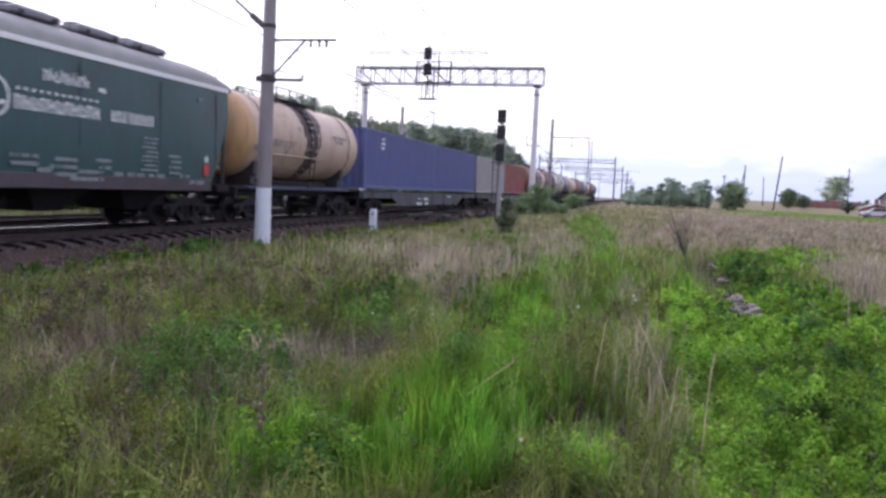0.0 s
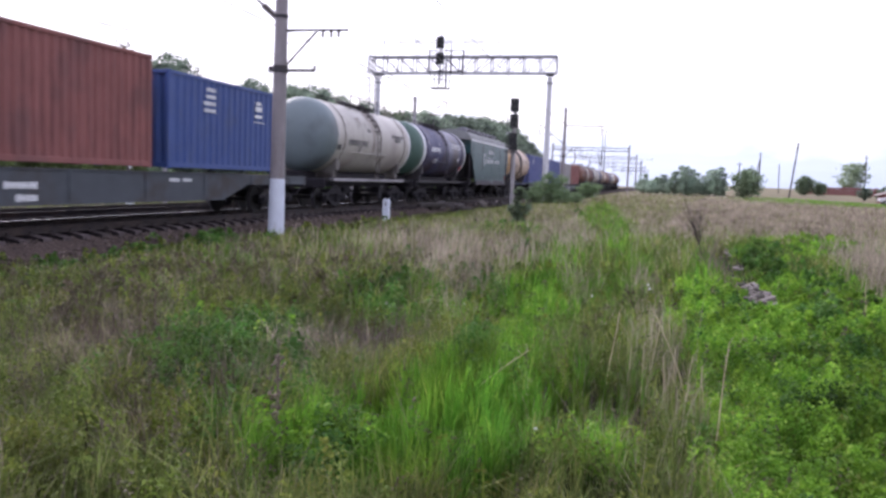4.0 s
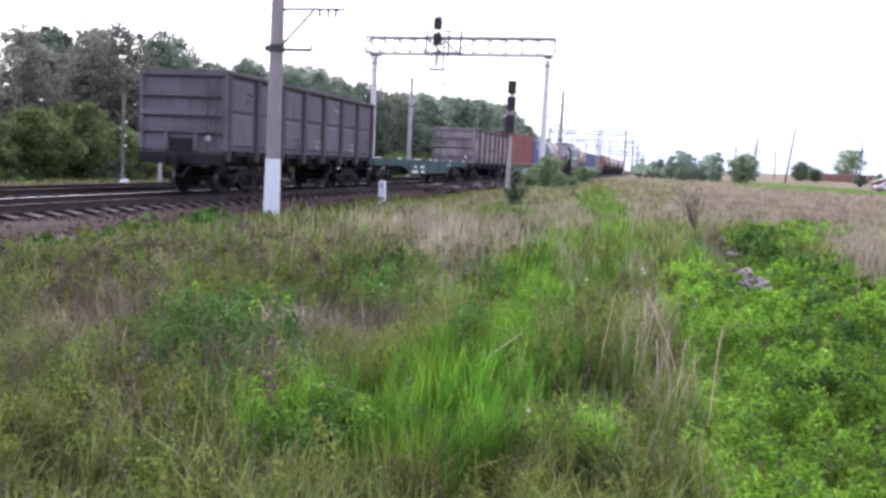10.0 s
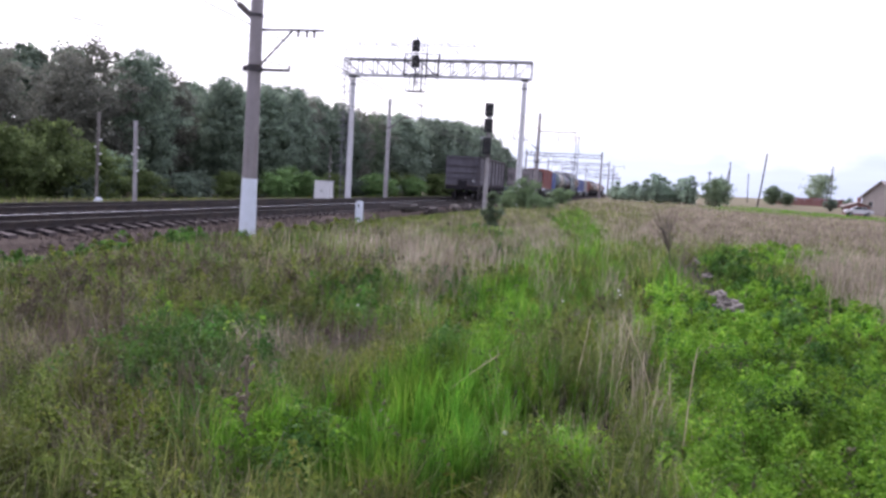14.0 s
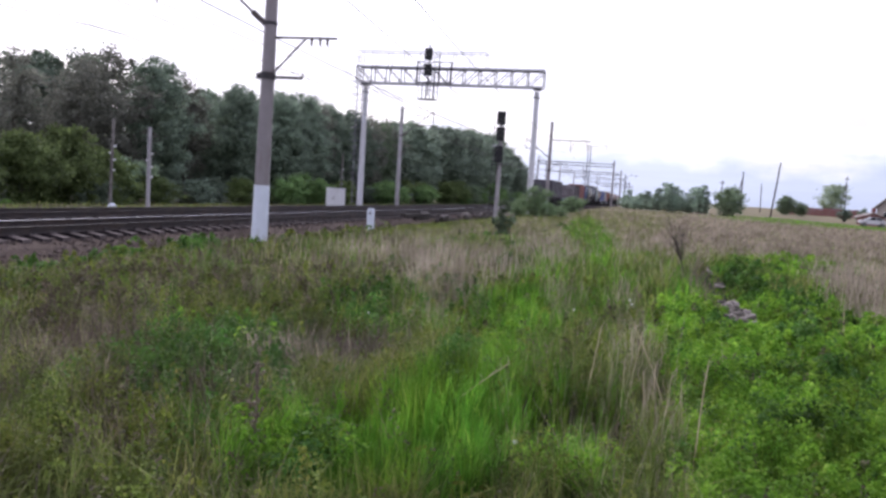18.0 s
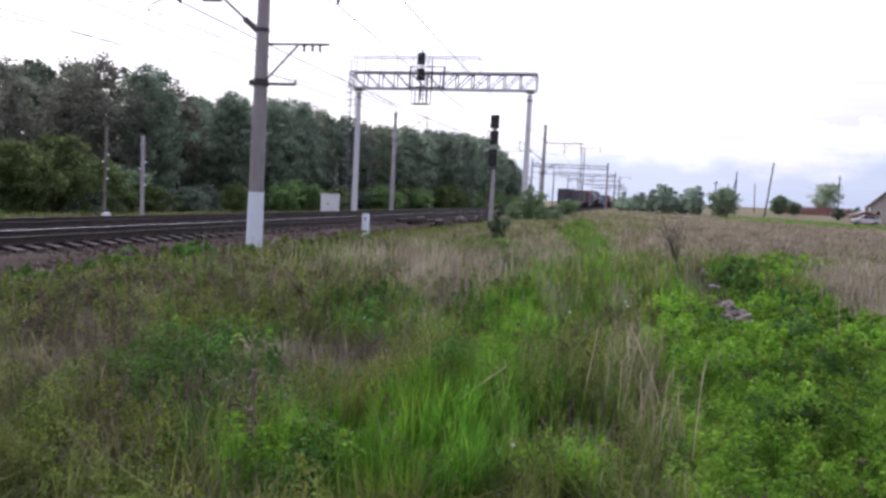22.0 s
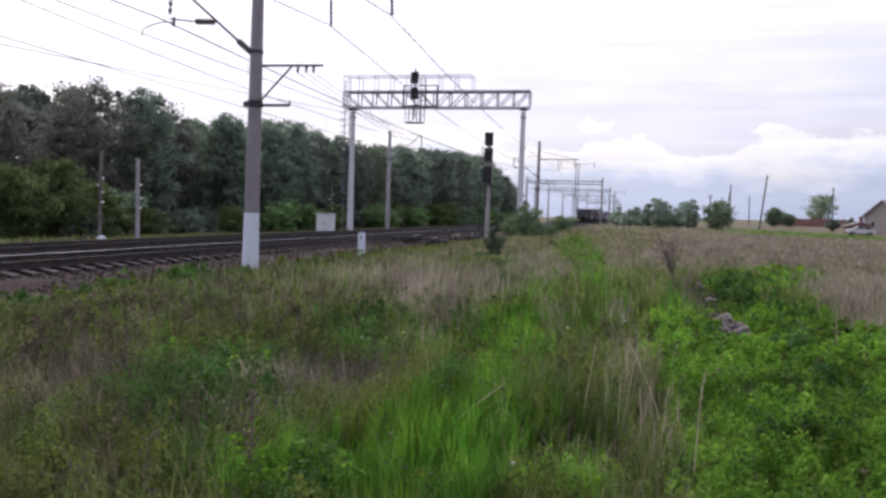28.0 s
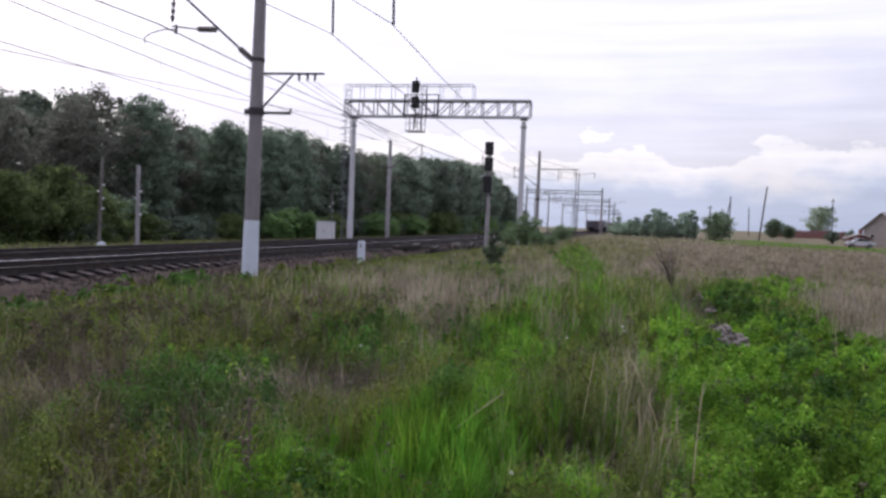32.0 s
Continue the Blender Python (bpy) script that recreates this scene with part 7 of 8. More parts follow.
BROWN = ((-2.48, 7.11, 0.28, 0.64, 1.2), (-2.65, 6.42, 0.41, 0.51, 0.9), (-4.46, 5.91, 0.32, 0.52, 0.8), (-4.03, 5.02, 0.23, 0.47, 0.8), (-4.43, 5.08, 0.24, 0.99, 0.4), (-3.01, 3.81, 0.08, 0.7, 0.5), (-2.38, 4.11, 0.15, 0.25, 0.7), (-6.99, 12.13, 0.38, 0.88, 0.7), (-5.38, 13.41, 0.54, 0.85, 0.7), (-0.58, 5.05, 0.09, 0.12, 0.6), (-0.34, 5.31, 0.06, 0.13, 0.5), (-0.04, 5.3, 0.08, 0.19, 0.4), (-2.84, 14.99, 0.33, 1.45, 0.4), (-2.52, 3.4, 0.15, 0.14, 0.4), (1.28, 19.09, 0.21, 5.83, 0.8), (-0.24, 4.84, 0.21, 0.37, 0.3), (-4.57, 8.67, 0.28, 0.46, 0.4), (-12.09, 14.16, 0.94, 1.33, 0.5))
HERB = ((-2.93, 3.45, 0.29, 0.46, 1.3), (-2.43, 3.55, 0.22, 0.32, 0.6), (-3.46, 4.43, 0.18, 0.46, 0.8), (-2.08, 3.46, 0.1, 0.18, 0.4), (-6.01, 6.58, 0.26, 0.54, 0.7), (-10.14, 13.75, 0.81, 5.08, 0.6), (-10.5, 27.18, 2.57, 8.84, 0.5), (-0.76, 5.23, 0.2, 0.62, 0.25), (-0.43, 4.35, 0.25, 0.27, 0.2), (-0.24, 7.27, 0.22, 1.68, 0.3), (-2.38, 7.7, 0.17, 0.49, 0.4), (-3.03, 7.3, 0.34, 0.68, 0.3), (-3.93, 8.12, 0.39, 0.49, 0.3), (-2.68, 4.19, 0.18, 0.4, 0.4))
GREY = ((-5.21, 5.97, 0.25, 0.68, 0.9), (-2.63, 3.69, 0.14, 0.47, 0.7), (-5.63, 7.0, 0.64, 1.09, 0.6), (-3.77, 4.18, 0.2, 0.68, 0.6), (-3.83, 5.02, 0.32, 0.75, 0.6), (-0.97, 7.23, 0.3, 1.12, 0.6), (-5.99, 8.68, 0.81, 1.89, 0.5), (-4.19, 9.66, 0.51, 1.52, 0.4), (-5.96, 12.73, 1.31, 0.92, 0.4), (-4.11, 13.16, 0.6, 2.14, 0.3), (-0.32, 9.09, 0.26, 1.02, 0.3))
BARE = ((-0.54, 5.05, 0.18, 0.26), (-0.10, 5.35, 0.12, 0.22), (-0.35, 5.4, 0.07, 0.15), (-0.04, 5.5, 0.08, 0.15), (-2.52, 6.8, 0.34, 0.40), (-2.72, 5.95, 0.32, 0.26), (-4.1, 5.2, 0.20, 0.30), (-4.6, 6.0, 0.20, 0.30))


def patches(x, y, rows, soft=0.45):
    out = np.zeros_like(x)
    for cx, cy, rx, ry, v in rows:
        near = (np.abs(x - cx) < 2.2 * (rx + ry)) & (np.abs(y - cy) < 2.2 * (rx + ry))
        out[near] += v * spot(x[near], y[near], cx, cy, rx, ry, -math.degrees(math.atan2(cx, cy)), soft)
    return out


def mounds(x, y, cell, seed):
    """1 in the middle of a tuft, 0 in the gaps between tufts: one tuft in each cell of an uneven grid."""
    gx, gy = np.floor(x / cell), np.floor(y / cell)
    best = np.full(x.shape, 9.0)
    for i in (-1, 0, 1):
        for j in (-1, 0, 1):
            a, b = gx + i, gy + j
            h1 = np.abs(np.sin(a * 127.1 + b * 311.7 + seed) * 43758.5453) % 1
            h2 = np.abs(np.sin(a * 269.5 + b * 183.3 + seed) * 43758.5453) % 1
            best = np.minimum(best, np.hypot(x / cell - a - h1, y / cell - b - h2))
    return 1 - smoothstep(0.12, 0.78, best)


def meadow(x, y):
    """Shares of lush grass, weeds, dry stalks, dead stalks, dark weeds, olive herbs and grey herbs at places of the meadow; olive grass takes the rest."""
    n1, n2, n3 = patch_noise(x, y, 2.2, 1), patch_noise(x, y, 0.8, 2), patch_noise(x, y, 5.0, 3)
    far = np.clip(np.hypot(x, y) / 8, 0.6, 3)
    u = x + 0.16 * far * (patch_noise(x, y, 0.6, 31) - 0.5)
    v = y + 0.45 * far * (patch_noise(x, y, 0.7, 32) - 0.5)
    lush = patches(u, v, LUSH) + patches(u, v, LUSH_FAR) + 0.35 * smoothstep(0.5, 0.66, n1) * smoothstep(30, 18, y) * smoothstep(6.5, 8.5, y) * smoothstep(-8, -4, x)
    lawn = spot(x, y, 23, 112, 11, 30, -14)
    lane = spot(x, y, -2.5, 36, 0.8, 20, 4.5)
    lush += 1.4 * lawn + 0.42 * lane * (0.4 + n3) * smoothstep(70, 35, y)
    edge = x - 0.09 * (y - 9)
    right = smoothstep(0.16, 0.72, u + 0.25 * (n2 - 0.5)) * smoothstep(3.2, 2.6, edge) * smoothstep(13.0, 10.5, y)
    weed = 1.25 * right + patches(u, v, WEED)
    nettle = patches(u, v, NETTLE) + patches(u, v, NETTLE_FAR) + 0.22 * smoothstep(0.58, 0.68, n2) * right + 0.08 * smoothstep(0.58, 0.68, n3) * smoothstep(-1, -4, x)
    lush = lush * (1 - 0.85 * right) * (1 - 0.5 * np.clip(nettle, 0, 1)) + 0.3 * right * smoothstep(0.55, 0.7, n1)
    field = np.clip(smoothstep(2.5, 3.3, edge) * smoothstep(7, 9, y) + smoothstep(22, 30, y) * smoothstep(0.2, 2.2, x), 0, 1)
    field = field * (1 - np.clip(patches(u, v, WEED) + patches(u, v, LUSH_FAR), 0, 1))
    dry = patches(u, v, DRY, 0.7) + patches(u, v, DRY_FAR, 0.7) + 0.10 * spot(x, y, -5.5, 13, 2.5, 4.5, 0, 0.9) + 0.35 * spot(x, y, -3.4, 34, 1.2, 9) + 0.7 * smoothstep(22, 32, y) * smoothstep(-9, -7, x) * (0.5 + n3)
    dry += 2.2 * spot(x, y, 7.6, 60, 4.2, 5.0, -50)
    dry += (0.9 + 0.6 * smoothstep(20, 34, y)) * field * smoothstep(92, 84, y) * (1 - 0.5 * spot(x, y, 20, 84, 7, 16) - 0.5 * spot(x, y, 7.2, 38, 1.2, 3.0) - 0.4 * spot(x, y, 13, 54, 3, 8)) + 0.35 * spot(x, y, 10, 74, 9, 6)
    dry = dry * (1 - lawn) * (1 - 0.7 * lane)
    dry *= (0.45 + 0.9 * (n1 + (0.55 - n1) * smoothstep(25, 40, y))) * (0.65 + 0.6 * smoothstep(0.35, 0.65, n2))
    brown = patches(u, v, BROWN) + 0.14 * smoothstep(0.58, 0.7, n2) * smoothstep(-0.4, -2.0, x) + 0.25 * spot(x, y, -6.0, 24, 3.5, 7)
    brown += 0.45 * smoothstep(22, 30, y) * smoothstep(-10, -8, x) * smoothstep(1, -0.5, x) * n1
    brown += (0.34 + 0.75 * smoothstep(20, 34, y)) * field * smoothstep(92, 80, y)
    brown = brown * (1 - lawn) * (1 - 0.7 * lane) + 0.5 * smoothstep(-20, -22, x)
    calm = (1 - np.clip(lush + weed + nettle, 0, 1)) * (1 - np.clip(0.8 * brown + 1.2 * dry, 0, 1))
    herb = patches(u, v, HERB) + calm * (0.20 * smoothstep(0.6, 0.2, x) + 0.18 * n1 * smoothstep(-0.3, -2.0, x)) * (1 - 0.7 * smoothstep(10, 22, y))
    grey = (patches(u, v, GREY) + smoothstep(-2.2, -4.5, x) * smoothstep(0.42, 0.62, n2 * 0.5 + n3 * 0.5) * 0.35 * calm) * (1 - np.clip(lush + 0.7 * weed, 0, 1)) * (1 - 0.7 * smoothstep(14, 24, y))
    return lush, weed, dry, brown, nettle, herb, grey


def scatter(rng, bands):
    """Places over the meadow: dense ahead of the standpoint, thinning out to both sides and behind it."""
    out = []
    for r0, r1, dens in bands:
        n = int(dens * math.pi * (r1 * r1 - r0 * r0))
        r = np.sqrt(rng.uniform(r0 * r0, r1 * r1, n))
        a = rng.uniform(-180, 180, n)
        off = np.abs(a + 14)
        edge = rng.normal(0, 2.0, n)
        chance = 0.12 + 0.88 * smoothstep(58, 37, off + edge)
        ok = rng.random(n) < chance
        out.append(np.stack([r[ok] * np.sin(np.radians(a[ok])), r[ok] * np.cos(np.radians(a[ok]))], 1))
    return np.concatenate(out)


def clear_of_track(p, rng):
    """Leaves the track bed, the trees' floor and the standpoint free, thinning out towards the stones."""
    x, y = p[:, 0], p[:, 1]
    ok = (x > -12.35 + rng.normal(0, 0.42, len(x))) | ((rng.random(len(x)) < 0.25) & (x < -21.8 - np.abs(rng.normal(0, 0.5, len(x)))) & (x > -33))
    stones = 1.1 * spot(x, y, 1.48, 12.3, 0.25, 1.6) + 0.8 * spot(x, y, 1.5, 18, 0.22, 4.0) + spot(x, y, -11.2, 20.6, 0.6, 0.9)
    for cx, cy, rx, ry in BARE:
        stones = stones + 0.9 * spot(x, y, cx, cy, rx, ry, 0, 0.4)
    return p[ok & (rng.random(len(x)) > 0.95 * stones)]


def blades(name, p, h, w, lean, mat, rng, label, bend=0.5):
    """Tapered, bent blades standing at the places p."""
    n = len(p)
    z = ground_z(p[:, 0], p[:, 1]) - 0.03
    r = np.hypot(p[:, 0], p[:, 1])
    a = rng.uniform(0, 6.283, n)
    side = np.stack([np.cos(a), np.sin(a), 0 * a], 1)
    t = a + rng.uniform(0.6, 2.5, n)
    tilt = np.stack([np.cos(t), np.sin(t), 0 * a], 1) * (np.abs(rng.normal(0, lean, n)) + 0.02)[:, None]
    b = np.stack([p[:, 0], p[:, 1], z], 1)
    hw = (w * np.clip(r / 6.5, 1.0, 4.6 + 2.4 * smoothstep(50, 70, r)) * rng.uniform(0.6, 1.3, n))[:, None] / 2
    up = np.array([0, 0, 1.0])
    h = h[:, None]
    m = b + h * 0.55 * (up + tilt * 0.6)
    e = b + h * (up * (1 - bend * 0.35 * np.linalg.norm(tilt, axis=1, keepdims=True)) + tilt * (1 + bend))
    v = np.stack([b - side * hw, b + side * hw, m - side * hw * 0.75, m + side * hw * 0.75, e], 1).reshape(-1, 3)
    i = np.arange(n)[:, None] * 5
    f = np.concatenate([i + [0, 1, 3], i + [0, 3, 2], i + [2, 3, 4]], 1).reshape(-1, 3)
    ob = new(name, tri_mesh(name, v, f, mat))
    return tagged(ob, label, "grass", kind="stuff")


def build_grass():
    rng = np.random.default_rng(17)
    bands = [(1.2, 6, 3000), (6, 12, 1400), (12, 25, 420), (25, 50, 240), (50, 90, 26), (90, 150, 6)]
    p = clear_of_track(scatter(rng, bands), rng)
    x, y = p[:, 0], p[:, 1]
    # tufts: pull blades together a little
    q = np.round(p / 0.16) * 0.16 + 0.05 * np.sin(37 * np.round(p[:, ::-1] / 0.16))
    near = np.hypot(x, y) < 14
    p = np.where(near[:, None], p * 0.6 + q * 0.4, p)
    lush, weed, dry, brown, nettle, herb, grey = meadow(x, y)
    clump = 0.25 + 0.6 * np.where(np.hypot(x, y) < 20, mounds(x, y, 0.34, 21), 0.45 + 0.3 * mounds(x, y, 1.1, 22))
    keep = rng.random(len(p)) < (1 - 0.75 * np.clip(nettle - 0.3 * lush, 0, 1)) * (0.30 + 0.15 * smoothstep(14, 20, y) + 0.8 * smoothstep(0.30, 0.55, clump) * (1 - 0.3 * np.clip(lush, 0, 1)) + 0.5 * lush)
    p, x, y, clump = p[keep], x[keep], y[keep], clump[keep]
    lush, weed, dry, brown = lush[keep], weed[keep], dry[keep], brown[keep]
    hmod = (0.35 + 0.6 * patch_noise(x, y, 1.3, 8) + 0.75 * smoothstep(0.3, 0.7, clump)) * (1 - 0.55 * smoothstep(55, 85, y)) * (1 - 0.45 * smoothstep(-7.5, -10.5, x)) * (1 - 0.75 * spot(x, y, 1.48, 11.4, 0.45, 1.9)) * (1 - 0.6 * spot(x, y, 1.5, 16.5, 0.4, 4.5)) * (1 - 0.3 * np.clip(weed, 0, 1))
    kind = rng.random(len(p))
    tot = np.maximum(1.0, lush + dry + brown + 0.9 * weed)
    c1 = lush / tot
    c2 = c1 + 0.8 * dry / tot
    c3 = c2 + 0.8 * brown / tot
    c4 = c3 + 0.8 * weed / tot
    is_lush, is_dry = kind < c1, (kind >= c1) & (kind < c2)
    is_brown, under = (kind >= c2) & (kind < c3), (kind >= c3) & (kind < c4)
    rest = kind >= c4
    # a share of the olive sward is last year's dry grass everywhere
    k2 = rng.random(len(p))
    is_dry |= rest & (k2 < 0.025)
    is_brown |= rest & (k2 > 0.95) & (x < -1.5)
    # the far field is nearly all old grass
    old = rest & (y > 26) & (x > 0.07 * y - 2.0) & (rng.random(len(p)) < 0.8 * smoothstep(24, 34, y)) & (spot(x, y, 23, 112, 12, 32, -14) < 0.3)
    is_dry |= old & (k2 < 0.5)
    is_brown |= old & (k2 >= 0.5)
    olive = rest & ~is_dry & ~is_brown
    is_lush |= under

    def pick(m):
        return p[m], hmod[m], m.sum()
    a, hm, n = pick(is_lush)
    blades("lush_grass", a, hm * rng.uniform(0.14, 0.36, n), 0.0085, 0.20, M["grass_green"], rng, "lush bright green grass in thick tufts", 0.7)
    a, hm, n = pick(olive)
    blades("meadow_grass", a, hm * rng.uniform(0.12, 0.36, n), 0.0075, 0.34, M["grass_olive"], rng, "olive green meadow grass mixed with old stems", 0.7)
    a, hm, n = pick(is_dry)
    blades("dry_grass", a, hm * rng.uniform(0.15, 0.55, n) * (1 - 0.5 * smoothstep(16, 30, a[:, 1])) * (1 - 0.4 * smoothstep(0.1, -0.4, a[:, 0]) * smoothstep(12, 9, a[:, 1])), 0.0050 + 0.0015 * smoothstep(11, 17, a[:, 1]), 0.20, M["grass_dry"], rng, "dry straw coloured grass stalks from last year", 0.3)
    a, hm, n = pick(is_brown)
    blades("dead_stalks", a, hm * rng.uniform(0.12, 0.42, n) * (1 - 0.4 * smoothstep(16, 30, a[:, 1])), 0.0065, 0.42, M["grass_brown"], rng, "dead grey brown stalks and stems", 0.3)
    a = np.concatenate([np.array(c) + rng.normal(0, 1, (k, 2)) * w for c, w, k in (((-2.54, 6.8), (0.26, 0.30), 2000), ((-2.72, 5.95), (0.30, 0.26), 1500), ((-2.40, 4.15), (0.13, 0.12), 450), ((-0.54, 5.15), (0.13, 0.09), 260), ((-0.10, 5.45), (0.09, 0.08), 160), ((-4.35, 5.5), (0.28, 0.25), 550))])
    blades("dead_brush", a, rng.uniform(0.12, 0.42, len(a)) * np.where(a[:, 0] > -1.0, 0.45, 1.0), 0.0075, 0.9, M["brush"], rng, "heap of dead grey brown stems lying in the grass", 0.6)
    a = np.concatenate([np.array(c) + rng.normal(0, 1, (k, 2)) * w for c, w, k in (((-3.0, 3.85), (0.10, 0.40), 120), ((-2.62, 3.75), (0.16, 0.35), 110), ((-2.38, 4.1), (0.14, 0.16), 220), ((-4.2, 5.3), (0.45, 0.5), 420), ((-5.2, 6.2), (0.6, 0.7), 420), ((-2.5, 6.6), (0.3, 0.5), 160))])
    blades("dead_stems", a, rng.uniform(0.25, 0.62, len(a)), 0.0060, 0.26, M["brush"], rng, "tall dead grey brown stems of last year's weeds", 0.2)
    a = np.array([-2.68, 6.2]) + rng.normal(0, 1, (420, 2)) * (0.30, 0.40)
    blades("pale_stems", a, rng.uniform(0.25, 0.55, 420), 0.0055, 0.8, M["grass_dry"], rng, "pale bent stems lying over the dead heap", 0.5)
    # leafy plants: a stem's worth of small leaves round every place
    for name, which, mat, dens, size, top, k, wide, label in (
            ("broad_weeds", 1, "weed", 4.2, 0.018, 0.34, 38, 0.085, "fresh yellow green leafy weeds in soft mounds"),
            ("nettle_patch", 4, "weed_dark", 5.5, 0.019, 0.36, 32, 0.10, "dark green nettles and leafy weeds"),
            ("olive_herbs", 5, "herb", 3.6, 0.0145, 0.38, 38, 0.075, "fine-leaved olive green herbs among the grass"),
            ("grey_herbs", 6, "herb_grey", 3.2, 0.0130, 0.40, 36, 0.07, "withered grey brown mugwort among the grass")):
        s = clear_of_track(scatter(rng, [(1.2, 6, 110 * dens), (6, 13, 60 * dens), (13, 26, 5 * dens), (26, 50, 0.8 * dens)]), rng)
        share = meadow(s[:, 0], s[:, 1])[which] + (0.03 * smoothstep(14, 10, s[:, 1]) if which > 4 else 0.0)
        gap = mounds(s[:, 0], s[:, 1], 0.30, 23 + which)
        s = s[rng.random(len(s)) < share * (0.10 + 1.1 * gap)]
        n = len(s)
        hh = top * rng.uniform(0.6, 1.1, n) * ((0.45 if which == 1 else 0.30) + (0.6 if which == 1 else 0.8) * mounds(s[:, 0], s[:, 1], 0.30, 23 + which)) * (1 - 0.75 * spot(s[:, 0], s[:, 1], 1.48, 11.4, 0.45, 1.9)) * (1 - 0.55 * spot(s[:, 0], s[:, 1], 1.5, 16.5, 0.4, 4.5))
        # leaves sit on a rounded dome round each stem
        u = np.sqrt(rng.uniform(0.02, 1, (n, k)))
        az = rng.uniform(0, 6.283, (n, k))
        girth = wide * rng.uniform(0.6, 1.3, n) * np.maximum(1, np.hypot(s[:, 0], s[:, 1]) / 14)
        rr = girth[:, None] * np.sqrt(1.02 - u * u) * rng.uniform(0.7, 1.05, (n, k))
        c = np.stack([s[:, :1] + rr * np.cos(az), s[:, 1:] + rr * np.sin(az), ground_z(s[:, 0], s[:, 1])[:, None] + u * hh[:, None]], 2).reshape(-1, 3)
        sz = size * np.clip(np.repeat(np.hypot(s[:, 0], s[:, 1]), k) / 6, 1, 4.5)
        ob = new(name, leaf_mesh(name, c, sz, M[mat], rng, 0.5, 1.8))
        tagged(ob, label, "weeds", kind="stuff")


build_grass()


def build_stalks():
    """Single tall dry stems, a bare sapling, and a few pale flower heads that stand out of the grass."""
    rng = random.Random(4)
    for x, y, h, lx, ly in ((0.40, 4.84, 0.87, 0.04, 0.0), (-0.33, 5.85, 0.75, 0.09, 0.0), (0.29, 6.26, 0.78, -0.30, 0.01), (-0.02, 6.31, 0.69, 0.08, 0.0), (2.28, 9.59, 0.66, -0.04, 0.01), (0.17, 5.90, 0.58, 0.0, 0.0), (0.24, 5.56, 0.62, 0.03, 0.0),
                            (-0.18, 5.94, 0.50, 0.04, 0.0), (-0.07, 5.76, 0.60, 0.02, 0.0), (0.11, 5.63, 0.58, -0.03, 0.0), (0.38, 5.62, 0.54, -0.04, 0.0), (-2.47, 6.66, 0.50, -0.05, -0.02), (-2.46, 5.97, 0.45, -0.07, -0.03), (-3.32, 4.26, 0.40, 0.05, 0.04), (-3.02, 5.72, 0.42, -0.01, -0.01),
                            (-4.41, 8.97, 0.62, 0.04, 0.02), (-1.25, 4.9, 0.45, 0.45, 0.25), (3.6, 11.6, 0.8, 0.05, 0.0)):
        z = float(ground_z(x, y)) - 0.05
        s = thing("tall_dry_stalk", x, y, z, label="tall bare straw coloured stalk standing out of the grass", category="dry stalk", group="tall dry stalks")
        g = Geo()
        pts = [(lx * (k / 5) ** 1.4 + rng.uniform(-0.006, 0.006), ly * (k / 5) ** 1.4, h * k / 5) for k in range(6)]
        for k, (a, b) in enumerate(zip(pts, pts[1:])):
            g.cyl(a, b, 0.0062 - 0.0006 * k, 0.0056 - 0.0006 * k, seg=6)
        part("stem", g, M["straw"], s)
        g = Geo()
        for k in range(7):
            p = Vector(pts[3]).lerp(Vector(pts[5]), k / 6)
            g.cyl(p, p + Vector((rng.uniform(-0.04, 0.04), rng.uniform(-0.04, 0.04), 0.05)), 0.003, 0.001, seg=4)
        tagged(part("seed_head", g, M["grass_dry"], s), kind="stuff")
    # bare sapling beside the old path
    x, y = 0.92, 17.3
    s = thing("bare_sapling", x, y, float(ground_z(x, y)), label="thin leafless dark sapling beside an overgrown path", category="sapling")
    part("stem", Geo().path([(0, 0, -0.1), (-0.06, 0, 0.35), (-0.16, 0.02, 0.66), (-0.26, 0.03, 0.90)], 0.016, 6), M["bark"], s)
    for k in range(46):
        z = rng.uniform(0.40, 0.88)
        x0 = -0.08 - 0.36 * (z - 0.4)
        a, L, w = rng.uniform(0, 6.28), rng.uniform(0.30, 0.68), rng.uniform(0.25, 0.65)
        part("twig", Geo().path([(x0, 0.02, z), (x0 - 0.06 + 0.5 * w * L * math.cos(a), 0.5 * w * L * math.sin(a), z + 0.5 * L), (x0 - 0.13 + w * L * math.cos(a), w * L * math.sin(a), z + L)], 0.0036, 5), M["bark"], s)
    x, y = -1.93, 3.75
    s = thing("dark_dock_stem", x, y, float(ground_z(x, y)), label="dark grey dead dock stem with clustered seeds", category="dry stalk")
    g = Geo()
    for k in range(90):
        z = rng.uniform(0.12, 0.62)
        g.box((rng.gauss(0, 0.018), rng.gauss(0, 0.018), z), (0.012, 0.012, 0.014))
    tagged(part("seed_head", g, M["grass_brown"], s), kind="stuff")
    part("stem", cyl((0, 0, -0.05), (0.01, 0, 0.62), 0.006), M["grass_brown"], s)
    for x, y, h in ((-0.62, 4.35, 0.26), (-0.1, 9.8, 0.5), (-0.08, 10.0, 0.42), (-2.9, 8.2, 0.3), (-2.1, 8.6, 0.34), (-0.75, 9.6, 0.36), (-1.4, 16.0, 0.5)):
        f = thing("dandelion_clock", x, y, float(ground_z(x, y)), label="small white seed head on a thin stem", category="flower", group="white seed heads")
        part("stem", cyl((0, 0, -0.03), (0.01, 0, h), 0.003, seg=5), M["grass_olive"], f)
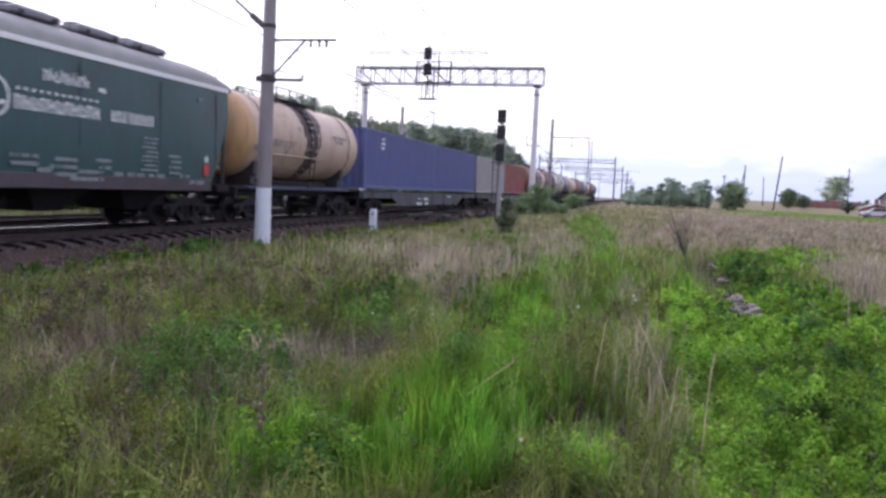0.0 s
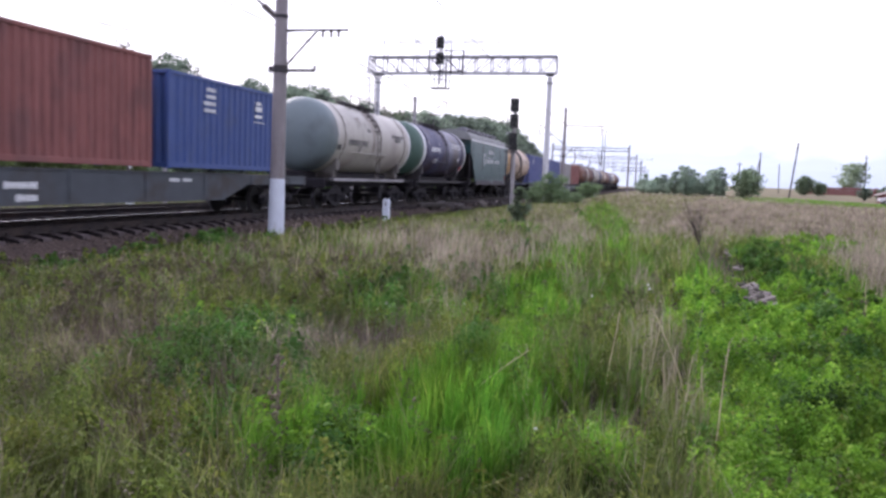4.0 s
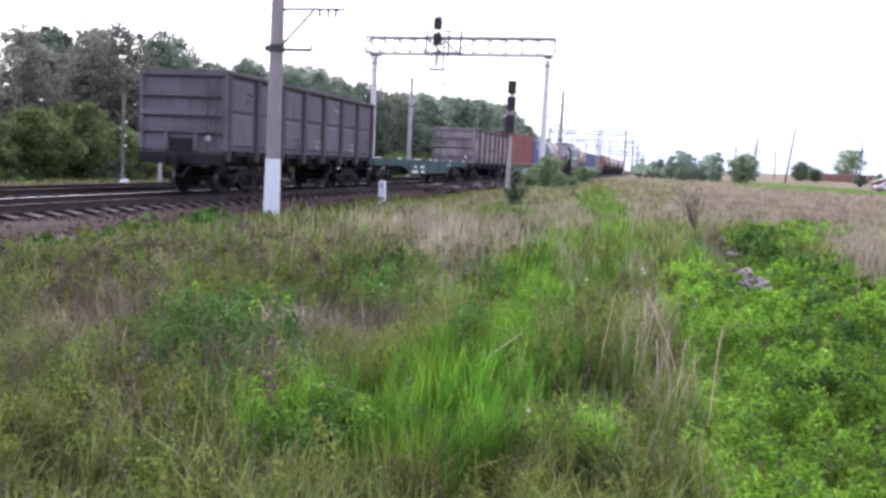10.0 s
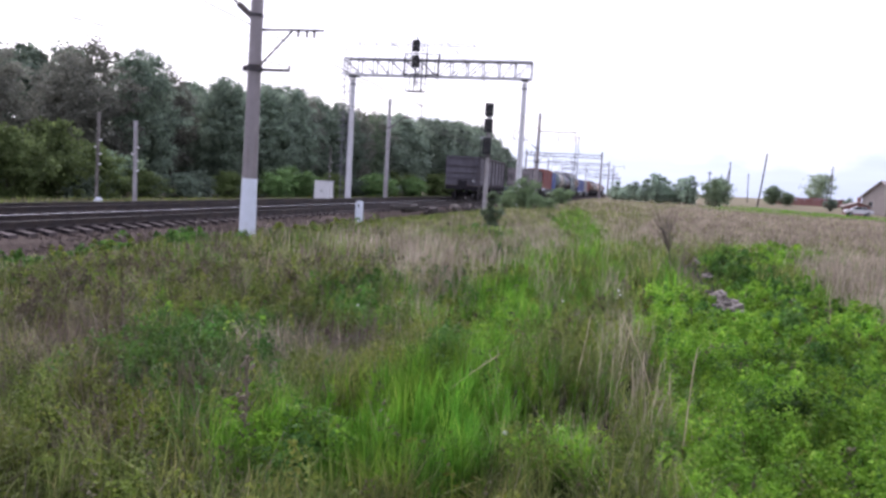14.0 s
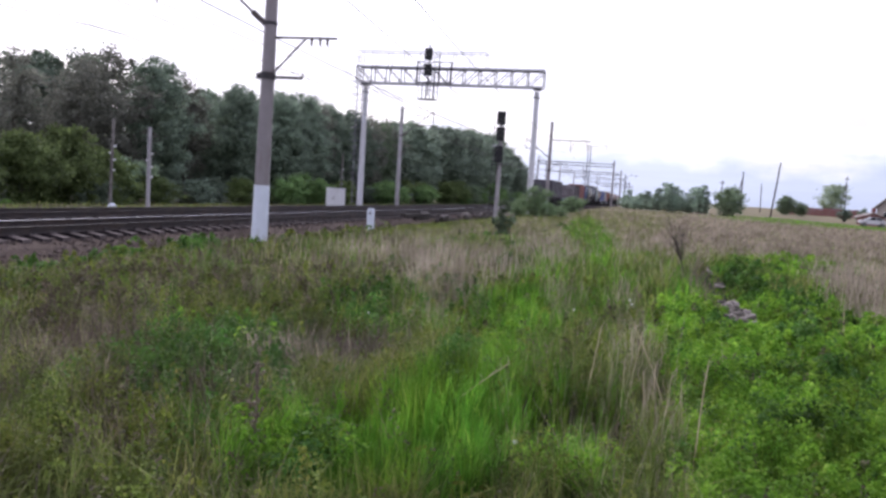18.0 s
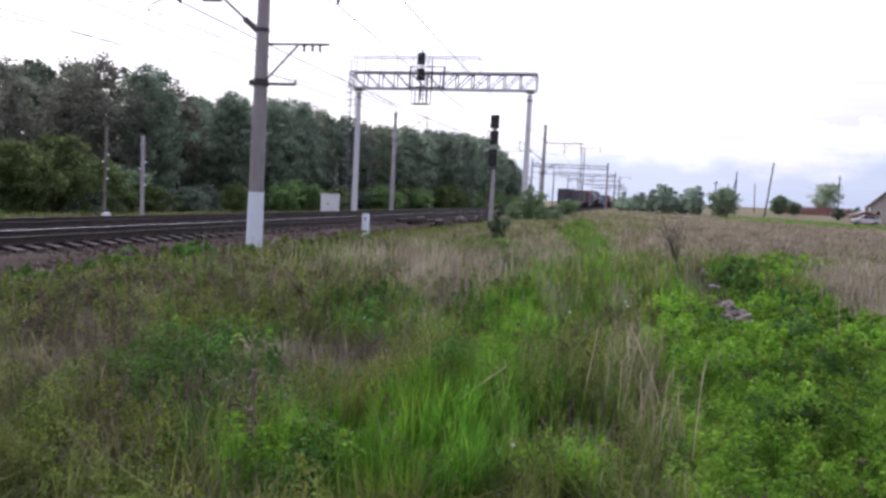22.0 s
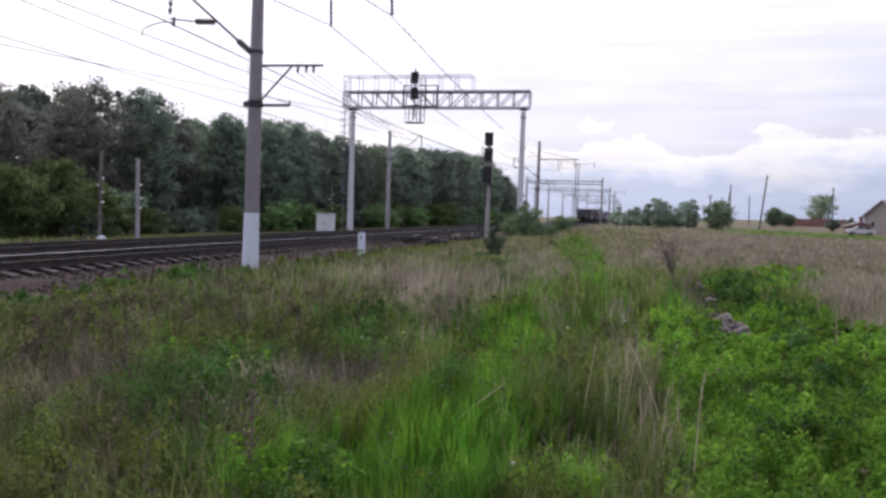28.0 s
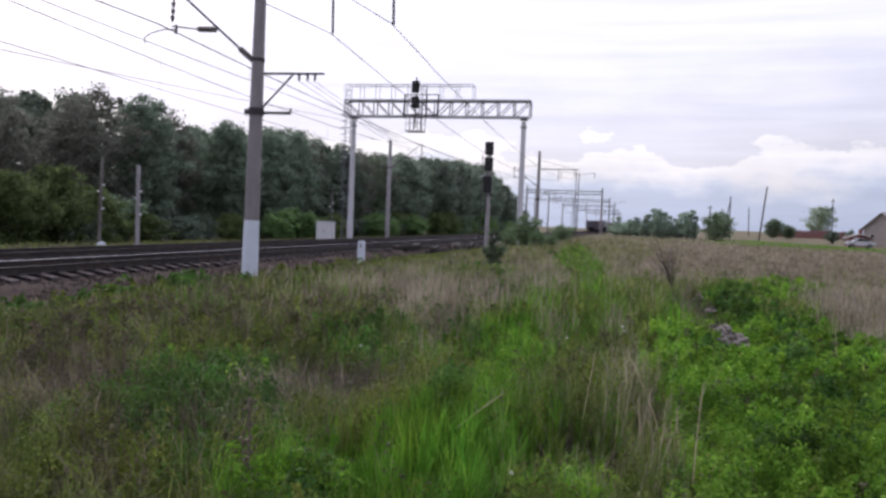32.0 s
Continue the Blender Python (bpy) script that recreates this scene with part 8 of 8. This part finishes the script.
        part("seed_ball", Geo().lathe((0.01, 0, h - 0.018), (0, 0, 1), [(0, 0.003), (0.006, 0.011), (0.012, 0.014), (0.02, 0.011), (0.026, 0.003)], 10), M["flower"], f)


build_stalks()


# ---- the edge of the village, far to the side ----
def pole(x, y, h, lean=0.0, strut=False, arm=True, r=0.13, label="weathered dark wooden power pole"):
    p = thing("wooden_pole", x, y, float(ground_z(x, y)), label=label, category="power pole", group="village power poles")
    part("shaft", Geo().cyl((0, 0, -0.4), (lean, 0, h), r, r * 0.75, 10), M["pole_wood"], p)
    if strut:
        part("strut", Geo().cyl((-1.3, 0, -0.3), (lean - 0.02, 0, h * 0.86), r * 0.8, r * 0.65, 8), M["pole_wood"], p)
    if arm:
        part("cross_arm", box((lean * 0.93, 0, h * 0.93), (1.1, 0.1, 0.1), 0.01), M["pole_wood"], p)
        for s in (-0.5, -0.2, 0.2, 0.5):
            part("line_insulator", insulator((lean * 0.93 + s, 0, h * 0.93 + 0.05), (lean * 0.93 + s, 0, h * 0.93 + 0.22), 2, 0.05), M["cabinet"], p)
    return p


def build_car(x, y, rz):
    z = float(ground_z(x, y))
    c = thing("parked_car", x, y, z + 0.12, rz, "small silver saloon car parked on the grass before the houses", "car")
    o = [(-2.05, 0.35), (-2.08, 0.62), (-1.95, 0.84), (-1.2, 0.90), (1.0, 0.92), (1.9, 0.78), (2.06, 0.6), (2.05, 0.32), (1.68, 0.28), (1.55, 0.52), (1.25, 0.60), (0.95, 0.52), (0.85, 0.26), (-0.9, 0.26), (-1.0, 0.52), (-1.3, 0.6), (-1.58, 0.52), (-1.7, 0.3)]
    part("body", Geo().prism(o, 1, -0.8, 0.8), M["car_paint"], c)
    cab = [(-1.55, 0.88), (-1.0, 1.36), (-0.8, 1.40), (0.25, 1.41), (0.45, 1.37), (1.1, 0.91)]
    part("cabin", Geo().prism(cab, 1, -0.68, 0.68), M["car_paint"], c)
    for s in (-1, 1):
        for w in ([(-1.4, 0.90), (-0.98, 1.32), (-0.42, 1.36), (-0.42, 0.90)], [(-0.36, 0.90), (-0.36, 1.36), (0.34, 1.36), (0.98, 0.90)]):
            part("side_window", Geo().prism(w, 1, s * 0.66, s * 0.69), M["glass"], c)
        for wx in (-1.3, 1.25):
            w = part("wheel", Geo().lathe((wx, s * 0.62, 0.18), (0, s, 0), [(0, 0.2), (0, 0.29), (0.03, 0.3), (0.15, 0.3), (0.18, 0.28), (0.18, 0.2)], 18), M["rubber"], c)
            part("wheel_rim", Geo().lathe((wx, s * 0.79, 0.18), (0, s, 0), [(0, 0.2), (0.01, 0.2), (0.02, 0.05)], 16), M["galvanised"], w)
        part("head_lamp", box((2.0, s * 0.55, 0.66), (0.08, 0.3, 0.14), 0.02), M["cabinet"], c)
        part("tail_lamp", box((-2.03, s * 0.58, 0.72), (0.06, 0.24, 0.16), 0.02), M["red_mark"], c)
    part("windscreen", Geo().add([(1.03, -0.6, 0.96), (1.03, 0.6, 0.96), (0.5, 0.55, 1.36), (0.5, -0.55, 1.36), (1.06, -0.6, 0.97), (1.06, 0.6, 0.97), (0.53, 0.55, 1.37), (0.53, -0.55, 1.37)], [(0, 1, 2, 3), (4, 7, 6, 5), (0, 4, 5, 1), (1, 5, 6, 2), (2, 6, 7, 3), (3, 7, 4, 0)]), M["glass"], c)
    part("rear_window", Geo().add([(-1.5, -0.58, 0.94), (-1.5, 0.58, 0.94), (-1.03, 0.53, 1.34), (-1.03, -0.53, 1.34), (-1.53, -0.58, 0.95), (-1.53, 0.58, 0.95), (-1.06, 0.53, 1.35), (-1.06, -0.53, 1.35)], [(0, 1, 2, 3), (4, 7, 6, 5), (0, 4, 5, 1), (1, 5, 6, 2), (2, 6, 7, 3), (3, 7, 4, 0)]), M["glass"], c)
    for s, wx in ((-1, -2.1), (1, 2.08)):
        part("bumper", box((wx - 0.02 * s, 0, 0.42), (0.1, 1.62, 0.16), 0.03), M["rubber"], c)


def build_house(x, y, w, d, wall_h, ridge, label, mat="wall", rz=0.0, windows=2):
    z = float(ground_z(x, y)) - 0.1
    h = thing("village_house", x, y, z, rz, label, "house", "village houses")
    o = [(-w / 2, 0), (w / 2, 0), (w / 2, wall_h), (0, ridge - 0.15), (-w / 2, wall_h)]
    part("wall", Geo().prism(o, 1, -d / 2, d / 2), M[mat], h)
    for s in (-1, 1):
        e = [(0, ridge), (s * (w / 2 + 0.5), wall_h - 0.22), (s * (w / 2 + 0.5), wall_h - 0.32), (0, ridge - 0.12)]
        rf = part("roof", Geo().prism(e, 1, -d / 2 - 0.4, d / 2 + 0.4), M["roof"], h, "weathered grey roof")
        n = int(d / 0.9)
        for i in range(n):
            yy = -d / 2 + (i + 0.5) * d / n
            part("roof_batten", Geo().add([(0, yy - 0.03, ridge + 0.02), (0, yy + 0.03, ridge + 0.02), (s * (w / 2 + 0.5), yy + 0.03, wall_h - 0.2), (s * (w / 2 + 0.5), yy - 0.03, wall_h - 0.2),
                                           (0, yy - 0.03, ridge - 0.03), (0, yy + 0.03, ridge - 0.03), (s * (w / 2 + 0.5), yy + 0.03, wall_h - 0.25), (s * (w / 2 + 0.5), yy - 0.03, wall_h - 0.25)],
                                          [(0, 1, 2, 3), (4, 7, 6, 5), (0, 4, 5, 1), (1, 5, 6, 2), (2, 6, 7, 3), (3, 7, 4, 0)]), M["roof"], rf)
    part("chimney", box((w * 0.12, d * 0.1, ridge + 0.3), (0.55, 0.55, 1.0), 0.03), M["fence_red"], h)
    for i in range(windows):
        xx = -w / 2 + (i + 0.5) * w / windows
        wi = part("window", box((xx, -d / 2 - 0.01, wall_h * 0.55), (0.9, 0.06, 1.1), 0.01), M["cabinet"], h)
        for s in (-1, 1):
            part("pane", box((xx + s * 0.21, -d / 2 - 0.045, wall_h * 0.55), (0.38, 0.02, 0.98)), M["glass"], wi)


def build_village():
    pole(21.4, 148.4, 9.7, 0.95, label="leaning weathered wooden pole without wires", arm=False, r=0.16)
    pole(16.4, 149.0, 7.8, 0.0, strut=True, arm=False)
    pole(13.8, 158.0, 6.2, 0.0)
    pole(26.0, 196.0, 6.6, -0.25, arm=False)
    pole(46.0, 205.0, 9.6, -0.2, strut=True)
    pole(42.5, 146.0, 5.4, 0.6, strut=True)
    build_car(34.6, 135.8, 180)
    build_house(49.6, 158.5, 8.6, 15.0, 3.3, 6.2, "low grey brown village house with a weathered grey roof", rz=-62)
    build_house(37.6, 149.0, 3.6, 3.0, 1.8, 2.4, "small dark red wooden shed beside the house", "fence_red", windows=1)
    # red sheet fence
    f = thing("fence", 0, 0, 0, label="old red brown sheet fence on posts before the gardens", category="fence")
    for i in range(44):
        x, y = 32.6 + i * 0.36, 203.0 - i * 0.04
        z = float(ground_z(x, y))
        part("fence_board", box((x, y, z + 0.9 + 0.05 * math.sin(i * 1.7)), (0.34, 0.03, 1.9), 0.01), M["fence_red"], f)
        if i % 6 == 0:
            part("fence_post", box((x - 0.18, y + 0.08, z + 0.7), (0.1, 0.1, 2.1), 0.01), M["pole_wood"], f)
    # dense garden growth beside the house
    for x, y, s, seed in ((37.2, 152.0, 1.2, 41), (36.0, 160.0, 1.1, 42), (43.6, 146.5, 1.3, 43)):
        b = tree("garden_bush", 2.2, 1.1, "tree_1", seed, "dark green garden bush before the house", 50, 45, 0.16, 0.02, "bush", "garden bushes", stems=4)
        b.matrix_basis = place(b, x, y, s)


build_village()


# ---- small repeated pieces of the tracks ----
build_tracks()


def motions():
    """The train runs along its track, with a slight check after eight seconds; the wheels of its rear part turn with it."""
    times = [0, 0.5, 1, 2, 3, 4, 5, 6, 7, 7.5, 8, 8.25, 8.5, 9, 9.5, 10, 10.5, 11, 12, 13, 14, 16, 18, 20, 24, 28, 32]
    lead = np.interp(times, [0, 1, 8, 8.5, 9.5, 10, 11], [1.65, 1.15, 1.15, 0.5, 0.4, 0.2, 0])
    for ob, at in MOVERS:
        walk(ob, [(t, pose(T1, at + SPEED * (t - 10) + d, RAIL_Z)) for t, d in zip(times, lead)])
    rate = math.degrees(SPEED / 0.475)
    rows = [(k / FPS, pose(0, 0, 0, -rate * k / FPS)) for k in range(32 * FPS + 1)]
    walk(WHEELS[0], rows)
    turning = WHEELS[0].animation_data
    for ob in WHEELS[1:]:
        ob.rotation_mode = "QUATERNION"
        keys = ob.animation_data_create()
        keys.action = turning.action
        keys.action_slot = turning.action_slot


motions()
